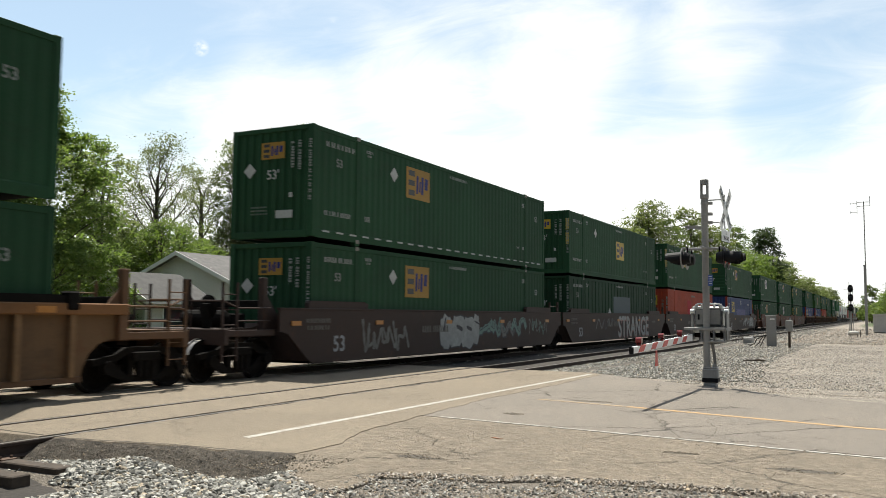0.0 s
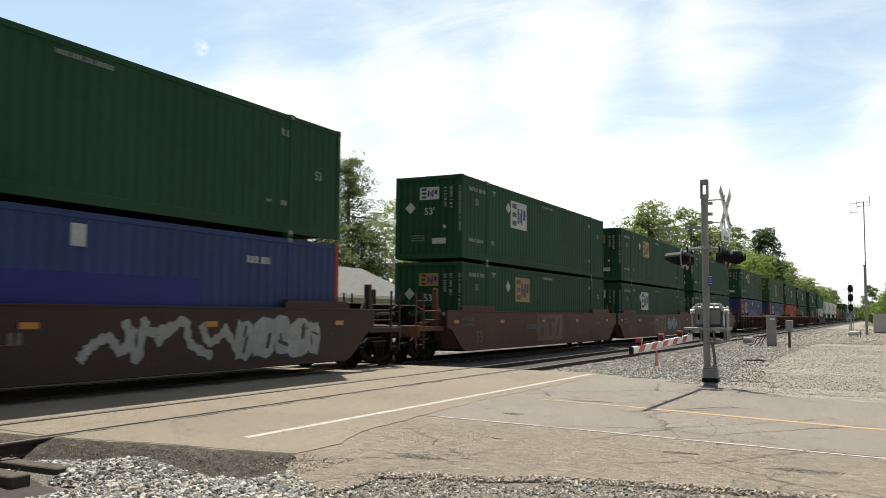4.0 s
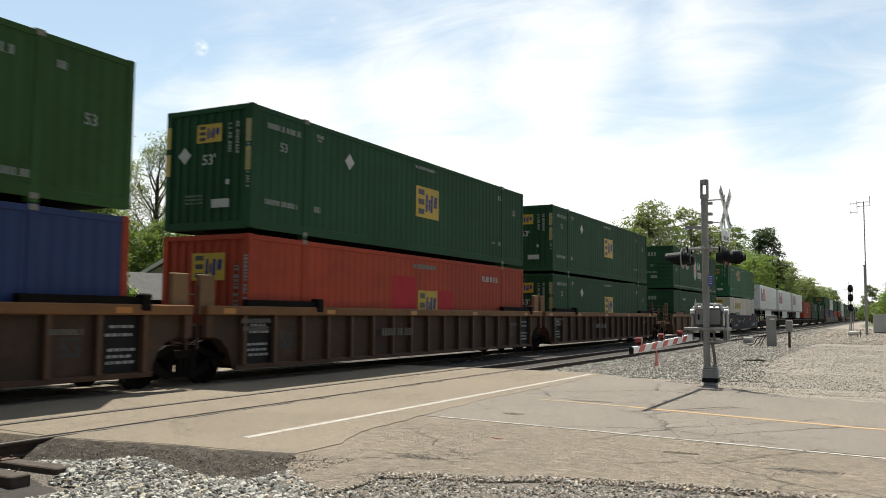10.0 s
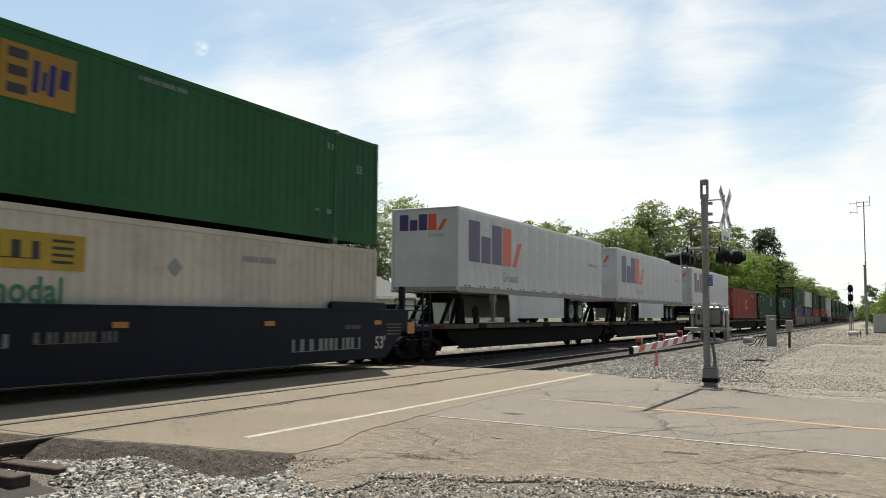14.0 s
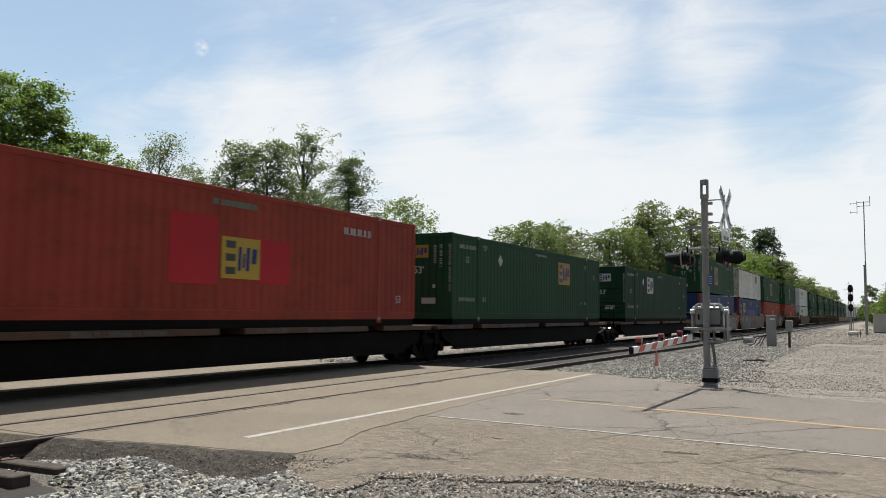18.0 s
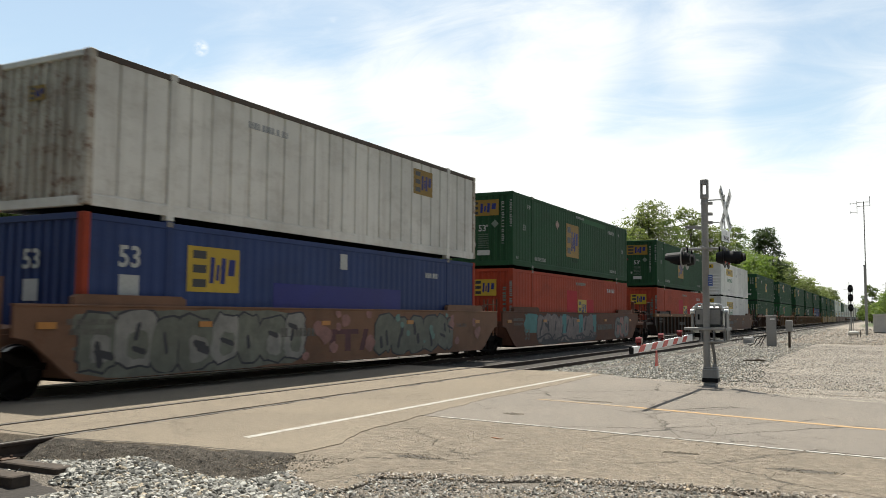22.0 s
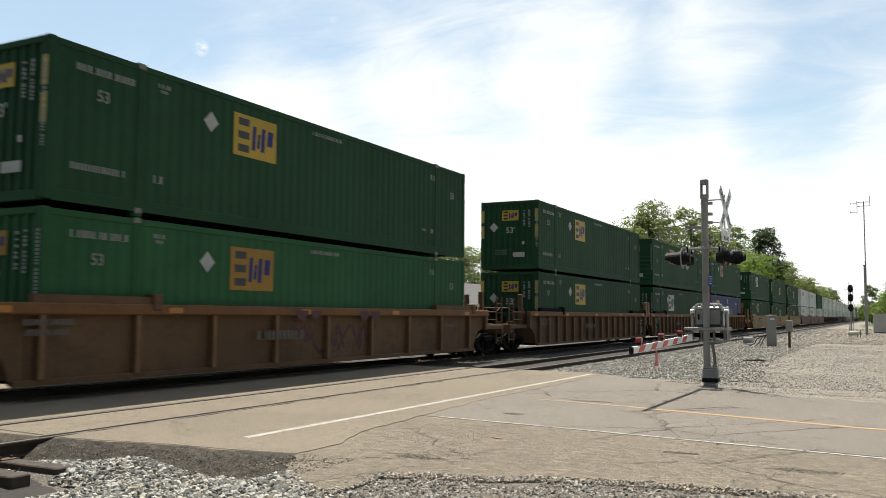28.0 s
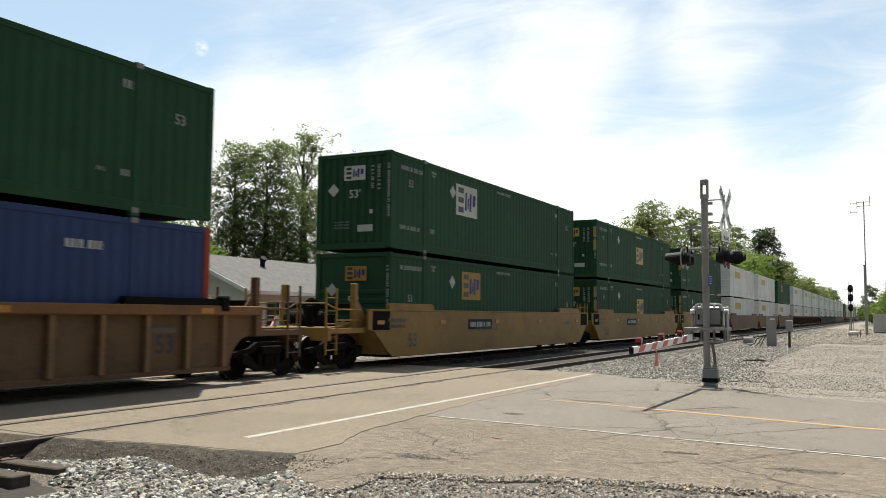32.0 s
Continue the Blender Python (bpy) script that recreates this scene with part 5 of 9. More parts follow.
def sideframe_mesh(side):
    s = Shape()
    for sg in (side,):
        lo, hi = min(sg * 0.94, sg * 1.08), max(sg * 0.94, sg * 1.08)
        s.prism([(-1.22, 0.50), (-1.22, 0.62), (-0.72, 0.70), (-0.45, 0.83), (0.45, 0.83), (0.72, 0.70), (1.22, 0.62), (1.22, 0.50), (0.66, 0.58), (0.40, 0.70), (-0.40, 0.70), (-0.66, 0.58)], "y", lo, hi)
        s.prism([(-0.42, 0.18), (0.42, 0.18), (0.42, 0.29), (-0.42, 0.29)], "y", lo, hi)
        for k in (-1, 1):
            s.prism([(k * 1.05, 0.40), (k * 1.05, 0.52), (k * 0.76, 0.56), (k * 0.40, 0.30), (k * 0.40, 0.18)], "y", lo, hi)
            s.box(min(k * 0.26, k * 0.38), max(k * 0.26, k * 0.38), lo, hi, 0.28, 0.72)
            s.box(min(k * 0.74, k * 1.06), max(k * 0.74, k * 1.06), lo, hi, 0.36, 0.60, 0.02)
        s.tube((-0.89, sg * 1.05, WHEEL_R), (-0.89, sg * 1.17, WHEEL_R), 0.13, n=12).tube((0.89, sg * 1.05, WHEEL_R), (0.89, sg * 1.17, WHEEL_R), 0.13, n=12)
        for x in (-0.16, 0.0, 0.16):
            s.tube((x, sg * 1.11, 0.26), (x, sg * 1.11, 0.56), 0.065, n=8)
        s.box(-0.34, 0.34, min(sg * 0.90, sg * 1.16), max(sg * 0.90, sg * 1.16), 0.56, 0.74, 0.02)
    return s.mesh("side_frame")


WHEELS = ([], [])


def truck(parent, x, spin=True):
    t = part("truck", once("bolster", lambda: Shape().box(-0.28, 0.28, -1.02, 1.02, 0.52, 0.80, 0.03).tube((0, 0, 0.78), (0, 0, 0.95), 0.2, n=14).mesh("truck")), TRUCK, parent, "cast steel truck", pose(x, 0, 0))
    for sg in (-1, 1):
        part("side_frame", once(("sideframe", sg), lambda: sideframe_mesh(sg)), TRUCK, t)
    for i, dx in enumerate((-0.89, 0.89)):
        w = part("wheelset", WHEELSET, None, t, "steel wheels on an axle", pose(dx, 0, WHEEL_R))
        if spin:
            WHEELS[i].append(w)


def ladder(s, x, y, z0, z1, along="y", w=0.42):
    """Two stiles with rungs between."""
    d = (0, w / 2) if along == "y" else (w / 2, 0)
    for k in (-1, 1):
        s.box(x + k * d[0] - 0.022, x + k * d[0] + 0.022, y + k * d[1] - 0.022, y + k * d[1] + 0.022, z0, z1)
    z = z0 + 0.12
    while z < z1 - 0.05:
        s.tube((x - d[0], y - d[1], z), (x + d[0], y + d[1], z), 0.013, n=6)
        z += 0.33
    return s


def car_end(root, sign, kind, paint, light):
    """One end of a well car: bulkhead, deck over the truck, ladders and coupler."""
    e = 9.55 * sign

    def b(x0, x1):
        return (min(sign * x0, sign * x1), max(sign * x0, sign * x1))

    key = (sign, kind, paint.name)
    part("bulkhead", once(("bh", key), lambda: Shape().box(*b(8.28, 8.36), -1.40, 1.40, 0.35, 1.25, 0.01).prism([(sign * 8.36, 0.40), (sign * 9.5, 1.02), (sign * 9.5, 1.10), (sign * 8.36, 1.25)], "y", -0.35, 0.35).mesh("bulkhead")), paint, root)
    if kind == "c":
        part("end_deck", once(("ed", key), lambda: Shape().box(*b(8.4, 11.2), -0.42, 0.42, 0.92, 1.12, 0.01).box(*b(11.05, 11.2), -1.38, 1.38, 0.80, 1.15, 0.015).box(*b(9.5, 11.1), -1.38, -1.25, 0.98, 1.12, 0.01).box(*b(9.5, 11.1), 1.25, 1.38, 0.98, 1.12, 0.01).box(*b(9.4, 11.15), -0.9, 0.9, 1.12, 1.15).mesh("end_deck")), paint, root)
        part("coupler", once(("cu", sign), lambda: Shape().box(*b(11.0, 11.55), -0.09, 0.09, 0.78, 0.96, 0.02).box(*b(11.40, 11.68), -0.16, 0.14, 0.74, 1.0, 0.04).mesh("coupler")), TRUCK, root)
        if light:
            return
        for y in (-1, 1):
            part("end_post", once(("ep", key, y), lambda: Shape().box(*b(9.62, 9.78), min(y * 1.08, y * 1.24), max(y * 1.08, y * 1.24), 1.0, 2.30, 0.015).prism([(sign * 9.62, 1.12), (sign * 8.9, 1.12), (sign * 9.62, 1.95)], "y", y * 1.14, y * 1.18).mesh("end_post")), paint, root)
        part("cross_beam", once(("xb", key), lambda: Shape().box(*b(9.66, 9.76), -1.1, 1.1, 1.62, 1.78, 0.012).box(*b(9.5, 10.0), -0.5, 0.5, 1.12, 1.48, 0.03).mesh("cross_beam")), UNDER, root)
        part("air_tank", once(("at", sign), lambda: Shape().lathe([(-0.65, 0.05), (-0.6, 0.17), (-0.5, 0.2), (0.5, 0.2), (0.6, 0.17), (0.65, 0.05)], (sign * 10.3, 0.0, 1.36), "y", 14).mesh("air_tank")), UNDER, root)
        for y in (-1.30, 1.30):
            part("ladder", once(("la", sign, y, paint.name), lambda: ladder(Shape(), sign * 10.95, y, 0.45, 2.15, "x", 0.46).mesh("ladder")), paint, root)
        for y in (-1, 1):
            part("handrail", once(("hr", key, y), lambda: Shape().line([(sign * 9.6, y * 1.3, 1.60), (sign * 10.7, y * 1.3, 1.60), (sign * 11.12, y * 1.25, 1.75), (sign * 11.12, y * 0.35, 1.75), (sign * 11.12, y * 0.35, 1.15)], 0.02).mesh("handrail")), paint, root)
            part("grab_rail", once(("gr", key, y), lambda: Shape().line([(sign * 9.6, y * 1.3, 1.32), (sign * 10.7, y * 1.3, 1.32)], 0.018).mesh("grab_rail")), paint, root)
        if sign < 0:
            part("brake_wheel", once(("bw", key), lambda: Shape().lathe([(0, 0.22), (0.02, 0.27), (0.04, 0.22)], (-10.9, -0.62, 1.62), "x", 18).box(-10.98, -10.84, -0.72, -0.52, 1.15, 1.7, 0.02).mesh("brake_wheel")), UNDER, root)
            part("brake_cylinder", once("bc", lambda: Shape().lathe([(0, 0.10), (0.04, 0.16), (0.75, 0.16), (0.8, 0.10)], (-10.55, 0.35, 1.34), "x", 14).mesh("brake_cylinder")), UNDER, root)
    else:
        part("end_deck", once(("eda", key), lambda: Shape().box(*b(8.4, 9.72), -0.40, 0.40, 0.86, 1.10, 0.01).mesh("end_deck")), paint, root)
        if light:
            return
        for y in (-1.12, 1.12):
            part("ladder", once(("laa", key, y), lambda: ladder(Shape(), sign * 9.60, y, 0.75, 2.05, "y", 0.36).mesh("ladder")), paint, root)


def graffiti(root, seed, x0, x1, z0, z1, colours, y=-1.508, rim=None):
    """Sprayed bubble shapes side by side, none of them a letter: a dark rim, a fill with a fade, and a few cuts."""
    rnd = random.Random(seed)
    h = z1 - z0
    x = x0
    k = 0
    while x < x1 - 0.3 * h:
        w = min(h * rnd.uniform(0.62, 0.95), x1 - x)
        cx, cz, lean = x + w / 2, (z0 + z1) / 2 + h * rnd.uniform(-0.05, 0.05), rnd.uniform(-0.12, 0.22)
        wob = [1 + rnd.uniform(-0.14, 0.14) for j in range(18)]

        def outline(grow):
            pts = []
            for j in range(18):
                t = 2 * math.pi * j / 18
                c, d = math.cos(t), math.sin(t)
                px = abs(c) ** 0.62 * math.copysign(w * 0.53, c) * wob[j]
                pz = abs(d) ** 0.62 * math.copysign(h * 0.46, d) * wob[(j * 5) % 18]
                pts.append((cx + (px + lean * pz) * grow, max(z0, min(z1, cz + pz * grow))))
            return pts
        d = 0.0006 * (k % 3)
        bubble = part("graffiti_shape", Shape().prism(outline(1.0), "y", y, y - 0.001 - d), rim or SPRAY_DARK, root, "sprayed graffiti shape with a rim")
        part("fill", Shape().prism(outline(0.92), "y", y - 0.001, y - 0.0035 - d), colours[k % len(colours)], bubble)
        if len(colours) > 1:
            part("inner_fill", Shape().prism([(px + 0.05 * w, pz - 0.10 * h) for px, pz in outline(0.46)], "y", y - 0.0035, y - 0.0058 - d), colours[(k + 1) % len(colours)], bubble)
        for j in range(rnd.randint(1, 2)):
            u, v = cx + w * rnd.uniform(-0.22, 0.22), cz + h * rnd.uniform(-0.22, 0.22)
            p, q, g = w * rnd.uniform(0.05, 0.08), h * rnd.uniform(0.12, 0.22), rnd.choice((0.2, -0.3, 1.3))
            part("cut", Shape().prism([(u + a * p * math.cos(g) - b * q * math.sin(g), v + a * p * math.sin(g) + b * q * math.cos(g)) for a, b in ((-1, -0.8), (0, -1), (1, -0.7), (0.8, 0.8), (0, 1), (-0.9, 0.7))], "y", y - 0.0058, y - 0.0085), rim or SPRAY_DARK, bubble)
        x += w * 0.86
        k += 1


def smooth_path(pts, n=7):
    """A soft curve through the given points."""
    out = []
    for i in range(len(pts) - 1):
        p0, p1, p2, p3 = (Vector(pts[max(0, min(len(pts) - 1, i + k))]) for k in (-1, 0, 1, 2))
        for j in range(n):
            t = j / n
            out.append(0.5 * (2 * p1 + (p2 - p0) * t + (2 * p0 - 5 * p1 + 4 * p2 - p3) * t * t + (3 * p1 - p0 - 3 * p2 + p3) * t ** 3))
    return out + [Vector(pts[-1])]


def ribbon(pts, width, y, z0, z1):
    """A flat sprayed band along a path on the car's side, kept between two heights."""
    v = []
    for i, p in enumerate(pts):
        d = (pts[min(len(pts) - 1, i + 1)] - pts[max(0, i - 1)]).normalized()
        w = width * (0.75 + 0.25 * math.sin(2.3 * i)) / 2
        for k in (-1, 1):
            v.append((p.x - k * d.y * w, y, max(z0, min(z1, p.y + k * d.x * w))))
    return Shape().add(v, [(2 * i, 2 * i + 2, 2 * i + 3, 2 * i + 1) for i in range(len(pts) - 1)])


def waves(root, seed, x0, x1, z0, z1, colours, width, rim=True, count=3, y=-1.5035):
    """Sprayed bands that swing up and down across each other, with dark rims."""
    rnd = random.Random(seed)
    span = (x1 - x0) / count
    for k in range(count):
        a = x0 + span * k - 0.15 * span
        n = rnd.randint(4, 7)
        pts, low = [], rnd.random() < 0.5
        for i in range(n):
            pts.append((a + 1.3 * span * (i + rnd.uniform(-0.7, 0.7)) / (n - 1), rnd.uniform(z0 + width * 0.5, z0 + 0.45 * (z1 - z0)) if low else rnd.uniform(z0 + 0.55 * (z1 - z0), z1 - width * 0.5)))
            low = low if rnd.random() < 0.25 else not low
        path = smooth_path(pts)
        d = 0.0012 * k
        band = part("graffiti_band", ribbon(path, width, y - 0.002 - d, z0, z1), colours[k % len(colours)], root, "sprayed graffiti band")
        if rim:
            part("rim", ribbon([p + Vector((0.03, -0.035)) for p in path], width * 1.22, y - 0.001 - d, z0, z1), SPRAY_DARK, band)
            part("streak", ribbon([p + Vector((0.02, width * 0.16)) for p in path[3:-4]], width * 0.16, y - 0.003 - d, z0, z1), SPRAY_DARK, band)


def field(root, seed, x0, x1, z0, z1, colour, y=-1.5032, edge=0.16):
    """A large patch of spray paint with a wandering edge."""
    rnd = random.Random(seed)
    pts = []
    for i in range(44):
        t = 2 * math.pi * i / 44
        c, d = math.cos(t), math.sin(t)
        k = 1 / max(abs(c), abs(d)) ** 0.86
        pts.append(((x0 + x1) / 2 + c * k * (x1 - x0) / 2 * 0.92 + rnd.uniform(-edge, edge), max(z0, min(z1, (z0 + z1) / 2 + d * k * (z1 - z0) / 2 * 1.02 + rnd.uniform(-edge, edge) * 0.4))))
    part("graffiti_patch", Shape().prism(pts, "y", y, y - 0.0010), colour, root, "large patch of spray paint")


def dots(root, seed, count, x0, x1, z0, z1, r0, r1, colour, y=-1.508):
    rnd = random.Random(seed)
    for i in range(count):
        r, x, z = rnd.uniform(r0, r1), rnd.uniform(x0, x1), rnd.uniform(z0, z1)
        part("graffiti_dot", Shape().prism([(x + r * rnd.uniform(0.8, 1.2) * math.cos(math.pi * j / 7), min(1.56, z + 0.85 * r * rnd.uniform(0.8, 1.2) * math.sin(math.pi * j / 7))) for j in range(14)], "y", y, y - 0.001 - 0.0004 * (i % 3)), colour, root, "round sprayed dot")


def faded_emblem(root, x, z, w, h, back, front, y=-1.5032):
    """A pale panel with broad upright and level bars in another colour."""
    p = part("emblem_panel", Shape().box(x - w * 0.62, x + w * 0.62, y - 0.0010, y, z - h * 0.72, z + h * 0.72), back, root, "faded painted emblem panel")
    part("emblem_bar", Shape().box(x - w * 0.5, x + w * 0.26, y - 0.0022, y - 0.0010, z + h * 0.28, z + h * 0.5), front, p)
    for k in (-0.36, 0.0):
        part("emblem_bar", Shape().box(x + w * k - 0.07 * w, x + w * k + 0.07 * w, y - 0.0022, y - 0.0010, z - h * 0.5, z + h * 0.28), front, p)
    part("emblem_bar", Shape().prism([(x + w * 0.28, z - h * 0.5), (x + w * 0.40, z - h * 0.5), (x + w * 0.52, z + h * 0.5), (x + w * 0.40, z + h * 0.5)], "y", y - 0.0010, y - 0.0022), front, p)


SIDE_POLY = [(-9.5, 1.60), (-9.5, 1.08), (-9.2, 1.02), (-8.45, 0.42), (-8.2, 0.30), (8.2, 0.30), (8.45, 0.42), (9.2, 1.02), (9.5, 1.08), (9.5, 1.60)]


RIB_POLY = [(-9.5, 1.60), (-9.5, 1.02), (-9.25, 1.0), (-8.98, 0.92), (-8.78, 0.74), (-8.66, 0.50), (-8.62, 0.30), (8.62, 0.30), (8.66, 0.50), (8.78, 0.74), (8.98, 0.92), (9.25, 1.0), (9.5, 1.02), (9.5, 1.60)]


def dataline(k):
    """Rows of small bars for the panel's unreadable marks."""
    rnd = random.Random(40 + k)
    s = Shape()
    for z in (0.55, 0.66, 0.78, 1.05, 1.2):
        x = 0.18 + rnd.uniform(0, 0.12)
        while x < 0.82:
            w = rnd.uniform(0.05, 0.14)
            s.box(x, x + w, -1.399, -1.395, z, z + 0.055)
            x += w + 0.04
    return s.mesh("data_line")


def well_car(style, paint, left, right, label, light=False, chord=None):
    """A well car unit; origin on the rails under its middle."""
    root = tagged(empty("well_car"), label, "rail car", "cars of the train")
    pk = paint.name
    for sg in (-1, 1):
        def yy(a, b):
            return (min(sg * a, sg * b), max(sg * a, sg * b))
        if style == "smooth":
            part("side_sill", once(("ss", sg, pk), lambda: Shape().prism(SIDE_POLY, "y", sg * 1.44, sg * 1.50).box(-9.5, 9.5, *yy(1.40, 1.515), 1.575, 1.62, 0.008).mesh("side_sill")), paint, root)
            for x in (-8.35, 5.7):
                part("corner_guide", once(("cg", sg, x, pk), lambda: Shape().prism([(x, 1.62), (x + 2.65, 1.62), (x + 2.65, 1.74), (x + 2.5, 1.80), (x + 0.1, 1.80), (x, 1.74)], "y", sg * 1.34, sg * 1.46).mesh("corner_guide")), paint, root)
        else:
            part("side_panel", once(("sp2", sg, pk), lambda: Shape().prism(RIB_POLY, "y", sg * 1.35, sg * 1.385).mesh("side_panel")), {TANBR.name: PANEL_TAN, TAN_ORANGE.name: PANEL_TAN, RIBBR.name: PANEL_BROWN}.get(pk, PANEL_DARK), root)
            part("top_chord", once(("tc", sg, (chord or paint).name), lambda: Shape().box(-9.55, 9.55, *yy(1.36, 1.53), 1.44, 1.64, 0.02).mesh("top_chord")), chord or paint, root)
            part("bottom_chord", once(("bc2", sg, pk), lambda: Shape().box(-8.6, 8.6, *yy(1.36, 1.46), 0.28, 0.38, 0.01).mesh("bottom_chord")), paint, root)
            n, gap = (9, 2.03) if paint is TAN_ORANGE else (17, 1.045)
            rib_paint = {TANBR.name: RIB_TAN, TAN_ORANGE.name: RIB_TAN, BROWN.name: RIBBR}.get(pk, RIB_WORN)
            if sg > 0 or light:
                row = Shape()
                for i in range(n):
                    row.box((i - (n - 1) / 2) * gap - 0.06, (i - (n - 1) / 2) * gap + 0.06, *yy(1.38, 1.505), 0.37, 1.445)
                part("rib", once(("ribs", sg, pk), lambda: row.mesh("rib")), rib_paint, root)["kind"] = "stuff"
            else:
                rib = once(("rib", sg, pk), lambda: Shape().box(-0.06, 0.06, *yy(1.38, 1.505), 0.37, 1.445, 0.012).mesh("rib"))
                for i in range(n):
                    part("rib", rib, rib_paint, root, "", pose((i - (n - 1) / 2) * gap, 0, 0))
            if not light:
                if sg < 0 and paint in (TANBR, RIBBR):
                    for k, (x, kind) in enumerate(((-8.36, left), (7.315, right))):
                        if kind != "a":
                            continue
                        dp = part("data_panel", once("dpan", lambda: Shape().box(0.07, 0.975, -1.395, -1.386, 0.40, 1.43).mesh("data_panel")), BLACK, root, "black data panel with white marks", pose(x, 0, 0))
                        part("data_line", once(("dpl", k), lambda: dataline(k)), GREYMARK, dp)
                if sg < 0 and paint in (TANBR, RIBBR):
                    for x in (-6.79, 6.79):
                        text_part(root, "53", 0.50, SPRAY_DARK, Matrix.Translation((x, -1.388, 0.86)) @ SIDE_TURN, 0.01)
                if paint in (TANBR, RIBBR):
                    for sx, kind in ((-1, left), (1, right)):
                        if kind == "a":
                            part("guide_plate", once(("gp", sg, sx, pk), lambda: Shape().box(min(sx * 9.15, sx * 9.6), max(sx * 9.15, sx * 9.6), *yy(1.22, 1.34), 1.45, 2.28, 0.02).mesh("guide_plate")), RIB_TAN, root, "upright worn guide plate")
                for x in (-8.3, 5.7):
                    part("corner_guide", once(("cg2", sg, x, pk), lambda: Shape().prism([(x, 1.64), (x + 2.6, 1.64), (x + 2.6, 1.76), (x + 2.2, 1.78), (x, 1.78)], "y", sg * 1.34, sg * 1.50).box(x + 2.5, x + 2.75, *yy(1.32, 1.56), 1.52, 1.84, 0.03).mesh("corner_guide")), UNDER if paint in (TANBR, RIBBR) else paint, root)
            for sx in (-1, 1):
                part("end_gusset", once(("eg", sg, sx, pk), lambda: Shape().box(min(sx * 9.35, sx * 9.55), max(sx * 9.35, sx * 9.55), *yy(1.36, 1.50), 0.98, 1.44, 0.01).mesh("end_gusset")), paint, root)
    part("floor", once("wellfloor", lambda: Shape().box(-8.2, 8.2, -1.42, -1.15, 0.28, 0.36).box(-8.2, 8.2, 1.15, 1.42, 0.28, 0.36).box(-8.2, -7.2, -1.2, 1.2, 0.28, 0.36).box(7.2, 8.2, -1.2, 1.2, 0.28, 0.36).box(-0.3, 0.3, -1.2, 1.2, 0.28, 0.36).mesh("floor")), UNDER, root)
    car_end(root, -1, left, paint, light)
    car_end(root, 1, right, paint, light)
    truck(root, -10.35 if left == "c" else -9.75, not light)
    if right == "c":
        truck(root, 10.35, not light)
    if not light:
        rnd = random.Random(len(label))
        for x in (-8.9, -5.2, -1.0, 3.2, 7.8):
            part("reflector", once(("rf2", style), lambda: Shape().box(-0.18, 0.18, -1.528, -1.512, -0.055, 0.055).mesh("reflector")), REFLECT, root, "", pose(x, 0 if style == "smooth" else -0.006, 1.26 if style == "smooth" else 1.53))
        mark(root, rnd, 1.7, 0.20, MARK_DUSTY, Matrix.Translation((-1.9, -1.512 if style == "smooth" else -1.520, 1.05 if style == "smooth" else 1.0)) @ SIDE_TURN)
        mark(root, rnd, 1.0, 0.10, MARK_DUSTY, Matrix.Translation((-8.0, -1.512, 1.32)) @ SIDE_TURN)
        mark(root, rnd, 0.9, 0.10, MARK_DUSTY, Matrix.Translation((-8.0, -1.512, 1.15)) @ SIDE_TURN)
        mark(root, rnd, 0.7, 0.10, MARK_DUSTY, Matrix.Translation((6.6, -1.512, 1.15)) @ SIDE_TURN)
        if paint is NAVY:
            for x in (-9.42, 9.64):
                part("end_reflector", Shape().box(x - 0.20, x + 0.20, -1.514, -1.503, 0.93, 1.27), REFLECT, root, "large yellow reflector")
            for x0 in (-8.98, 8.30):
                for k in range(4):
                    part("stripe", Shape().box(x0, x0 + 0.75, -1.510, -1.503, 0.92 + 0.09 * k, 0.955 + 0.09 * k), MARK_DUSTY, root)
            mark(root, random.Random(21), 2.9, 0.30, MARK_TEXT, Matrix.Translation((5.5, -1.510, 0.73)) @ SIDE_TURN)
            mark(root, random.Random(22), 2.0, 0.20, MARK_TEXT, Matrix.Translation((-5.9, -1.510, 0.70)) @ SIDE_TURN)
            mark(root, random.Random(23), 1.6, 0.22, MARK_TEXT, Matrix.Translation((-4.0, -1.510, 1.02)) @ SIDE_TURN)
            text_part(root, "53'", 0.46, MARK, Matrix.Translation((7.95, -1.508, 0.70)) @ SIDE_TURN, 0.01)
        if paint is YELLOW:
            dp = part("data_panel", once("ydp", lambda: Shape().box(-0.95, 0.95, -1.512, -1.503, 1.0, 1.34).mesh("data_panel")), BLACK, root, "black data panel with white marks", pose(-2.4, 0, 0))
            part("data_line", words(random.Random(9), 1.6, 0.16), MARK, dp, "", Matrix.Translation((0, -1.513, 1.17)) @ SIDE_TURN)
            for x in (-9.3, 8.4):
                part("end_plate", once("yep", lambda: Shape().box(0, 0.9, -1.508, -1.503, 1.05, 1.57).mesh("end_plate")), UNDER, root, "dark grimy end plate", pose(x, 0, 0))
        if style == "smooth":
            text_part(root, "53", 0.55, MARK_DUSTY if paint is not BROWN else GREYMARK, Matrix.Translation((-7.1, -1.506, 0.72)) @ SIDE_TURN, 0.01)
    return root


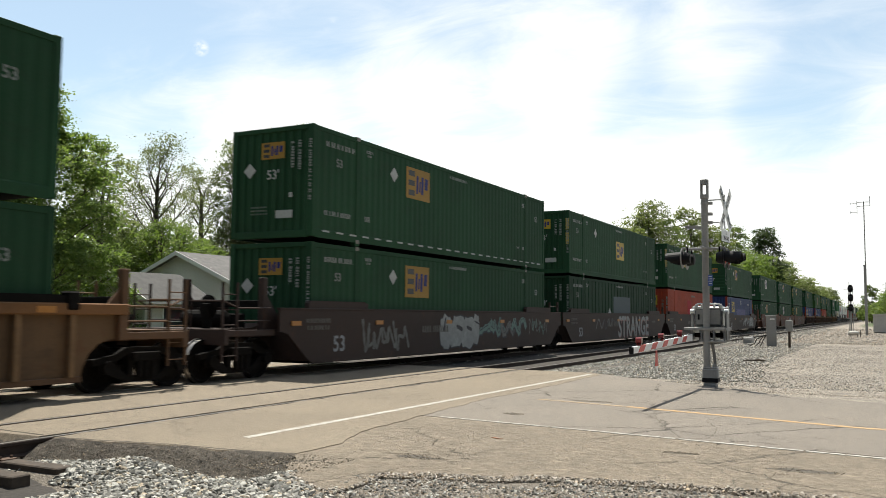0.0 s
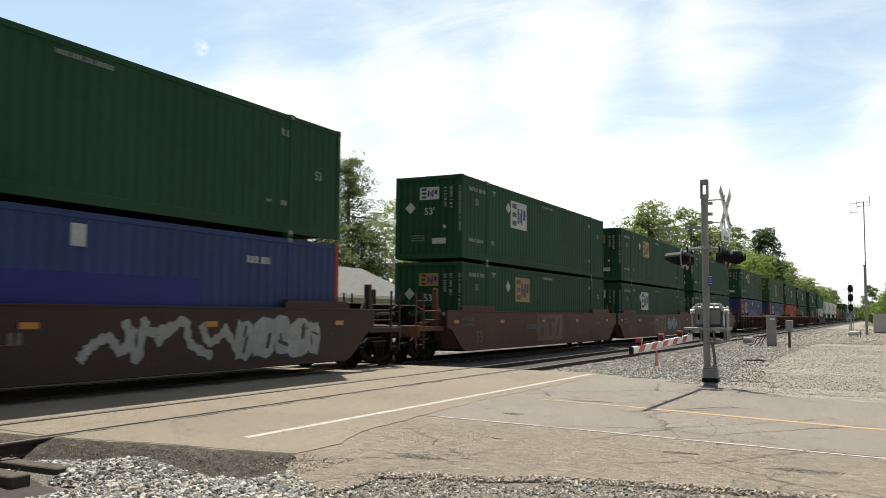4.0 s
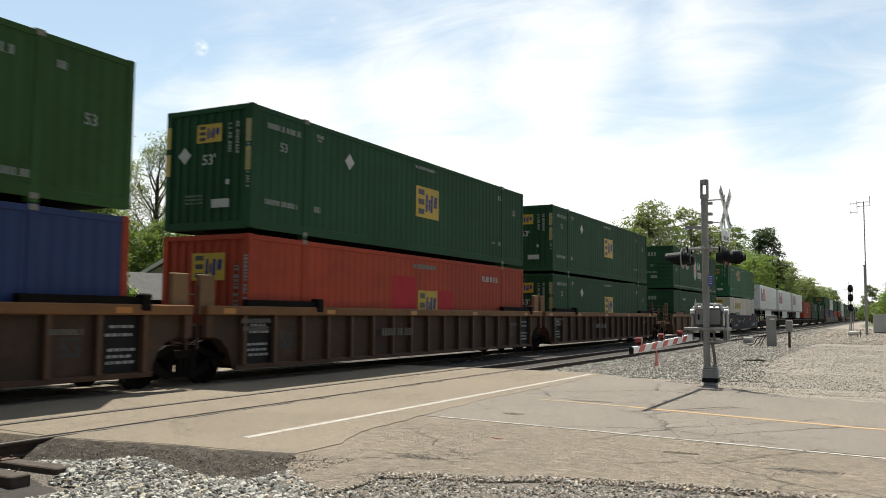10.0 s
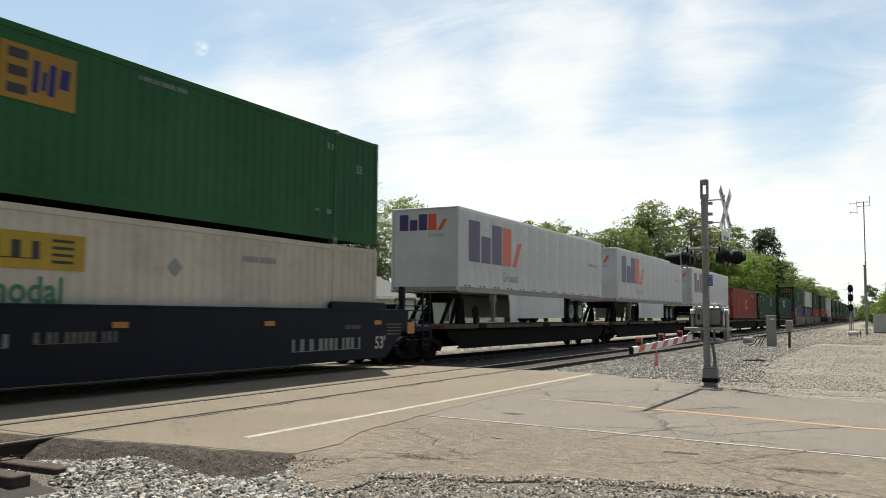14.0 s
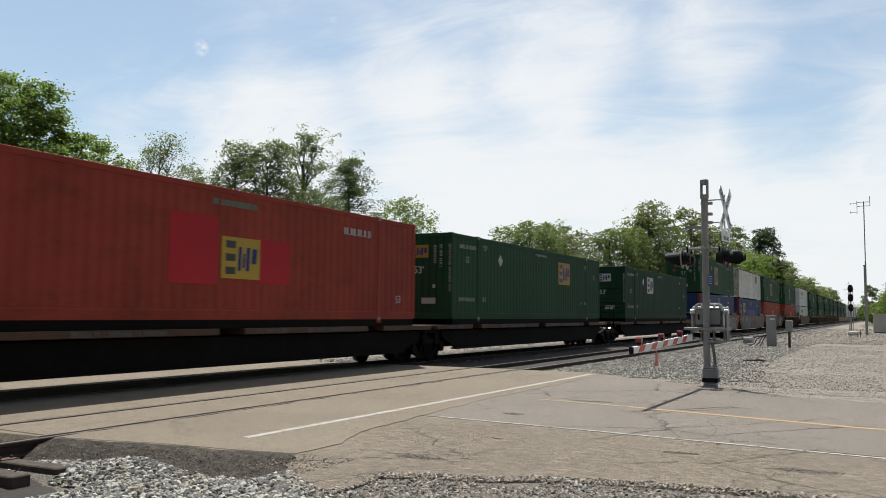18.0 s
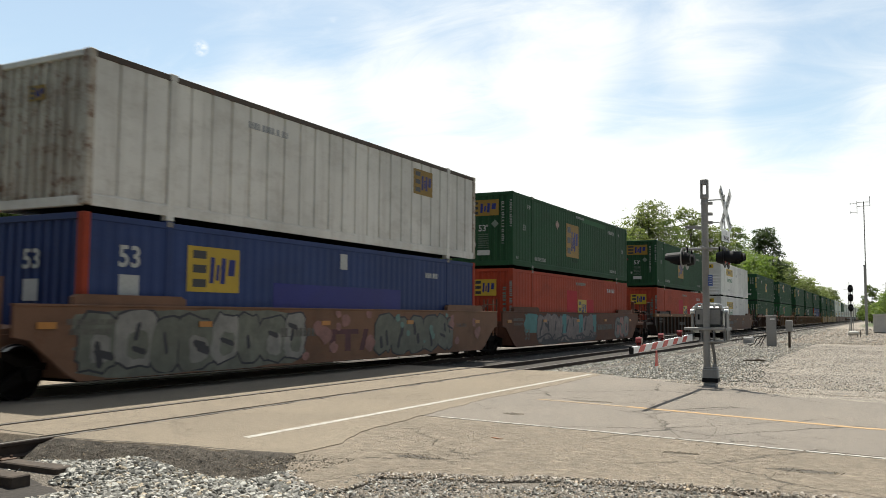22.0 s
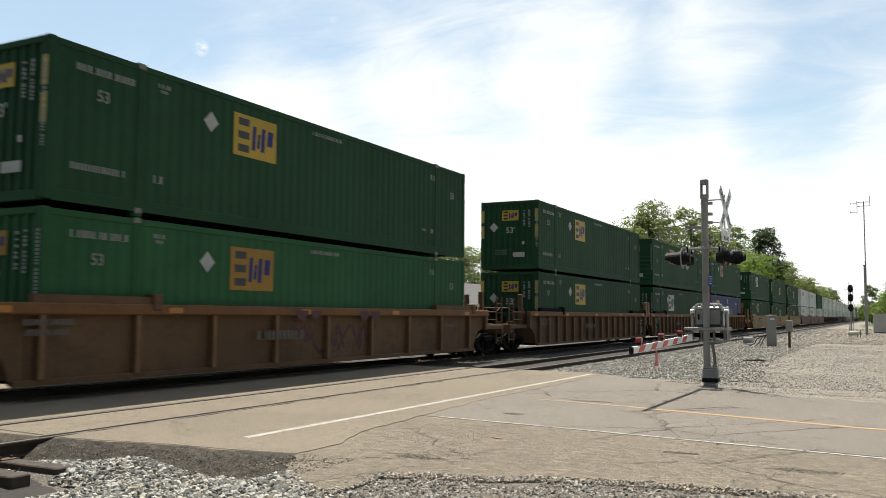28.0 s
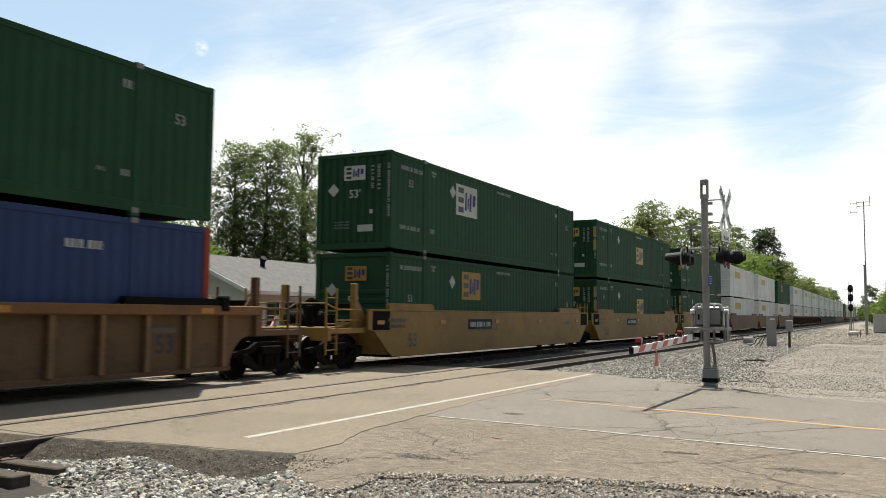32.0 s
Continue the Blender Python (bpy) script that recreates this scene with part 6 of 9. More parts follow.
def spine_car(left, right, label, trailer):
    """A low skeleton car for trailers or single containers."""
    root = tagged(empty("spine_car"), label, "rail car", "cars of the train")
    lo, hi = (-11.0 if left == "c" else -9.35), (11.0 if right == "c" else 9.35)
    part("spine", Shape().prism([(-8.3, 0.40), (8.3, 0.40), (8.9, 0.80), (hi, 0.80), (hi, 1.06), (lo, 1.06), (lo, 0.80), (-8.9, 0.80)], "y", -0.42, 0.42), UNDER, root)
    for x0, x1 in ((-9.2, -6.6), (-5.9, -0.4), (0.4, 5.4), (6.2, 9.0)):
        part("side_platform", Shape().box(x0, x1, -1.36, 1.36, 1.02, 1.16, 0.012), PLATFORM, root, "worn rust-brown deck platform")
        for sg in (-1, 1):
            part("bracket", Shape().prism([(sg * 1.30, 1.02), (sg * 0.42, 1.02), (sg * 0.42, 0.55)], "x", (x0 + x1) / 2 - 0.06, (x0 + x1) / 2 + 0.06), UNDER, root)
    for sg in (-1, 1):
        part("side_sill", Shape().prism([(-8.6, 0.98), (8.6, 0.98), (8.6, 0.80), (7.6, 0.40), (-7.6, 0.40), (-8.6, 0.80)], "y", sg * 1.12, sg * 1.18).box(-7.6, 7.6, min(sg * 1.02, sg * 1.24), max(sg * 1.02, sg * 1.24), 0.36, 0.41), UNDER, root, "deep black side sill")
    for k, (x, w) in enumerate(((-7.9, 1.0), (-3.0, 2.2), (1.5, 0.8), (3.7, 2.0))):
        mark(root, random.Random(3 + 20 * k), w, 0.10, MARK_DUSTY, Matrix.Translation((x, -1.366, 1.09)) @ SIDE_TURN)
    for sg, kind in ((-1, left), (1, right)):
        if kind != "c":
            part("end_platform", Shape().box(min(sg * 8.75, sg * 9.6), max(sg * 8.75, sg * 9.6), -1.22, 1.22, 0.90, 1.10, 0.02).box(min(sg * 8.75, sg * 9.05), max(sg * 8.75, sg * 9.05), -1.20, 1.20, 0.55, 0.92, 0.02), UNDER, root, "black end platform")
    if not trailer:
        for sg in (-1, 1):
            part("container_bolster", Shape().box(-8.0, 8.0, min(sg * 1.02, sg * 1.27), max(sg * 1.02, sg * 1.27), 1.155, 1.355, 0.01), UNDER, root, "black rail that carries the container")
    if trailer:
        x = -7.0 if trailer > 0 else 7.0
        stand = part("hitch", Shape().box(x - 0.55, x + 0.60, -0.60, 0.60, 2.06, 2.22, 0.03).box(x - 0.20, x + 0.30, -0.35, 0.35, 1.9, 2.08, 0.02), UNDER, root, "black trailer hitch stand")
        for y in (-0.62, 0.62):
            part("side_frame", Shape().prism([(x + 0.10, 1.1), (x + 0.78, 1.1), (x + 0.58, 2.08), (x + 0.30, 2.08)], "y", y - 0.05, y + 0.05), UNDER, stand)
            part("strut", Shape().line([(x - 1.05, y, 1.1), (x - 0.10, y * 0.9, 2.10)], 0.075, 6).line([(x - 0.30, y, 1.1), (x + 0.35, y * 0.9, 2.10)], 0.065, 6), UNDER, stand)
        part("crank_wheel", Shape().lathe([(-0.02, 0.20), (-0.02, 0.24), (0.02, 0.24), (0.02, 0.20)], (x + 1.1, -0.9, 1.55), "y", 18).tube((x + 1.1, -0.9, 1.1), (x + 1.1, -0.9, 1.55), 0.05), UNDER, stand)
    ends = ((-1, left), (1, right))
    for sg, kind in ends:
        if kind == "c":
            part("coupler", Shape().box(min(sg * 10.9, sg * 11.5), max(sg * 10.9, sg * 11.5), -0.1, 0.1, 0.76, 0.96, 0.02), TRUCK, root)
            part("end_sill", Shape().box(min(sg * 10.7, sg * 10.9), max(sg * 10.7, sg * 10.9), -1.3, 1.3, 0.9, 1.06), UNDER, root)
            for k in (-1, 1):
                part("handrail", Shape().line([(sg * 10.8, k * 1.2, 1.06), (sg * 10.8, k * 1.2, 1.95), (sg * 10.8, k * 0.5, 1.95), (sg * 10.8, k * 0.5, 1.06)], 0.02), UNDER, root)
    truck(root, -10.0 if left == "c" else -9.4)
    if right == "c":
        truck(root, 10.0)
    return root


MUDFLAP = plain("dusty_rubber", (0.10, 0.098, 0.094), 0.85, 0.0, 0.2)


def trailer(reverse, z0=1.16):
    """A white 53-foot road trailer; origin under the middle of its front end."""
    root = tagged(empty("semi_trailer"), "white road trailer with purple and orange emblem blocks, " + ("rear doors leading" if reverse else "front wall leading"), "trailer", "trailers on the train")
    L, W, b, t = 16.1, 1.295, 2.28 - z0, 5.10 - z0
    part("floor", Shape().box(0.02, L - 0.02, -W + 0.03, W - 0.03, b, b + 0.14, 0.01), STEEL, root)
    part("roof", Shape().box(0.0, L, -W + 0.01, W - 0.01, t - 0.05, t, 0.015), TRAILER, root)
    for sg in (-1, 1):
        n = 13
        w = (L - 0.2) / n
        pm = once(("tp", sg), lambda: Shape().box(0.006, w - 0.006, min(sg * (W - 0.03), sg * (W - 0.004)), max(sg * (W - 0.03), sg * (W - 0.004)), b + 0.14, t - 0.12, 0.003).mesh("side_panel"))
        for i in range(n):
            part("side_panel", pm, TRAILER, root, "", pose(0.1 + w * i, 0, 0))
        part("bottom_rail", Shape().box(0.02, L - 0.02, min(sg * W, sg * (W - 0.05)), max(sg * W, sg * (W - 0.05)), b - 0.04, b + 0.13, 0.008), STEEL, root)
        part("top_rail", Shape().box(0.02, L - 0.02, min(sg * W, sg * (W - 0.05)), max(sg * W, sg * (W - 0.05)), t - 0.13, t - 0.01, 0.008), ALU, root)
        for x in (0.0, L - 0.1):
            part("corner_post", Shape().box(x, x + 0.1, min(sg * W, sg * (W - 0.1)), max(sg * W, sg * (W - 0.1)), b, t - 0.005, 0.02), ALU, root)
    part("front_wall", Shape().box(0.03, 0.07, -W + 0.09, W - 0.09, b + 0.1, t - 0.05), TRAILER, root)
    part("rear_wall", Shape().box(L - 0.07, L - 0.03, -W + 0.09, W - 0.09, b + 0.1, t - 0.05), TRAILER, root)
    for i in range(26):
        part("reflective_tape", once("rtape", lambda: Shape().box(0, 0.16, -W - 0.004, -W + 0.002, b + 0.16, b + 0.215).mesh("reflective_tape")), REDREF, root, "", pose(0.45 + 1.223 * (i // 2) + 0.33 * (i % 2), 0, 0))

    def blocks(size, m):
        for x, w, h in ((0, 0.62, 1.0), (0.72, 0.55, 0.66), (1.36, 0.60, 1.0)):
            part("emblem_block", Shape().box(x * size, (x + w) * size, 0, h * size, -0.004, 0), PURPLE, root, "plain purple emblem block", m)
        part("emblem_block", Shape().box(2.02 * size, 2.60 * size, 0, size, -0.004, 0), LOGO_RED, root, "plain orange emblem block", m)
        part("emblem_block", Shape().prism([(2.68 * size, 0), (2.95 * size, 0), (3.35 * size, 0.66 * size), (3.08 * size, 0.66 * size)], "z", -0.004, 0), LOGO_RED, root, "plain orange emblem block", m)
        text_part(root, "Ground", 0.34 * size, GREYMARK, m @ Matrix.Translation((2.55 * size, -0.31 * size, 0.0)), 0.003)

    blocks(1.42, Matrix.Translation((0.8, -W - 0.004, b + 1.02)) @ SIDE_TURN)
    blocks(0.55, Matrix.Translation((0.026, 0.98, b + 2.05)) @ END_TURN)
    mark(root, random.Random(2), 1.3, 0.14, GREYMARK, Matrix.Translation((L - 1.5, -W - 0.004, b + 1.6)) @ SIDE_TURN)
    xw = (3.42, 4.65) if reverse else (11.58, 12.80)
    for x in xw:
        for sg in (-1, 1):
            wh = part("tyre", once(("ty", sg), lambda: Shape().lathe([(sg * a, rr) for a, rr in ((-0.30, 0.0), (-0.30, 0.47), (-0.26, 0.505), (0.0, 0.51), (0.03, 0.48), (0.03, 0.305), (-0.25, 0.30), (-0.25, 0.0))], (0, 0, 0), "y", 26).mesh("tyre")), RUBBER, root, "", pose(x, sg * 1.21, 0.51))
            part("rim", once(("ri", sg), lambda: Shape().lathe([(sg * a, rr) for a, rr in ((-0.21, 0.0), (-0.21, 0.10), (-0.22, 0.14), (-0.22, 0.225), (-0.06, 0.262), (0.0, 0.285), (0.035, 0.285), (0.035, 0.304), (-0.24, 0.298), (-0.24, 0.0))], (0, 0, 0), "y", 24).mesh("rim")), TRAILER, wh, "white painted rim")
            part("hub", once(("hu", sg), lambda: Shape().lathe([(sg * a, rr) for a, rr in ((-0.225, 0.17), (-0.20, 0.16), (-0.19, 0.11), (-0.08, 0.10), (-0.06, 0.07), (-0.06, 0.0))], (0, 0, 0), "y", 20).mesh("hub")), UNDER, wh, "oily dark hub")
    part("bogie", Shape().box(xw[0] - 0.6, xw[1] + 0.6, -0.55, 0.55, 0.62, b, 0.02).tube((xw[0], -1.0, 0.51), (xw[0], 1.0, 0.51), 0.07).tube((xw[1], -1.0, 0.51), (xw[1], 1.0, 0.51), 0.07), UNDER, root)
    s0, s1 = (4.3, 10.5) if not reverse else (5.2, 11.5)
    for sg in (-1, 1):
        part("side_skirt", Shape().prism([(s0, b), (s1, b), (s1 - 0.05, 0.22), (s0 + 0.16, 0.20), (s0 + 0.12, 0.34), (s0 + 0.16, 0.55), (s0 + 0.12, 0.78), (s0 + 0.02, 0.98)], "y", sg * (W - 0.02), sg * (W - 0.05)), TRAILER, root, "white side skirt")
        lx = 3.6 if not reverse else 12.2
        part("landing_leg", Shape().box(lx - 0.06, lx + 0.06, sg * 0.95 - 0.06, sg * 0.95 + 0.06, 0.12, b, 0.01).box(lx - 0.14, lx + 0.14, sg * 0.95 - 0.13, sg * 0.95 + 0.13, 0.08, 0.12).box(lx - 0.14, lx + 0.14, sg * 0.95 - 0.10, sg * 0.95 + 0.10, b - 0.32, b, 0.02).tube((lx + 0.5, sg * 0.8, b), (lx, sg * 0.95, 0.5), 0.03), STEEL, root)
        part("mudflap", Shape().box(xw[0] - 0.80, xw[0] - 0.785, min(sg * 0.62, sg * 1.24), max(sg * 0.62, sg * 1.24), 0.22, 0.98), MUDFLAP, root, "dusty grey mudflap")
    if reverse:
        part("rear_frame", Shape().box(-0.03, 0.06, -W, W, t - 0.22, t - 0.02, 0.01).box(-0.03, 0.06, -W, -W + 0.12, b, t - 0.2, 0.01).box(-0.03, 0.06, W - 0.12, W, b, t - 0.2, 0.01).box(-0.04, 0.06, -W, W, b - 0.05, b + 0.14, 0.01), ALU, root)
        for y in (-0.95, -0.32, 0.32, 0.95):
            part("lock_rod", Shape().tube((-0.045, y, b + 0.1), (-0.045, y, t - 0.2), 0.018, n=8).box(-0.07, -0.02, y - 0.05, y + 0.05, b + 0.62, b + 0.72, 0.005), ALU, root, "galvanised door lock rod")
        for k in range(10):
            part("reflective_tape", once("rtape_end", lambda: Shape().box(-0.046, -0.040, 0, 0.13, b + 0.02, b + 0.075).mesh("reflective_tape")), REDREF, root, "", pose(0, -1.22 + 0.25 * k, 0))
        for z in (b + 0.45, b + 1.2, b + 1.95):
            for y in (-1.18, 1.18):
                part("hinge", once("hinge", lambda: Shape().box(-0.055, -0.03, -0.09, 0.09, -0.03, 0.03, 0.004).mesh("hinge")), STEEL, root, "", pose(0, y, z))
        mark(root, random.Random(12), 0.8, 0.14, GREYMARK, Matrix.Translation((0.026, 0.5, b + 0.95)) @ END_TURN)
        part("bumper", Shape().box(0.0, 0.1, -1.15, 1.15, 0.42, 0.54, 0.01).box(0.0, 0.08, -0.8, -0.7, 0.5, b).box(0.0, 0.08, 0.7, 0.8, 0.5, b).box(0.0, 0.08, -1.12, -1.02, 0.5, b).box(0.0, 0.08, 1.02, 1.12, 0.5, b), UNDER, root)
    return root


# the train's order: place of the container's front end, upper load, lower load, car, ends
def plan():
    rows = [(-6.43, "gw", "ga", "rib_tan", "a", "c"),
            (17.0, "gd", "ga", "brown_a", "c", "a"), (36.3, "gb", "gp", "brown_b", "a", "a"), (55.75, "gy", "or", "brown_c", "a", "c"),
            (79.25, "gh", "bl", "brown_d", "c", "c"),
            (102.6, "gw", "ga", "rusty", "c", "a"), (122.0, "ga", "gw", "rusty_b", "a", "a"), (141.45, "gy", "gy", "rusty_c", "a", "c"),
            (164.8, "ga", "bl", "rib_dark", "c", "c"),
            (188.12, "go", "bl", "rib", "c", "a"), (207.63, "gb", "or", "rib", "a", "a"), (227.1, "gb", "gb", "rib", "a", "c"),
            (250.42, "hb", "hb", "rib_b", "c", "c"), (273.77, "gl", "jc", "navy", "c", "c"),
            (413.28, "gf", "bl", "grey", "c", "a"), (432.75, "wh", "bl", "grey_b", "a", "a"), (452.24, "gf", "or", "grey_c", "a", "c"),
            (475.31, "gf", "or", "rib_dark", "c", "c"), (498.65, "jb", "jb", "orange", "c", "c"), (521.95, "gb", "gb", "rib_dark", "c", "c"),
            (544.72, "gy", "gl", "rib_b", "c", "c"),
            (567.76, "gy", "gy", "rib_tan", "c", "a"), (587.05, "gh", "gw", "rib_tan", "a", "a"), (606.44, "ga", "bl", "rib_tan", "a", "c"),
            (629.88, "gw", "gh", "yellow", "c", "a"), (649.5, "gb", "gb", "yellow", "a", "a"), (669.0, "gb", "gb", "yellow", "a", "c")]
    far = [("jb~", "jb~"), ("jb~", "jb~"), ("ga~", "jb~")] + [("jb~", "jb~")] * 9 + [("ga~", "ga~"), ("jb~", "jb~"), ("jb~", "jb~")] * 4
    x = 690.1
    for i, (u, l) in enumerate(far):
        k = i % 3
        rows.append((x, u, l, ("grey~", "rib~", "navy~")[(i // 3) % 3], "c" if k == 0 else "a", "c" if k == 2 else "a"))
        x += 19.5 if k < 2 else 21.6
    return rows


LOOKS = {"rib_tan": ("ribbed", TANBR, "tan-brown ribbed well car with a worn orange edge"), "rib": ("ribbed", RIBBR, "brown ribbed well car with worn edges"),
         "rib_b": ("ribbed", TAN_ORANGE, "brown ribbed well car with grey sprayed shapes"), "rib_dark": ("ribbed", BROWN, "dark brown ribbed well car, weathered"),
         "brown_a": ("smooth", BROWN, "dark brown well car with white and teal graffiti"), "brown_b": ("smooth", BROWN, "dark brown well car with a large cream graffiti word"),
         "brown_c": ("smooth", BROWN, "dark brown well car with pale green graffiti"), "brown_d": ("smooth", BROWN, "dark brown well car with white graffiti"),
         "rusty": ("smooth", RUSTY, "rusty red-brown well car"), "rusty_b": ("smooth", RUSTY, "rusty red-brown well car with grey graffiti"), "rusty_c": ("smooth", RUSTY, "rusty well car with faded white graffiti"),
         "navy": ("smooth", NAVY, "navy blue well car with white markings"), "grey": ("smooth", GREYBR, "grey-brown well car with white graffiti"),
         "grey_b": ("smooth", GREYBR, "grey-brown well car covered in pink and grey graffiti"), "grey_c": ("smooth", RUSTY, "red-brown well car with teal and white graffiti"),
         "orange": ("smooth", ORANGEBR, "orange-brown well car, weathered"), "yellow": ("smooth", YELLOW, "yellow well car with dark end plates")}
MOVERS = []      # every keyed thing with its place in the train
for s0, up, low, look_name, le, ri in plan():
    light = look_name.endswith("~")
    style, paint, label = LOOKS[look_name.rstrip("~")]
    c = well_car(style, paint, le, ri, label, light, CHORD if style == "ribbed" else None)
    MOVERS.append((c, s0 + BOX_L / 2, 0.0))
    if look_name == "brown_a":
        graffiti(c, 3, -1.6, 1.25, 0.34, 1.54, (SPRAY,))
        waves(c, 4, 1.3, 5.3, 0.62, 1.46, (SPRAY_TEAL, SPRAY_TEAL, SPRAY_GREY), 0.27, count=4)
        waves(c, 5, -6.0, -3.7, 0.42, 1.45, (SPRAY_GREY,), 0.13, False, 4)
        waves(c, 15, 5.9, 7.8, 0.70, 1.40, (SPRAY_GREY, SPRAY_TEAL), 0.06, False, 5)
    elif look_name == "brown_b":
        text_part(c, "STRANGE", 1.46, SPRAY_PINK, Matrix.Translation((2.20, -1.508, 0.83)) @ SIDE_TURN, 0.05, "graffiti")
        text_part(c, "STRANGE", 1.46, SPRAY, Matrix.Translation((2.14, -1.512, 0.87)) @ SIDE_TURN, 0.03, "graffiti")
        waves(c, 6, -4.6, -1.3, 0.75, 1.42, (SPRAY_GREY, SPRAY_DARK), 0.10, False, 4)
    elif look_name == "brown_c":
        field(c, 71, -0.55, 6.55, 0.33, 1.40, SPRAY_DARK, edge=0.10)
        field(c, 72, -0.65, 0.35, 0.40, 0.95, SPRAY_PINK, -1.5046)
        graffiti(c, 7, -0.15, 6.35, 0.36, 1.55, (SPRAY_CREAM, SPRAY_TEAL, SPRAY_CREAM))
    elif look_name == "brown_d":
        waves(c, 8, 0.2, 3.9, 0.45, 1.50, (SPRAY,), 0.24, False, 4)
        graffiti(c, 28, 3.9, 7.0, 0.45, 1.45, (SPRAY,))
    elif look_name == "rusty":
        faded_emblem(c, -0.2, 1.0, 2.4, 0.72, GREYBR, SPRAY_MAROON)
    elif look_name == "rusty_b":
        faded_emblem(c, -0.2, 1.0, 2.4, 0.72, GREYBR, SPRAY_MAROON)
        field(c, 73, 2.0, 4.6, 0.45, 1.52, SPRAY_DARK, edge=0.2)
        waves(c, 9, 2.0, 4.5, 0.50, 1.50, (SPRAY,), 0.30, True, 4, -1.505)
        waves(c, 29, 4.5, 5.6, 0.5, 1.3, (SPRAY_GREY,), 0.10, True, 2)
    elif look_name == "rusty_c":
        graffiti(c, 10, -3.6, 1.4, 0.34, 1.54, (RUSTY,), -1.5030, SPRAY_GREY)
        waves(c, 16, -3.4, 1.2, 0.40, 1.48, (SPRAY_GREY,), 0.07, False, 4, -1.5130)
        waves(c, 30, -3.0, 2.8, 0.40, 1.40, (SPRAY_MAROON,), 0.16, False, 4)
        waves(c, 31, 3.2, 7.6, 1.0, 1.54, (SPRAY_GREY,), 0.07, False, 6)
    elif look_name == "grey":
        field(c, 74, -7.0, -0.4, 0.31, 1.56, SPRAY_OLIVE)
        waves(c, 11, -6.6, -0.6, 0.36, 1.50, (SPRAY_PALE, SPRAY_DARK), 0.16, True, 4, -1.505)
        graffiti(c, 32, 0.75, 7.6, 0.34, 1.55, (SPRAY_PALE,))
        part("data_panel", Shape().box(-4.6, -1.84, -1.516, -1.512, 0.82, 1.12), SPRAY_DARK, c, "dark number panel")
        mark(c, random.Random(61), 1.9, 0.22, MARK_DUSTY, Matrix.Translation((-3.4, -1.517, 0.97)) @ SIDE_TURN)
    elif look_name == "grey_b":
        field(c, 75, -8.6, -1.6, 0.31, 1.56, SPRAY_OLIVE)
        graffiti(c, 12, -8.3, -1.8, 0.34, 1.54, (SPRAY_OLIVE, SPRAY_PALE, SPRAY_OLIVE), -1.5045)
        graffiti(c, 33, 1.3, 6.0, 0.34, 1.54, (SPRAY_OLIVE,))
        faded_emblem(c, 0.0, 0.82, 1.9, 0.55, GREYBR, SPRAY_MAROON)
        dots(c, 34, 9, -2.0, 1.2, 0.36, 1.5, 0.12, 0.26, SPRAY_PINK, -1.5150)
        dots(c, 35, 6, 5.6, 8.2, 0.40, 1.5, 0.10, 0.24, SPRAY_PINK, -1.5150)
        dots(c, 36, 8, 2.0, 5.6, 0.5, 1.5, 0.06, 0.13, SPRAY_TEAL, -1.5170)
    elif look_name == "grey_c":
        field(c, 77, -6.3, 2.0, 0.30, 1.20, SPRAY_DARK, edge=0.12)
        field(c, 78, -7.5, -5.9, 0.80, 1.55, SPRAY_AQUA, -1.5030)
        graffiti(c, 13, -6.1, 1.7, 0.34, 1.57, (SPRAY_MAUVE,))
        for x in (-2.85, -0.62, 1.45):
            field(c, int(79 + 10 * x), x - 0.30, x + 0.30, 0.72, 1.54, SPRAY_AQUA, -1.5150, 0.05)
        waves(c, 37, -6.0, 1.6, 0.34, 0.80, (SPRAY_DARK,), 0.10, False, 6, -1.5150)
        mark(c, random.Random(62), 2.7, 0.26, MARK_DUSTY, Matrix.Translation((3.3, -1.512, 0.94)) @ SIDE_TURN)
        graffiti(c, 38, 4.9, 7.7, 0.30, 1.50, (SPRAY_GREY, SPRAY_PINK))
    elif look_name == "orange":
        part("data_panel", Shape().box(-5.5, -3.1, -1.506, -1.502, 0.80, 1.08), SPRAY_DARK, c, "dark number panel")
        mark(c, random.Random(63), 1.9, 0.18, MARK_DUSTY, Matrix.Translation((-4.3, -1.507, 0.94)) @ SIDE_TURN)
        waves(c, 39, -5.7, -2.7, 0.42, 0.75, (SPRAY_DARK,), 0.07, False, 4)
        faded_emblem(c, 2.9, 0.85, 1.6, 0.45, ORANGEBR, MARK_DUSTY)
    elif look_name == "rib_b":
        if s0 < 400:
            graffiti(c, 85, -1.6, 2.5, 0.40, 1.44, (SPRAY_DARK,), -1.3880, SPRAY_GREY)
            dots(c, 40, 5, -1.2, 2.2, 1.50, 1.54, 0.17, 0.24, SPRAY_DARK, -1.5325)
        else:
            waves(c, 14, -1.4, 2.3, 0.46, 1.40, (SPRAY_MAROON,), 0.14, False, 5, -1.3890)
            dots(c, 40, 6, -1.2, 2.6, 1.50, 1.54, 0.17, 0.24, SPRAY_MAROON, -1.5325)
    for kind, z in ((low, 0.385), (up, 0.385 + BOX_H + 0.060)):
        MOVERS.append((box_of(kind), s0, z))
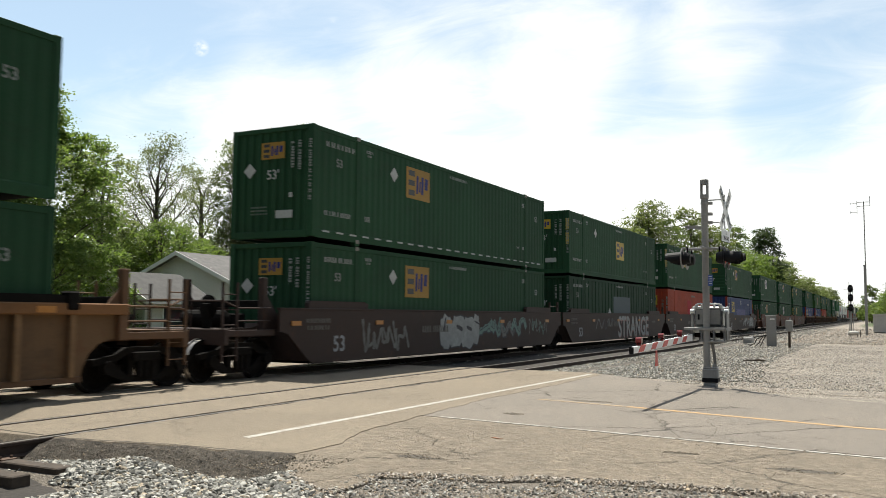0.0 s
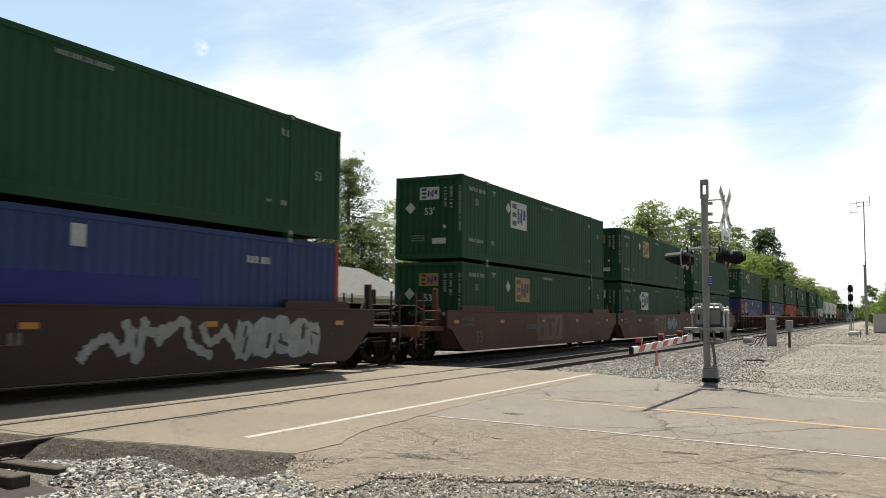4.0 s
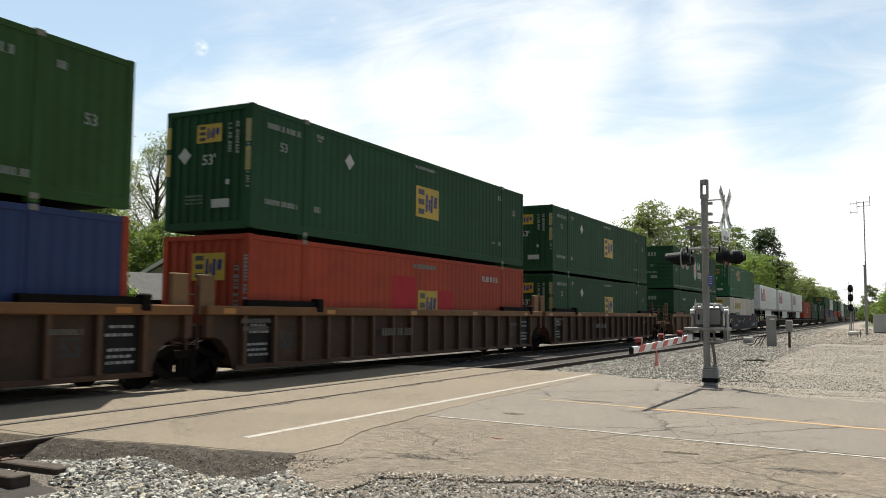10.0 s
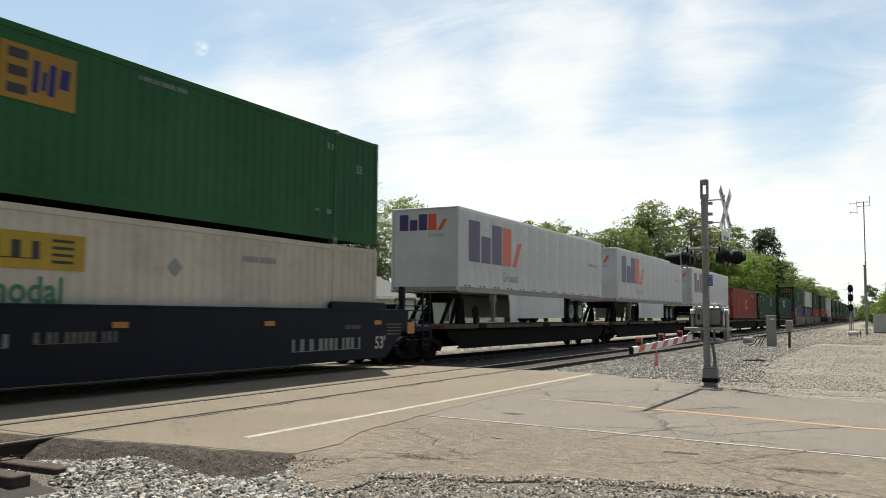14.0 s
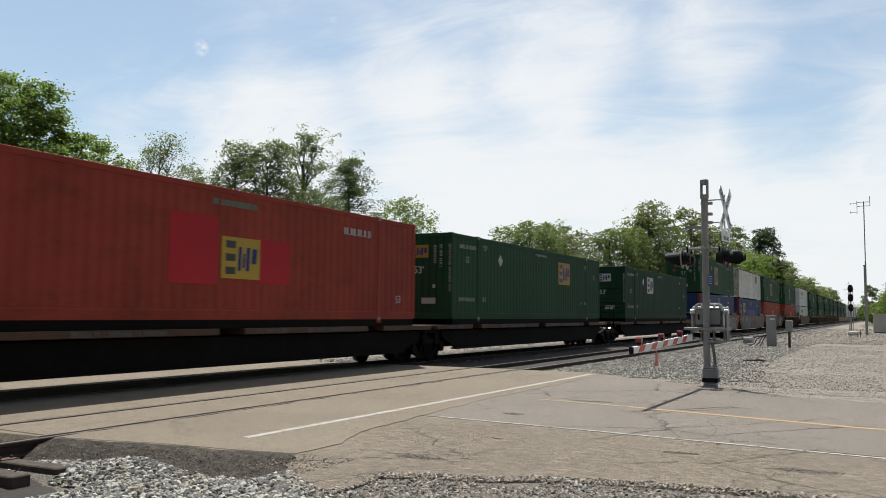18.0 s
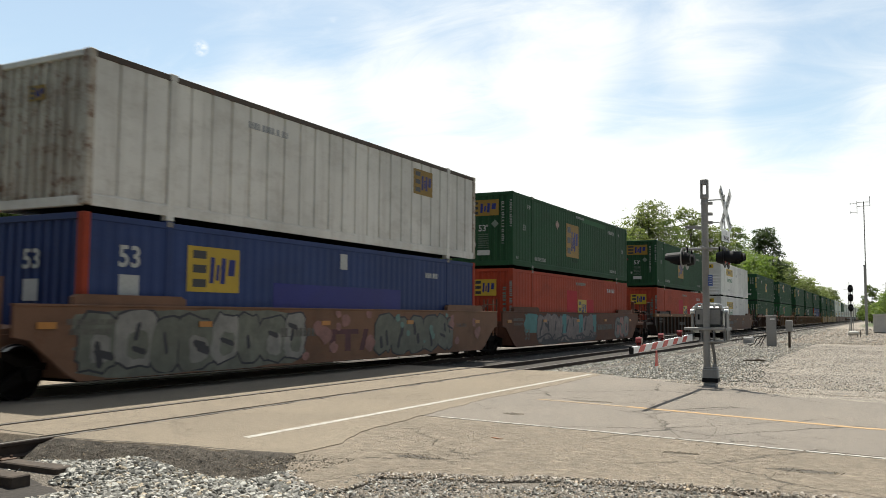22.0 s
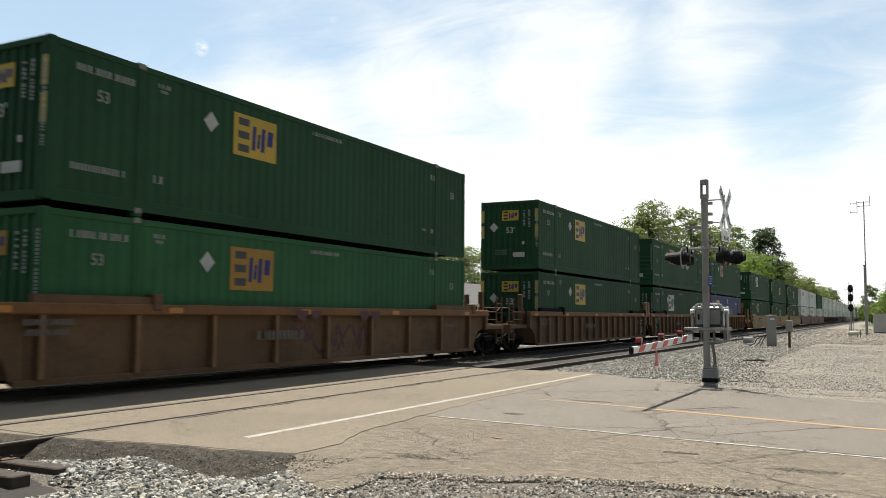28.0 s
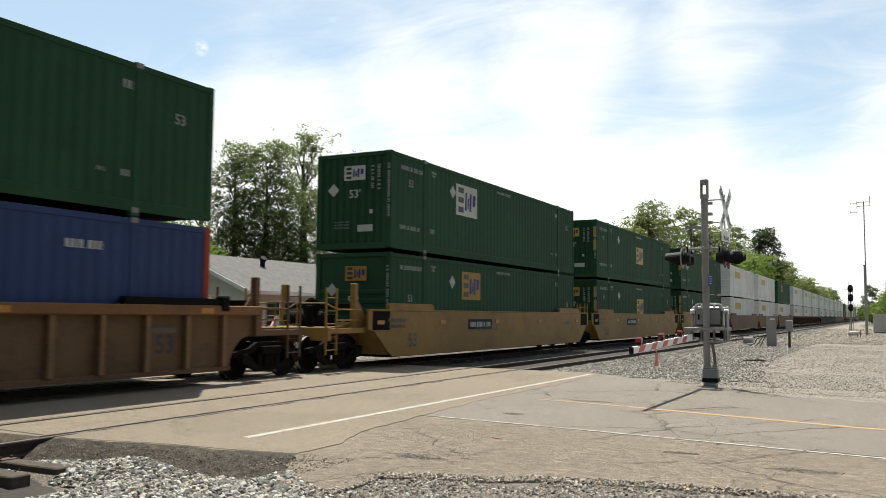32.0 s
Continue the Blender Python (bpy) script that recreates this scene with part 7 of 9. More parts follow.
# trailers and single containers on spine cars
for i, (s0, le, ri, load) in enumerate(((295.0, "c", "a", "t"), (313.95, "a", "a", "t"), (333.65, "a", "a", "r"), (352.5, "a", "a", "rd"), (371.1, "a", "c", "gr"), (391.95, "c", "c", "gu"))):
    c = spine_car(le, ri, "low black spine car with rust-brown deck platforms", {"t": 1, "r": -1}.get(load, 0))
    MOVERS.append((c, s0 + 8.08, 0.0))
    if load in ("t", "r"):
        MOVERS.append((trailer(load == "r"), s0, 1.16))
    else:
        MOVERS.append((box_of(load), s0, 1.30))


def travelled(t):
    """How far the train has come; it slows a little towards the end."""
    return 19.2877 * t + 0.0043994 * t * t - 0.00037546 * t ** 3


def motions():
    """The train runs past; its wheels turn."""
    for ob, s0, z in MOVERS:
        walk(ob, [(t, pose(s0 - travelled(t) + (0.30 if t == 32 else 0.0), 0, z)) for t in (*range(0, 31, 2), 31, 32)])
    for i, (dx, wheels) in enumerate(zip((-0.89, 0.89), WHEELS)):
        first = wheels[0]
        walk(first, [(k / 30, pose(dx, 0, WHEEL_R, 0, -math.degrees(travelled(k / 30) / WHEEL_R) % 360, 0)) for k in range(0, 961)])
        for w in wheels[1:]:
            w.rotation_mode = "QUATERNION"
            w.animation_data_create()
            w.animation_data.action = first.animation_data.action
            w.animation_data.action_slot = first.animation_data.action_slot


# ---- level crossing signal with gate ----
MX, MY = 19.22, -10.30


def crossing_signal():
    root = tagged(empty("crossing_signal", pose(MX, MY, 0)), "grey steel crossing signal mast with flashers, crossbuck and lowered gate", "crossing signal")
    part("mast", Shape().tube((0, 0, 0.3), (0, 0, 4.12), 0.075, n=16), STEEL, root, smooth=False)
    # open head of the mast: two curved cheeks between a collar and a cap
    part("mast_collar", Shape().lathe([(0, 0.075), (0.01, 0.092), (0.09, 0.092), (0.10, 0.06)], (0, 0, 4.08), "z", 18), STEEL, root)
    for a0 in (35, 215):
        ring = [(r * math.cos(radians(a0 + 110 * k / 8)), r * math.sin(radians(a0 + 110 * k / 8))) for r, ks in ((0.092, range(9)), (0.082, range(8, -1, -1))) for k in ks]
        part("mast_cheek", Shape().prism(ring, "z", 4.15, 4.41), STEEL, root)
    part("mast_cap", Shape().lathe([(0, 0.070), (0.0, 0.092), (0.10, 0.092), (0.115, 0.075), (0.12, 0.02)], (0, 0, 4.40), "z", 18), STEEL, root)
    part("base_box", Shape().box(-0.12, 0.16, -0.235, 0.085, 0.06, 0.36, 0.018).box(-0.09, 0.14, -0.22, 0.075, 0.36, 0.40, 0.012), STEEL, root, "grey cast base box")
    part("base_foot", Shape().box(-0.11, 0.14, -0.20, 0.07, -0.12, 0.06, 0.03), STEEL, root, "pale chipped footing")
    part("base_band", Shape().box(-0.125, 0.165, -0.240, 0.090, 0.075, 0.165, 0.005), BLACK, root)
    part("base_bolt", Shape().tube((-0.12, -0.16, 0.27), (-0.14, -0.16, 0.27), 0.018, n=6), STEEL, root)
    for z in (3.96, 3.72, 3.53, 3.14):
        part("clamp", once("clamp", lambda: Shape().lathe([(0, 0.075), (0.0, 0.086), (0.045, 0.086), (0.045, 0.075)], (0, 0, 0), "z", 16).box(-0.03, 0.03, -0.17, -0.07, -0.01, 0.055, 0.006).mesh("clamp")), STEEL, root, "rusty pipe clamp", pose(0, 0, z))
    # crossbuck facing the road
    cb = part("crossbuck_bracket", Shape().tube((0, -0.05, 4.05), (0, -0.42, 4.05), 0.014).tube((0, -0.05, 3.55), (0, -0.42, 3.55), 0.014).box(-0.03, 0.03, -0.43, -0.415, 3.2, 4.15), STEEL, root)
    for i, a in enumerate((45, -45)):
        bl = part("crossbuck_blade", once(("cbb", i), lambda: Shape().box(-0.61, 0.61, -0.004 - 0.006 * i, 0.004 - 0.006 * i, -0.115, 0.115, 0.002).mesh("crossbuck_blade")), SIGNWHITE, root, "white crossbuck blade", Matrix.Translation((0, -0.44, 3.83)) @ Matrix.Rotation(radians(-5.5), 4, "Z") @ Matrix.Rotation(radians(a), 4, "Y"))
        if i == 1:
            part("lettering", letters("RAIL    ROAD", 0.155, 0.004), BLACK, bl, "", Matrix.Translation((0, -0.012, 0)) @ SIDE_TURN)
        else:
            for sx, w in ((-0.36, "CROS"), (0.36, "SING")):
                part("lettering", letters(w, 0.155, 0.004), BLACK, bl, "", Matrix.Translation((sx, -0.012, 0)) @ SIDE_TURN)
    tp = part("track_count_plate", Shape().box(-0.34, 0.34, -0.004, 0.004, -0.125, 0.125, 0.002), SIGNWHITE, root, "white track-count plate", pose(0, -0.44, 3.24, 0, 0, -5.5))
    part("lettering", letters("2", 0.11, 0.003), BLACK, tp, "", Matrix.Translation((0, -0.006, 0.06)) @ SIDE_TURN)
    part("lettering", letters("TRACKS", 0.12, 0.003), BLACK, tp, "", Matrix.Translation((0, -0.006, -0.05)) @ SIDE_TURN)
    # flashers
    part("flasher_arm", Shape().tube((-0.62, -0.02, 2.98), (0.62, -0.02, 2.98), 0.028).tube((0, -0.40, 2.98), (0, 0.40, 2.98), 0.028).tube((-0.42, -0.40, 2.98), (0.42, -0.40, 2.98), 0.024).tube((-0.42, 0.40, 2.98), (0.42, 0.40, 2.98), 0.024), STEEL, root)
    for sg in (-1, 1):
        for x in (-0.24, 0.24):
            h = part("flasher_head", once(("fh", sg), lambda: Shape().lathe([(sg * a, r) for a, r in ((-0.17, 0.04), (-0.16, 0.11), (-0.05, 0.14), (0.0, 0.145), (0.02, 0.13))], (0, 0, 0), "y", 20).tube((0, -sg * 0.1, 0.12), (0, -sg * 0.1, 0.24), 0.02).mesh("flasher_head")), BLACK, root, "black flasher housing", pose(x, sg * 0.44, 2.76))
            part("backing_disc", once(("bd", sg), lambda: Shape().lathe([(sg * a, r) for a, r in ((0.0, 0.14), (0.0, 0.225), (0.012, 0.225), (0.012, 0.14))], (0, 0, 0), "y", 28).mesh("backing_disc")), BLACK if sg < 0 else STEEL, h)
            part("lens", once(("ln", sg), lambda: Shape().lathe([(sg * a, r) for a, r in ((0.02, 0.15), (0.045, 0.12), (0.055, 0.05))], (0, 0, 0), "y", 20).mesh("lens")), GLASS_LAMP, h, "dark red lens")

            def visor():
                s, n = Shape(), 14
                v, f = [], []
                for k, (d, dz) in enumerate(((0.01, 0), (0.36, -0.03))):
                    for r in (0.150, 0.142):
                        for i in range(n + 1):
                            a = radians(-35 + 250 * i / n)
                            v.append((r * math.cos(a), sg * (d - (0.12 if k and abs(i - n / 2) > 5 else 0)), r * math.sin(a) + dz))
                m = n + 1
                for i in range(n):
                    f += [(i, i + 1, 2 * m + i + 1, 2 * m + i), (m + i, 3 * m + i, 3 * m + i + 1, m + i + 1), (2 * m + i, 2 * m + i + 1, 3 * m + i + 1, 3 * m + i)]
                return s.add(v, f).mesh("visor")
            part("visor", once(("vs", sg), visor), BLACK, h, "black visor")
    # gate motor on its bracket behind the mast
    gate = part("gate_mechanism", Shape().box(0.10, 0.66, -0.32, 0.27, 1.27, 1.72, 0.045), DARK_STEEL, root, "dark grey oily gate motor housing")
    part("lid", Shape().box(0.08, 0.68, -0.335, 0.285, 1.66, 1.70, 0.012), ALU, gate, "worn silver lid rim")
    for y in (-0.27, -0.15, -0.02, 0.11, 0.22):
        part("lid_bolt", once("lidb", lambda: Shape().box(-0.03, 0.03, -0.022, 0.022, 0, 0.05, 0.008).mesh("lid_bolt")), ALU, gate, "", pose(0.10, y, 1.70))
    part("rail", Shape().line([(0.06, 0.26, 1.62), (0.06, 0.24, 1.74), (0.06, 0.18, 1.77), (0.06, -0.24, 1.77), (0.06, -0.31, 1.74), (0.06, -0.33, 1.62)], 0.018, 8), ALU, gate, "bright curved guard rail")
    part("front_door", Shape().box(0.085, 0.10, -0.28, 0.23, 1.32, 1.64, 0.005), STEEL, gate, "grey access door")
    part("latch", Shape().box(0.07, 0.09, 0.16, 0.20, 1.42, 1.54, 0.004), BLACK, gate)
    for y, z0 in ((0.335, 1.02), (-0.385, 0.98)):
        lever = part("gate_lever", Shape().line([(0.30, y, z0), (0.24, y, 1.25), (0.20, y, 1.52), (0.26, y, 1.66), (0.40, y, 1.69), (0.52, y, 1.58)], 0.034, 10), STEEL, root, "curved grey gate lever")
        part("hub", Shape().tube((0.22, y - 0.05, 1.60), (0.22, y + 0.05, 1.60), 0.055, n=14), ALU, lever, "bright round hub")
        part("counterweight", Shape().box(0.18, 0.46, y - 0.045, y + 0.045, 0.96, 1.20, 0.02), STEEL, lever)
    part("side_plate", Shape().box(0.02, 0.34, -0.43, -0.405, 0.98, 1.60, 0.01), STEEL, root, "upright grey side plate")
    part("mounting_plate", Shape().box(-0.09, 0.70, -0.42, 0.47, 1.19, 1.25, 0.01), STEEL, root, "grey mounting plate")
    for y in (-0.38, -0.16, 0.10, 0.30):
        part("bracket", once("gbr", lambda: Shape().box(-0.06, 0.60, -0.02, 0.02, 0.96, 1.19, 0.006).mesh("bracket")), DARK_STEEL, root, "", pose(0, y, 0))
    part("lower_plate", Shape().box(-0.07, 0.62, -0.40, 0.16, 0.93, 0.965, 0.008), STEEL, root)
    part("shaft", Shape().tube((0.18, -0.36, 1.08), (0.18, 0.36, 1.08), 0.05, n=14), UNDER, root, "greasy gate shaft")
    part("cable_hose", Shape().line([(0.02, -0.10, 0.95), (0.02, -0.125, 0.82), (0.02, -0.155, 0.66), (0.02, -0.165, 0.50), (0.02, -0.16, 0.38)], 0.034, 10), CASTING, root, "grey-brown flexible cable hose")
    part("hose_collar", Shape().tube((0.02, -0.16, 0.38), (0.02, -0.16, 0.47), 0.048, n=12), STEEL, root)
    part("notice_plate", Shape().box(-0.085, -0.08, -0.160, -0.065, 2.16, 2.40, 0.001), SIGNBLUE, root, "small blue emergency notice plate")
    nb = Shape()
    for i in range(4):
        nb.box(-0.0875, -0.086, -0.148, -0.078, 2.205 + 0.05 * i, 2.215 + 0.05 * i)
    part("notice_line", nb, SIGNWHITE, root)
    part("junction_bracket", Shape().prism([(0.06, 3.40), (0.20, 3.42), (0.42, 3.44), (0.43, 3.50), (0.20, 3.50), (0.06, 3.47)], "x", -0.02, 0.02), STEEL, root)
    # lowered arm, reaching over the lane
    arm = part("gate_arm", Shape().prism([(-0.62, -0.07), (-0.62, 0.07), (-5.44, 0.045), (-5.44, -0.06)], "y", 0.13, 0.19), SIGNWHITE, root, "white gate arm with red stripes", pose(0, 0.05, 1.06, 0, -1.3, 0))
    part("end_cap", Shape().box(-5.46, -5.435, 0.125, 0.195, -0.065, 0.05), BLACK, arm)
    for i in range(5):
        x = -1.40 - 0.86 * i
        part("stripe", once("stripe", lambda: Shape().prism([(-0.30, -0.056), (0.06, -0.056), (0.24, 0.052), (-0.12, 0.052)], "y", 0.126, 0.194).mesh("stripe")), SIGNRED, arm, "", pose(x, 0, 0))
    for x in (-1.75, -3.35, -4.95):
        part("arm_lamp", once("al", lambda: Shape().box(-0.035, 0.035, 0.12, 0.20, 0.05, 0.09, 0.01).tube((0, 0.11, 0.14), (0, 0.21, 0.14), 0.052, n=14).mesh("arm_lamp")), GLASS_LAMP, arm, "red arm lamp", pose(x, 0, 0))
    part("arm_cable", Shape().line([(-0.7, 0.16, 0.09)] + [(-0.9 - 0.1 * i, 0.16, 0.07 + 0.03 * math.sin(i * 1.3)) for i in range(42)], 0.011, 5), BLACK, arm)
    fl = part("arm_flag", Shape().prism([(-0.06, -0.10), (0.02, -0.10), (0.09, -0.38), (-0.11, -0.38)], "y", 0.155, 0.165), SIGNRED, arm, "hanging red and white tag", pose(-3.72, 0, 0))
    part("flag_tip", Shape().prism([(-0.11, -0.385), (0.09, -0.385), (0.0, -0.48)], "y", 0.155, 0.165), SIGNWHITE, fl)


crossing_signal()

# ---- wayside things ----


def cabinet():
    root = tagged(empty("equipment_cabinet", pose(48.2, -8.4, -0.1, 0, 0, 8)), "grey sheet-metal equipment cabinet on a post by the track", "cabinet")
    part("body", Shape().box(-0.22, 0.22, -0.25, 0.25, 0.06, 1.62, 0.02), STEEL, root)
    part("label_plate", Shape().box(-0.242, -0.232, -0.16, 0.06, 1.44, 1.51), SIGNWHITE, root)
    part("roof", Shape().box(-0.25, 0.25, -0.28, 0.28, 1.62, 1.67, 0.01), STEEL, root)
    part("door", Shape().box(-0.232, -0.22, -0.22, 0.22, 0.30, 1.56, 0.004), STEEL, root)
    part("pedestal", Shape().box(-0.12, 0.12, -0.15, 0.15, 0, 0.36), STEEL, root)
    for k, y in enumerate((0.40, 0.55, 0.75)):
        part("cable_loop", Shape().line([(-0.2, 0.24, 0.62), (-0.24, 0.25 + 0.4 * (y - 0.3), 0.58), (-0.26, y, 0.40), (-0.26, y + 0.08, 0.2), (-0.24, y + 0.2 + 0.1 * k, 0.02)], 0.022), UNDER, root)
    r2 = tagged(empty("switch_machine", pose(54.5, -6.4, -0.12)), "low grey switch box beside the near rail", "switch box")
    part("body", Shape().box(-0.55, 0.55, -0.25, 0.25, 0.0, 0.30, 0.04), STEEL, r2)
    part("lid", Shape().box(-0.5, 0.5, -0.22, 0.22, 0.30, 0.36, 0.02), STEEL, r2)
    r3 = tagged(empty("marker_post", pose(47.0, -9.4, -0.1)), "weathered brown post with a small grey box", "post")
    part("post", Shape().box(-0.05, 0.05, -0.06, 0.06, 0, 1.15, 0.01), TIMBER, r3)
    part("box", Shape().box(-0.12, 0.10, -0.17, 0.17, 0.85, 1.42, 0.02), STEEL, r3)
    br = tagged(part("fallen_branch", Shape().line([(0, 0, 0.04), (0.3, 0.16, 0.06), (0.62, 0.22, 0.04), (0.8, 0.4, 0.03)], 0.026).line([(0.32, 0.16, 0.05), (0.5, 0.02, 0.09), (0.7, -0.04, 0.06)], 0.016), BARK, None, "", pose(31.6, -9.3, -0.09, 0, 0, -75)), "dark broken branch lying on the gravel", "branch")


cabinet()


def block_signal(x, y, h, facing=-1):
    root = tagged(empty("block_signal", pose(x, y, -0.1)), "black three-lamp railway block signal on a mast", "railway signal")
    part("mast", Shape().tube((0, 0, 0), (0, 0, h), 0.07, n=10), STEEL, root)
    part("foundation", Shape().box(-0.3, 0.3, -0.3, 0.3, -0.1, 0.25, 0.03), STEEL, root)
    for z in (h - 0.25, h - 1.07, h - 1.95):
        hd = part("signal_head", once("sh", lambda: Shape().prism([(0.23 * math.sin(radians(20 * i)), 0.34 * math.cos(radians(20 * i))) for i in range(18)], "x", -0.12, -0.08).box(-0.08, 0.12, -0.16, 0.16, -0.3, 0.3, 0.03).mesh("signal_head")), BLACK, root, "black signal head", pose(0, 0, z))
        part("hood", once("hood", lambda: Shape().tube((-0.12, 0, 0), (-0.42, 0, -0.02), 0.15, 0.14, n=14, caps=False).mesh("hood")), BLACK, hd)
        part("lens", once("blens", lambda: Shape().lathe([(0, 0.10), (0.01, 0.02)], (-0.135, 0, 0), "x", 14).mesh("lens")), GLASS, hd)
    part("ladder", ladder(Shape(), 0.25, 0, 0.2, h - 0.4, "y", 0.36), STEEL, root)
    part("platform", Shape().box(0.05, 0.55, -0.35, 0.35, h - 2.95, h - 2.9).line([(0.55, -0.35, h - 2.9), (0.55, -0.35, h - 2.0), (0.55, 0.35, h - 2.0), (0.55, 0.35, h - 2.9)], 0.02), STEEL, root)


block_signal(84.0, -11.1, 4.40)
block_signal(160.0, 2.9, 7.2)


def antenna_mast():
    root = tagged(empty("antenna_mast", pose(85.2, -12.35, -0.1)), "tall thin steel radio mast with folded dipole antennas", "antenna")
    part("mast", Shape().tube((0, 0, 0), (0, 0, 6.7), 0.065, n=10).tube((0, 0, 6.7), (0, 0, 12.05), 0.045, n=10), STEEL, root)
    part("arm", Shape().tube((0, -0.5, 12.0), (0, 0.55, 12.0), 0.028).tube((0, -0.5, 11.64), (0, 0.55, 11.64), 0.028), STEEL, root)
    for y, z0, z1 in ((0.55, 10.95, 12.15), (-0.5, 11.64, 12.5)):
        part("dipole", Shape().tube((0, y, z0), (0, y, z1), 0.026), STEEL, root)
    for z in (11.9, 11.1):
        part("yagi", Shape().tube((0, 0.55, z), (0, 1.15, z), 0.02).tube((0, 1.1, z - 0.10), (0, 1.1, z + 0.10), 0.016), STEEL, root)
    r2 = tagged(empty("steel_pole", pose(84.4, -12.27, -0.1)), "plain grey steel pole beside the mast", "pole")
    part("pole", Shape().tube((0, 0, 0), (0, 0, 6.2), 0.07, n=10), STEEL, r2)
    part("cap", Shape().tube((0, 0, 6.2), (0, 0, 6.26), 0.11, n=10), STEEL, r2)


antenna_mast()


def tank():
    root = tagged(empty("propane_tank", pose(78.0, -11.45, -0.08, 0, 0, 90)), "small white propane tank on short legs", "tank")
    root.scale = (0.58, 0.58, 0.58)
    part("shell", Shape().lathe([(-0.72, 0.02), (-0.68, 0.16), (-0.55, 0.27), (-0.42, 0.30), (0.42, 0.30), (0.55, 0.27), (0.68, 0.16), (0.72, 0.02)], (0, 0, 0.52), "x", 20), OFFWHITE, root, smooth=True)
    part("legs", Shape().box(-0.5, -0.42, -0.25, 0.25, 0, 0.30).box(0.42, 0.5, -0.25, 0.25, 0, 0.30), TRUCK, root)
    part("valve_dome", Shape().tube((0, 0, 0.80), (0, 0, 0.95), 0.1, n=12), OFFWHITE, root)
    part("stand", Shape().line([(-0.85, -0.3, 0), (-0.85, -0.3, 0.95), (-0.85, 0.3, 0.95), (-0.85, 0.3, 0)], 0.04), TRUCK, root)


tank()


SHELTER = painted("pale_grey_shelter_paint", (0.46, 0.45, 0.42), 0.5, 0.25)


def shelter():
    root = tagged(empty("signal_shelter", pose(98.0, -14.15, -0.1)), "pale grey sheet-metal signal equipment shelter", "shed")
    part("wall", Shape().box(-1.2, 1.2, -1.6, 1.45, 0.1, 1.85, 0.03), SHELTER, root)
    part("roof", Shape().prism([(-1.68, 1.85), (1.55, 1.85), (1.50, 1.93), (0, 2.02), (-1.62, 1.93)], "x", -1.28, 1.28), SHELTER, root)
    part("door", Shape().box(-1.215, -1.2, -0.4, 0.5, 0.2, 1.75, 0.004), SHELTER, root)
    part("footing", Shape().box(-1.1, 1.1, -1.5, 1.35, -0.1, 0.12), TRUCK, root)


shelter()


def pylon(x, y, h):
    root = tagged(empty("power_pylon", pose(x, y, 0)), "distant lattice power pylon with three cross-arms", "power pylon", "far pylons")
    s = Shape()
    for a in (-1, 1):
        for b in (-1, 1):
            s.line([(a * 3.2, b * 3.2, 0), (a * 0.9, b * 0.9, h * 0.62), (a * 0.35, b * 0.35, h)], 0.16, 4)
    for i in range(8):
        z0, z1 = h * i / 8, h * (i + 1) / 8
        w0, w1 = 3.2 - 2.9 * i / 8, 3.2 - 2.9 * (i + 1) / 8
        for a in (-1, 1):
            s.line([(a * w0, -w0, z0), (a * w1, w1, z1)], 0.09, 4).line([(-w0, a * w0, z0), (w1, a * w1, z1)], 0.09, 4)
    part("lattice", s, STEEL, root)
    for z, w in ((h * 0.66, 6.0), (h * 0.79, 7.5), (h * 0.92, 5.0)):
        part("cross_arm", Shape().line([(0, -w, z), (0, w, z)], 0.15, 4).line([(0, -w, z), (0, 0, z + 1.8), (0, w, z)], 0.10, 4), STEEL, root)


pylon(1500.0, 36.0, 58.0)
pylon(1150.0, -16.0, 44.0)

# ---- houses ----


def lap_wall(poly_top, x0, x1, along, at, z0):
    """Clapboards between two ends; poly_top gives the height of the wall at a place along it."""
    s = Shape()
    zs, z = [], z0
    top = max(poly_top(x0), poly_top(x1), poly_top((x0 + x1) / 2))
    while z < top:
        n = 16
        for i in range(n):
            a, b = x0 + (x1 - x0) * i / n, x0 + (x1 - x0) * (i + 1) / n
            za, zb = min(z + 0.15, poly_top(a)), min(z + 0.15, poly_top(b))
            if za <= z and zb <= z:
                continue
            za, zb = max(za, z), max(zb, z)
            sg = -1
            p = [(a, 0.034, z), (b, 0.034, z), (b, 0.004, zb), (a, 0.004, za), (a, 0.0, z), (b, 0.0, z)]
            if along == "x":
                v = [(u, at + sg * o, w) for u, o, w in p]
            else:
                v = [(at + sg * o, u, w) for u, o, w in p]
            s.add(v, [(0, 1, 2, 3), (0, 4, 5, 1)])
        z += 0.15
    return s


def gable_roof(s, x0, x1, y0, y1, eave, ridge, t=0.12):
    ym = (y0 + y1) / 2
    for a, b in ((y0, ym), (y1, ym)):
        s.add([(x0, a, eave), (x1, a, eave), (x1, b, ridge), (x0, b, ridge), (x0, a, eave - t), (x1, a, eave - t), (x1, b, ridge - t), (x0, b, ridge - t)],
              [(0, 1, 2, 3), (4, 7, 6, 5), (0, 4, 5, 1), (0, 3, 7, 4), (1, 5, 6, 2)])
    return s


def window(parent, m, w, h):
    f = part("window", Shape().box(-w / 2 - 0.07, w / 2 + 0.07, -0.03, 0.02, -h / 2 - 0.07, h / 2 + 0.07, 0.006), TRIM, parent, "", m)
    part("pane", Shape().box(-w / 2, w / 2, -0.036, -0.03, 0.02, h / 2), GLASS, f)
    part("pane", Shape().box(-w / 2, w / 2, -0.036, -0.03, -h / 2, -0.02), GLASS, f)
    part("sill", Shape().box(-w / 2 - 0.1, w / 2 + 0.1, -0.08, 0.0, -h / 2 - 0.11, -h / 2 - 0.06), TRIM, f)


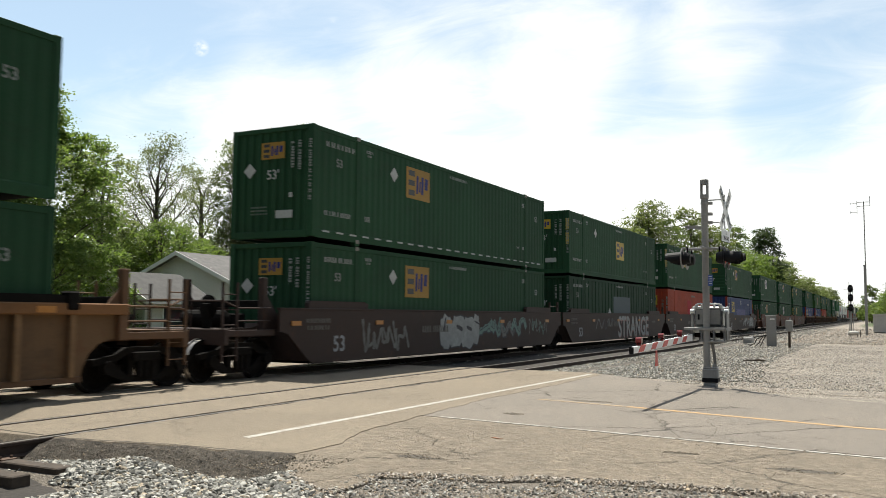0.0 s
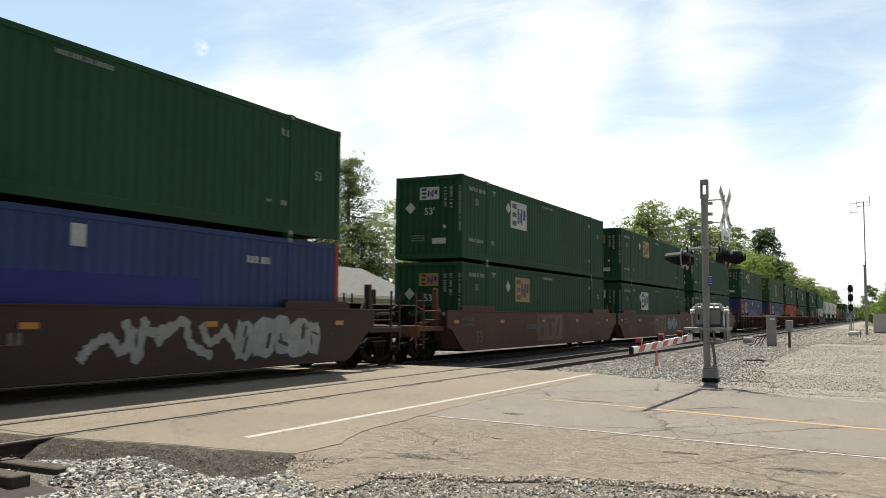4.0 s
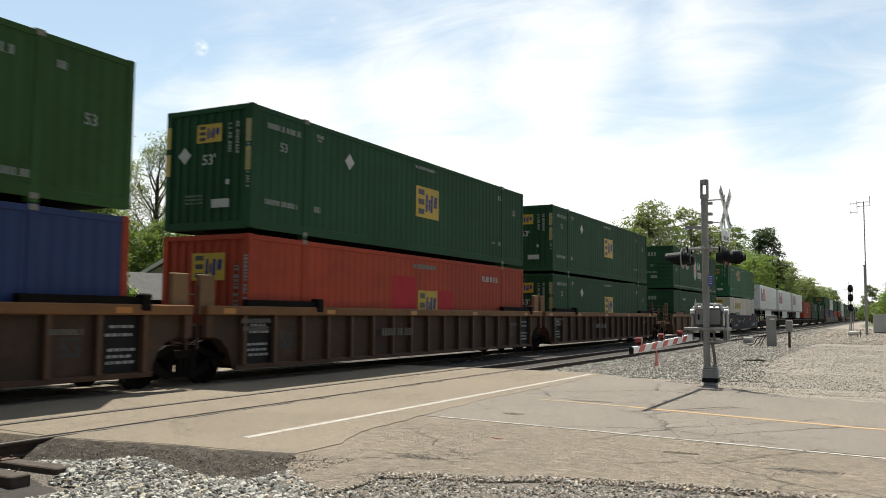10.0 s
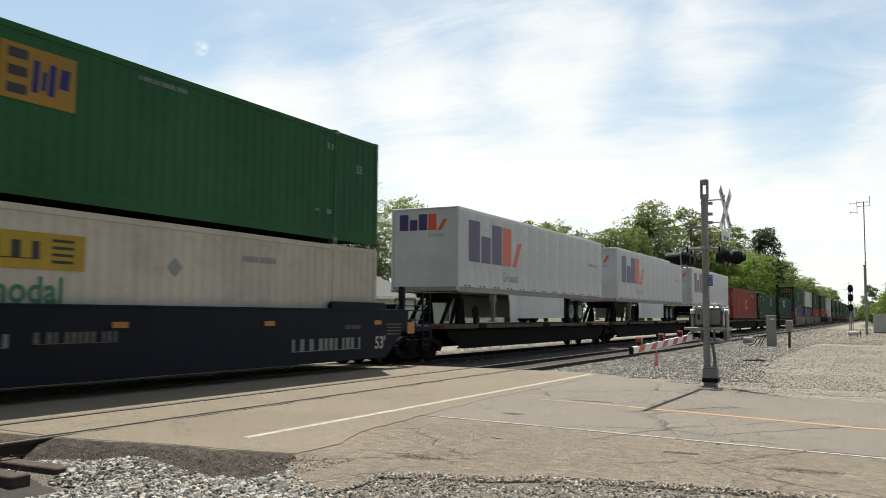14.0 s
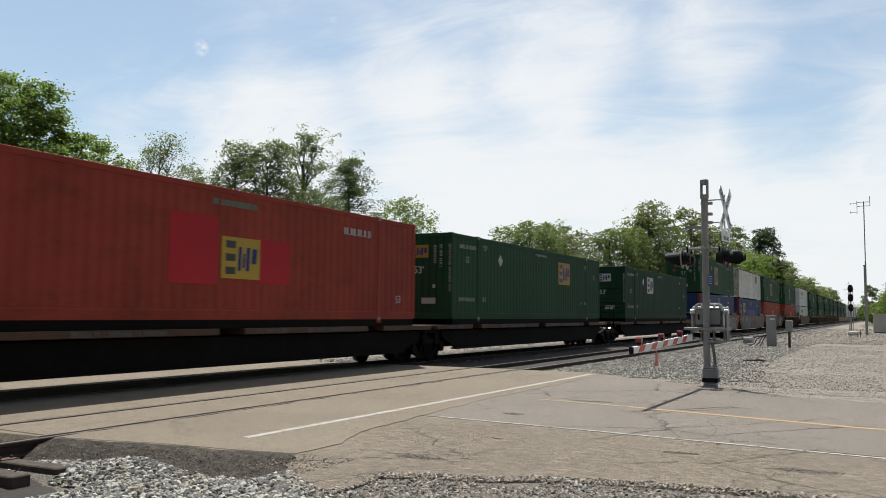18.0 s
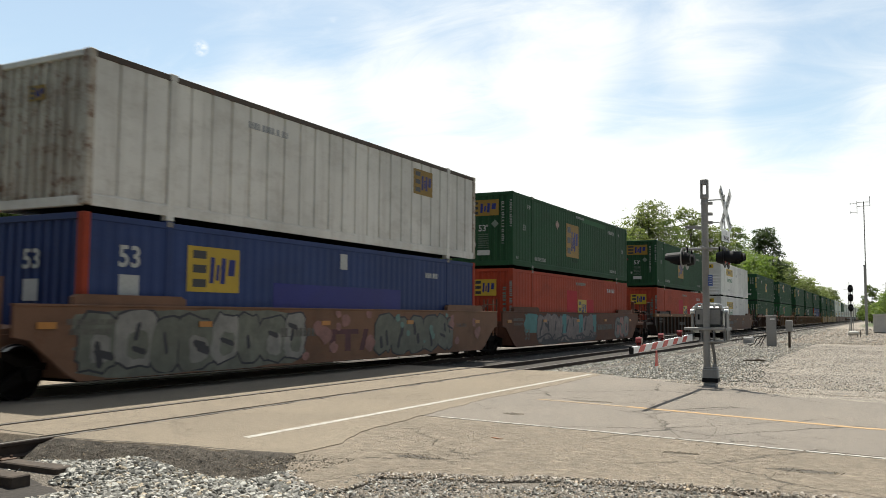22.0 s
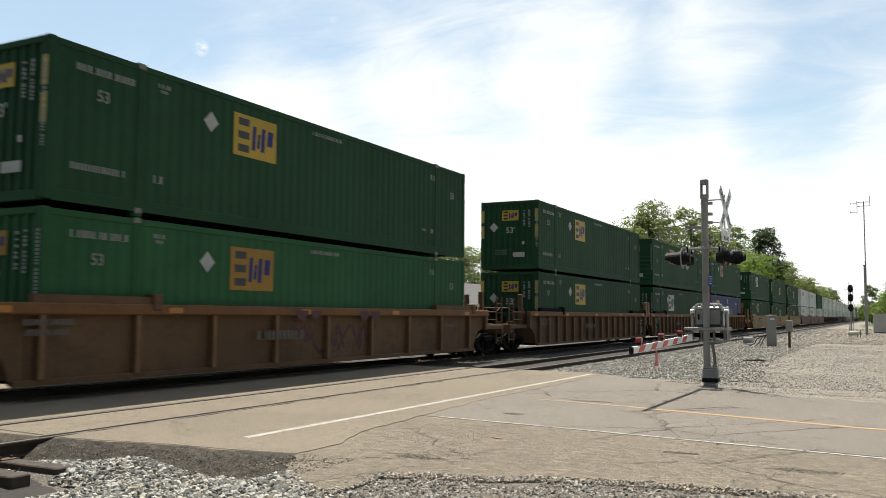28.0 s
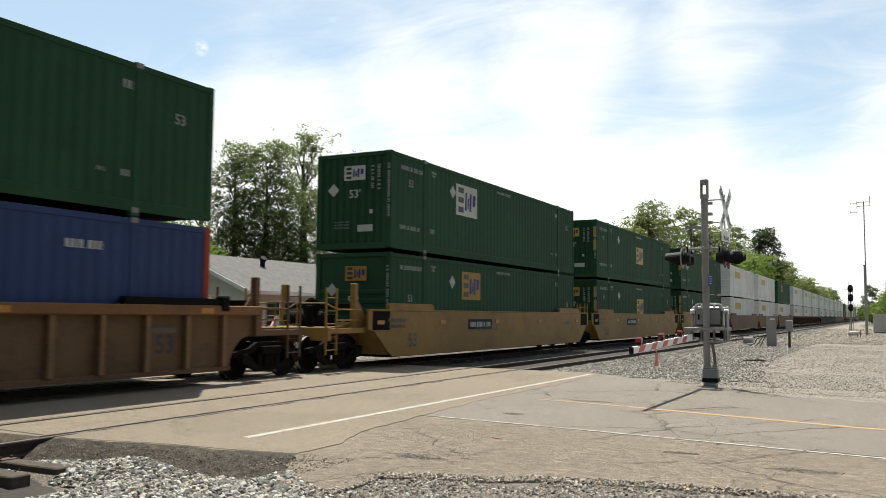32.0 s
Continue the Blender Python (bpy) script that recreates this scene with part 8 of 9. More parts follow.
def house(x0, x1, y0, y1, eave, ridge, label, vents=((0.30, 0.72), (0.62, 0.66)), shingle=None):
    root = tagged(empty("house", pose(0, 0, -0.08)), label, "house")
    ym = (y0 + y1) / 2

    def gable(y):
        return eave + (ridge - eave) * (1 - abs(y - ym) / (ym - y0)) - 0.08

    part("core", Shape().box(x0 + 0.03, x1 - 0.03, y0 + 0.03, y1 - 0.03, 0, eave - 0.05).prism([(y0 + 0.05, eave - 0.06), (y1 - 0.05, eave - 0.06), (ym, ridge - 0.12)], "x", x0 + 0.03, x1 - 0.03), SIDING, root)
    part("wall", lap_wall(lambda u: eave - 0.05, x0, x1, "x", y0, 0.2), SIDING, root, "white clapboard wall")
    part("wall", lap_wall(gable, y0, y1, "y", x0, 0.2), SIDING, root, "white clapboard gable wall")
    part("roof", gable_roof(Shape(), x0 - 0.35, x1 + 0.35, y0 - 0.42, y1 + 0.42, eave - 0.14, ridge), shingle or SHINGLE, root, "grey asphalt shingle roof")
    part("fascia", Shape().box(x0 - 0.36, x1 + 0.36, y0 - 0.46, y0 - 0.425, eave - 0.30, eave - 0.13), TRIM, root)
    for a, b in ((y0 - 0.44, ym), (y1 + 0.44, ym)):
        part("bargeboard", Shape().add([(x0 - 0.38, a, eave - 0.32), (x0 - 0.38, a, eave - 0.13), (x0 - 0.38, b, ridge + 0.01), (x0 - 0.38, b, ridge - 0.18), (x0 - 0.34, a, eave - 0.32), (x0 - 0.34, a, eave - 0.13), (x0 - 0.34, b, ridge + 0.01), (x0 - 0.34, b, ridge - 0.18)], [(0, 1, 2, 3), (4, 7, 6, 5), (0, 4, 5, 1), (3, 2, 6, 7), (1, 5, 6, 2), (0, 3, 7, 4)]), TRIM, root)
    part("corner_board", Shape().box(x0 - 0.035, x0 + 0.08, y0 - 0.035, y0 + 0.08, 0.1, eave - 0.1), TRIM, root)
    part("downspout", Shape().line([(x0 + 0.1, y0 - 0.42, eave - 0.25), (x0 + 0.1, y0 - 0.10, eave - 0.5), (x0 + 0.1, y0 - 0.10, 0.1)], 0.04, 6), TRIM, root)
    for u, v in vents:
        x, y = x0 + (x1 - x0) * u, y0 + (ym - y0) * v
        z = eave + (ridge - eave) * v
        part("roof_vent", Shape().tube((x, y, z - 0.1), (x, y, z + 0.32), 0.13, n=10).tube((x, y, z + 0.30), (x - 0.05, y - 0.12, z + 0.45), 0.17, n=10), BLACK, root, "black roof vent")
    return root


h1 = house(30.1, 45.5, 11.9, 19.9, 2.72, 4.45, "white clapboard house with a grey shingle roof")
window(h1, pose(32.0, 11.88, 1.45), 0.9, 1.2)
window(h1, pose(36.5, 11.88, 1.45), 1.2, 1.2)
window(h1, pose(41.0, 11.88, 1.45), 1.2, 1.2)
window(h1, pose(30.08, 14.2, 1.25, 0, 0, -90), 0.8, 1.2)
d1 = part("door", Shape().box(-0.45, 0.45, -0.05, 0.0, 0.1, 2.1, 0.01), plain("dark_door_paint", (0.05, 0.035, 0.03), 0.5), h1, "dark front door", pose(30.05, 13.0, 0, 0, 0, -90))
part("door_light", Shape().prism([(-0.25, 1.55), (0.25, 1.55), (0.18, 1.80), (0, 1.88), (-0.18, 1.80)], "y", -0.055, -0.05), TRIM, d1)
h2 = house(24.25, 27.4, 11.95, 15.35, 2.20, 3.22, "low white garage, its grey shingle roof darkened for tree shade", (), SHINGLE_SHADED)
window(h2, pose(24.23, 13.4, 1.2, 0, 0, -90), 0.9, 1.0)
window(h2, pose(25.8, 11.93, 1.2), 1.2, 1.1)
h3 = house(55.0, 71.5, 14.0, 21.0, 2.5, 4.2, "second white house with a pale grey roof")
window(h3, pose(59.0, 13.98, 1.4), 1.2, 1.1)
window(h3, pose(65.0, 13.98, 1.4), 1.2, 1.1)


def parked_car(x, y, turn, paint, label):
    root = tagged(empty("parked_car", pose(x, y, -0.07, 0, 0, turn)), label, "car", "cars by the house")
    body = [(-2.25, 0.42), (-2.28, 0.75), (-2.05, 0.92), (-1.55, 0.96), (-0.95, 1.40), (-0.3, 1.46), (0.55, 1.42), (1.15, 1.02), (2.0, 0.88), (2.25, 0.70), (2.28, 0.40), (1.85, 0.26), (-1.9, 0.26)]
    part("body", Shape().prism(body, "y", -0.82, 0.82), paint, root)
    glass = [(-1.42, 0.98), (-0.92, 1.36), (-0.3, 1.41), (0.5, 1.37), (1.0, 1.02)]
    for sg in (-1, 1):
        part("side_window", Shape().prism(glass, "y", sg * 0.815, sg * 0.826), GLASS, root)
        for wx in (-1.4, 1.4):
            w = part("wheel", Shape().lathe([(sg * -0.10, 0.2), (sg * -0.10, 0.30), (0, 0.32), (sg * 0.06, 0.30), (sg * 0.06, 0.2)], (wx, sg * 0.78, 0.32), "y", 18), RUBBER, root)
            part("rim", Shape().lathe([(sg * 0.0, 0.02), (sg * 0.065, 0.19), (sg * 0.06, 0.2)], (wx, sg * 0.78, 0.32), "y", 16), ALU, w)
    part("windscreen", Shape().prism([(0.56, 1.425), (1.16, 1.03), (1.18, 1.045), (0.58, 1.44)], "y", -0.72, 0.72), GLASS, root)
    part("headlight", Shape().box(2.2, 2.29, -0.78, -0.45, 0.62, 0.75, 0.02).box(2.2, 2.29, 0.45, 0.78, 0.62, 0.75, 0.02), MARK, root)


parked_car(29.6, 8.6, 200, painted("red_car_paint", (0.42, 0.02, 0.025), 0.25, 0.05), "red car parked on the drive by the house")
parked_car(35.2, 8.9, 8, painted("white_car_paint", (0.72, 0.73, 0.74), 0.25, 0.05), "white car parked by the house")

# ---- trees ----


def leaves(points, size, rng, droop=0.0):
    """Many small bent leaves round the given points, as vertices and faces."""
    n = len(points)
    d = rng.normal(size=(n, 3))
    d[:, 2] *= 0.45
    d /= np.linalg.norm(d, axis=1, keepdims=True)
    e = np.cross(d, rng.normal(size=(n, 3)) * 0.55 + np.array([0, 0, 1.0]))
    e /= np.linalg.norm(e, axis=1, keepdims=True)
    s = (size * rng.uniform(0.6, 1.3, n))[:, None]
    up = np.cross(d, e)
    a, b = points - d * s, points + d * s
    c1, c2 = points + e * s * 0.62 + up * s * 0.22, points - e * s * 0.62 + up * s * 0.22
    v = np.stack([a, c1, b, c2], 1).reshape(-1, 3)
    f = np.arange(4 * n).reshape(n, 4)
    return v, np.concatenate([f[:, [0, 1, 2]], f[:, [0, 2, 3]]])


def tree(x, y, h, spread, base, seed, material, count, size, label, open_crown=0.0, category="tree", limbs=9):
    """A tapered trunk that forks into limbs, and clumps of leaves round the ends of the twigs."""
    rng = np.random.default_rng(seed)
    rnd = random.Random(seed)
    root = tagged(empty("tree", pose(x, y, -0.1)), label, category, "trees behind the tracks")
    s, tips = Shape(), []

    def grow(p, d, length, r, depth):
        n = 3
        for i in range(n):
            q = p + d * (length / n)
            s.tube(p, q, r, r * 0.86, 7 if depth < 2 else 4, caps=False)
            p, r = q, r * 0.86
            d = (d + Vector((rnd.uniform(-1, 1), rnd.uniform(-1, 1), rnd.uniform(-0.3, 0.6))) * 0.16).normalized()
            if depth >= 1:
                tips.append((p, depth))
        if depth < (4 if open_crown > 0.8 else 3):
            for k in range(rnd.randint(2, 3) + (1 if depth == 1 else 0)):
                t = (d * 0.75 + Vector((rnd.uniform(-1, 1), rnd.uniform(-1, 1), rnd.uniform(-0.15, 0.7)))).normalized()
                grow(p, t, length * rnd.uniform(0.55, 0.8), r * 0.62, depth + 1)

    r0 = 0.022 * h + 0.05
    trunk_top = Vector((rnd.uniform(-0.3, 0.3), rnd.uniform(-0.3, 0.3), h * base))
    s.tube((0, 0, -0.1), trunk_top, r0, r0 * 0.7, 10, caps=False)
    top = Vector((trunk_top.x * 1.5, trunk_top.y * 1.5, h * 0.78))
    s.tube(trunk_top, top, r0 * 0.7, r0 * 0.25, 8, caps=False)
    for i in range(limbs):
        k = i / max(1, limbs - 1)
        p = trunk_top.lerp(top, k)
        a = i * 2.4 + rnd.uniform(-0.4, 0.4)
        out = 1.0 - 0.45 * k
        grow(p, Vector((math.cos(a) * out, math.sin(a) * out, 0.45 + 0.7 * k)).normalized(), spread * (0.52 - 0.20 * k), r0 * (0.26 - 0.10 * k), 1)
    part("trunk", s, BARK, root, "grey-brown trunk and limbs")
    # clumps within an uneven crown
    cz, rz = h * (base * 0.72 + 1) / 2, h * (1 - base * 0.72) / 2
    wide = spread * 1.08
    keep = []
    for p, depth in tips:
        lim = ((p.x / wide) ** 2 + (p.y / wide) ** 2 + ((p.z - cz) / rz) ** 2)
        if lim < 1.1:
            keep.append(np.array(p))
    first = len(keep)
    while len(keep) < first + 420 * (1 - 0.85 * open_crown):
        u = rng.normal(size=3)
        u /= np.sum(np.abs(u) ** 2.5) ** (1 / 2.5)
        rr = rng.uniform(0.05, 1.0) ** 0.4 * (1 + 0.13 * noise.noise(Vector(u) * 1.9 + Vector((seed, 0, 0))) + 0.07 * noise.noise(Vector(u) * 5.0 + Vector((0, seed, 0))))
        p = np.array([u[0] * wide * rr, u[1] * wide * rr, cz + u[2] * rz * rr])
        if p[2] > h * base * 0.6:
            keep.append(p)
    keep = np.array(keep)
    w = rng.integers(0, len(keep), count)
    cl = rng.uniform(0.35, 1.25, len(keep)) * (0.10 * spread + 0.22)
    off = rng.normal(size=(count, 3))
    off /= np.linalg.norm(off, axis=1, keepdims=True)
    pts = keep[w] + off * (cl[w] * rng.uniform(0.1, 1.0, count) ** 0.6)[:, None] * np.array([1, 1, 0.55])
    pts = pts[pts[:, 2] > 0.3]
    v, f = leaves(pts, size, rng)
    me = bpy.data.meshes.new("crown")
    me.from_pydata(v.tolist(), [], f.tolist())
    part("crown", me, material, root, "many small leaves in clumps")


def clumps(lobes, count, rng):
    """Leaf places: each lobe of a crown is a shell of small tufts, thicker on its upper side."""
    P = []
    total = sum(r ** 2 for c, r in lobes)
    for c, r in lobes:
        k = int(36 * min(1.4, max(0.7, r)))
        u = rng.normal(size=(4 * k, 3))
        u /= np.linalg.norm(u, axis=1, keepdims=True)
        u = u[rng.random(4 * k) < 0.55 + 0.45 * u[:, 2]][:k]
        tuft = np.array(c) + u * (r * rng.uniform(0.45, 1.0, (len(u), 1)) ** 0.6) * np.array([1.0, 1.0, 0.82])
        n = int(count * r ** 2 / total)
        w = rng.integers(0, len(tuft), n)
        size = rng.uniform(0.5, 1.3, len(tuft)) * r * 0.19
        off = rng.normal(size=(n, 3)) * np.array([1.0, 1.0, 0.55])
        P.append(tuft[w] + off * size[w][:, None])
    return np.concatenate(P)


def leafy_tree(x, y, h, spread, base, seed, material, count, size, label, lobes=14, category="tree", shape=None):
    """A trunk whose limbs each carry a rounded lobe of leaves; the lobes leave gaps between them."""
    rng, rnd = np.random.default_rng(seed), random.Random(seed)
    root = tagged(empty("tree" if category == "tree" else category, pose(x, y, -0.1)), label, category, "trees behind the tracks")
    crown = []
    if shape:
        crown = [(Vector(c), r) for c, r in shape]
    else:
        zc, rz = h * (base + 1) / 2, h * (1 - base) / 2
        lobes = int(lobes * 1.9)
        for i in range(lobes):
            k = (i + 0.5) / lobes
            r = spread * rnd.uniform(0.24, 0.46)
            z = h * base + r * 0.6 + (h * (1 - base) - 1.45 * r) * k
            wide = spread * math.sqrt(max(0.05, 1 - ((z - zc) / (rz * 1.08)) ** 2)) * (1.05 if k < 0.6 else 0.95)
            a = i * 2.4 + rnd.uniform(-0.5, 0.5)
            d = max(0.0, wide - r * 0.7) * rnd.uniform(0.35, 1.06) ** 0.7
            crown.append((Vector((math.cos(a) * d, math.sin(a) * d, z)), r))
        r = spread * 0.34
        crown.append((Vector((rnd.uniform(-0.2, 0.2) * spread, rnd.uniform(-0.2, 0.2) * spread, h - 0.85 * r)), r))
        crown.append((Vector((0, 0, zc - 0.1 * rz)), spread * 0.5))
    s = Shape()
    r0 = 0.020 * h + 0.05
    bend = Vector((rnd.uniform(-0.25, 0.25), rnd.uniform(-0.25, 0.25), h * 0.45))
    top = Vector((bend.x * 1.6, bend.y * 1.6, h * 0.86))
    s.tube((0, 0, -0.1), bend, r0, r0 * 0.62, 9, caps=False).tube(bend, top, r0 * 0.62, r0 * 0.14, 7, caps=False)
    for c, r in crown:
        z = max(h * base * 0.9, c.z - 0.75 * math.hypot(c.x, c.y) - 0.2 * r)
        t = min(1.0, z / (h * 0.86))
        p = Vector((0, 0, 0)).lerp(bend, t / 0.52) if t < 0.52 else bend.lerp(top, (t - 0.52) / 0.48)
        p.z = min(z, h * 0.84)
        mid = p.lerp(c, 0.5) + Vector((rnd.uniform(-0.1, 0.1) * r, rnd.uniform(-0.1, 0.1) * r, -0.12 * r))
        w = r0 * (0.07 + 0.12 * r / spread)
        s.tube(p, mid, w * 1.3, w, 6, caps=False).tube(mid, c, w, w * 0.6, 5, caps=False)
        for k in range(6):
            u = Vector((rnd.uniform(-1, 1), rnd.uniform(-1, 1), rnd.uniform(-0.2, 1))).normalized()
            q = c + u * r * 0.55
            s.tube(c.lerp(mid, 0.25), q, w * 0.45, w * 0.22, 4, caps=False).tube(q, q + (u + Vector((rnd.uniform(-0.5, 0.5), rnd.uniform(-0.5, 0.5), 0.2))) * r * 0.34, w * 0.2, w * 0.08, 3, caps=False)
    part("trunk", s, BARK, root, "grey-brown trunk and limbs")
    pts = clumps(crown, count, rng)
    v, f = leaves(pts[pts[:, 2] > 0.25], size, rng)
    me = bpy.data.meshes.new("crown")
    me.from_pydata(v.tolist(), [], f.tolist())
    part("crown", me, material, root, "many small leaves in rounded lobes")


def conifer(x, y, h, spread, seed, label, count, size, material=None):
    rng = np.random.default_rng(seed)
    rnd = random.Random(seed)
    root = tagged(empty("conifer", pose(x, y, -0.1)), label, "tree", "trees behind the tracks")
    s = Shape().tube((0, 0, 0), (0, 0, h * 0.96), 0.02 * h, 0.02, 9, caps=False)
    pts = []
    z = h * 0.12
    while z < h * 0.97:
        w = spread * (1 - z / h) ** 0.62 + 0.12
        for k in range(8):
            a = rnd.uniform(0, 6.283)
            L = w * rnd.uniform(0.55, 1.15)
            q = Vector((math.cos(a) * L, math.sin(a) * L, z - 0.22 * L + 0.1 * L))
            s.tube((0, 0, z), q, 0.035, 0.01, 3, caps=False)
            for j in range(7):
                t = 0.16 + 0.84 * (j / 6) ** 0.6
                pts.append((q.x * t, q.y * t, z + (q.z - z) * t, 0.11 + 0.045 * L))
        z += h * 0.034
    part("trunk", s, BARK, root)
    pts = np.array(pts)
    w = rng.integers(0, len(pts), count)
    p = pts[w, :3] + rng.normal(size=(count, 3)) * pts[w, 3:4] * np.array([1, 1, 0.7])
    p[:, 2] -= np.abs(rng.normal(size=count)) * 0.22
    v, f = leaves(p, size, rng)
    me = bpy.data.meshes.new("needles")
    me.from_pydata(v.tolist(), [], f.tolist())
    part("needles", me, material or LEAF_DARK, root, "drooping needles")


# the large maple: across its width (to the open side), depth, height and size of each lobe
MAPLE = ((-3.6, 0.4, 8.2, 1.5), (-2.4, -0.6, 9.3, 1.25), (-0.7, 0.2, 9.65, 1.0), (0.75, -0.4, 9.15, 1.0), (-2.2, -0.5, 8.1, 1.5), (-0.4, -0.8, 8.3, 1.3), (0.9, 0.1, 8.2, 1.15), (1.2, 0.6, 7.9, 1.0), (2.35, -0.3, 7.5, 0.95), (2.75, 0.4, 6.4, 0.95), (1.0, -1.3, 6.6, 1.25),
         (-1.2, -1.4, 7.3, 1.45), (-3.2, -1.0, 5.4, 1.5), (-1.4, -1.8, 5.0, 1.4), (0.6, -1.9, 4.6, 1.35), (2.5, -1.2, 4.8, 1.15), (3.1, 0.2, 3.4, 1.05), (1.7, -1.9, 3.0, 1.2), (-0.4, -2.2, 2.9, 1.3), (-2.4, -2.0, 3.0, 1.3), (3.5, -0.6, 2.2, 0.80), (-0.2, 1.6, 6.2, 1.9), (0.9, 1.6, 3.6, 1.9))
ACROSS = Vector((0.81, -0.585, 0))
leafy_tree(20.2, 14.5, 10.0, 4.0, 0.16, 1, LEAF_MAPLE, 92000, 0.066, "large maple in full fresh leaf", shape=[((a * ACROSS.x - d * ACROSS.y, a * ACROSS.y + d * ACROSS.x, z), r) for a, d, z, r in MAPLE])
leafy_tree(15.0, 18.6, 9.8, 4.2, 0.12, 2, LEAF_MAPLE, 15000, 0.14, "maple in full leaf")
leafy_tree(23.0, 22.5, 7.6, 3.4, 0.06, 80, LEAF_MAPLE, 12000, 0.12, "dense maple behind the large one", 12)
for i, (x, y, h) in enumerate(((12.0, 25.0, 8.0), (19.0, 27.0, 8.6), (26.5, 29.0, 8.4), (33.0, 31.0, 7.8), (41.0, 33.0, 7.4), (49.0, 34.0, 7.6))):
    leafy_tree(x, y, h, 4.6, 0.05, 90 + i, LEAF_MAPLE, 8000, 0.20, "green tree filling the yard behind the house", 10)
leafy_tree(31.3, 23.0, 10.3, 2.17, 0.20, 3, LEAF_PALE, 7840, 0.095, "pale green tree in young leaf", 11)
tree(37.1, 25.0, 12.4, 3.7, 0.22, 4, LEAF_OLIVE, 9500, 0.062, "tall tree with thin young leaves and bare limbs", 0.9, limbs=22)
tree(43.2, 27.0, 12.3, 2.8, 0.26, 5, LEAF_OLIVE, 7600, 0.062, "slender tree with thin young leaves", 0.9, limbs=15)
tree(33.6, 25.6, 9.6, 3.0, 0.15, 81, LEAF_OLIVE, 7000, 0.062, "bare-limbed tree with the first thin leaves", 0.9, limbs=16)
leafy_tree(34.9, 22.0, 6.9, 3.31, 0.12, 6, LEAF_BRIGHT, 17920, 0.085, "bright green low tree behind the house", 14)
leafy_tree(39.4, 23.5, 6.0, 2.74, 0.12, 16, LEAF_BRIGHT, 11200, 0.09, "bright green shrubby tree", 11)
leafy_tree(46.2, 26.6, 13.9, 2.7, 0.05, 109, LEAF_GREY, 17000, 0.085, "dense grey-green tree with a ragged top", 22)
leafy_tree(47.4, 25.0, 14.0, 3.2, 0.06, 7, LEAF_GREY, 24000, 0.09, "dense grey-green tree behind the house", 20)
leafy_tree(50.4, 24.0, 11.0, 4.10, 0.08, 17, LEAF_GREY, 15680, 0.10, "grey-green tree behind the house", 16)
tree(53.2, 25.6, 16.8, 3.9, 0.40, 8, LEAF_GREY, 9000, 0.085, "tall open tree with a forked dark trunk", 0.72, limbs=13)
conifer(58.6, 25.5, 15.3, 6.6, 10, "dark spruce with drooping branches", 28000, 0.085, LEAF_SPRUCE)
leafy_tree(57.0, 23.5, 9.2, 3.65, 0.10, 18, LEAF_GREY, 11200, 0.11, "grey-green tree in leaf", 13)
leafy_tree(67.4, 25.0, 12.3, 4.10, 0.12, 11, LEAF_BRIGHT, 12320, 0.115, "bright green tree in young leaf", 14)
leafy_tree(73.5, 26.0, 9.0, 3.76, 0.10, 19, LEAF_MID, 7840, 0.14, "green tree in leaf", 10)
leafy_tree(80.0, 26.0, 9.0, 3.76, 0.10, 20, LEAF_GREY, 7840, 0.14, "grey-green tree in leaf", 10)
leafy_tree(88.5, 26.0, 9.6, 4.31, 0.10, 28, LEAF_MID, 8960, 0.15, "green tree in leaf", 10)
leafy_tree(97.5, 25.0, 13.2, 5.36, 0.08, 12, LEAF_MID, 13440, 0.165, "broad green tree by the tracks", 16)
leafy_tree(105.0, 25.5, 13.8, 5.47, 0.08, 21, LEAF_OLIVE, 11200, 0.17, "broad green tree by the tracks", 15)
tree(112.0, 25.5, 14.8, 4.2, 0.14, 82, LEAF_OLIVE, 3200, 0.17, "brownish tree with thin leaves and bare limbs", 0.85, limbs=15)
leafy_tree(115.0, 25.0, 13.6, 4.79, 0.08, 22, LEAF_GREY, 8960, 0.17, "grey-green tree by the tracks", 13)
leafy_tree(121.5, 22.0, 14.6, 5.02, 0.06, 23, LEAF_MID, 11200, 0.18, "green tree by the tracks", 14)
leafy_tree(128.0, 21.0, 15.6, 5.02, 0.06, 29, LEAF_OLIVE, 8960, 0.19, "olive green tree by the tracks", 13)
tree(134.5, 20.4, 19.8, 4.6, 0.20, 83, LEAF_OLIVE, 3600, 0.18, "tall uneven tree with bare twigs by the tracks", 0.8, limbs=14)
leafy_tree(137.8, 20.0, 20.4, 5.24, 0.14, 13, LEAF_OLIVE, 11200, 0.19, "tall uneven tree by the tracks", 17)
leafy_tree(146.5, 19.0, 18.4, 5.24, 0.08, 24, LEAF_MID, 10080, 0.20, "green tree by the tracks", 14)
leafy_tree(156.0, 17.0, 21.4, 5.02, 0.10, 14, LEAF_OLIVE, 8960, 0.20, "tall olive green tree by the tracks", 16)
tree(160.5, 16.8, 20.8, 4.2, 0.2, 84, LEAF_OLIVE, 2600, 0.20, "tall tree with thin leaves by the tracks", 0.85, limbs=12)
leafy_tree(172.0, 16.0, 19.6, 5.70, 0.06, 25, LEAF_OLIVE, 8960, 0.22, "green tree by the tracks", 14)
leafy_tree(188.0, 15.0, 20.8, 5.93, 0.06, 45, LEAF_MID, 8960, 0.24, "green tree by the tracks", 14)
leafy_tree(160.0, 11.6, 13.6, 6.16, 0.05, 26, LEAF_BRIGHT, 10080, 0.22, "bright green tree close to the tracks", 14)
leafy_tree(178.0, 11.5, 15.0, 6.84, 0.05, 27, LEAF_BRIGHT, 10080, 0.24, "bright green tree close to the tracks", 14)
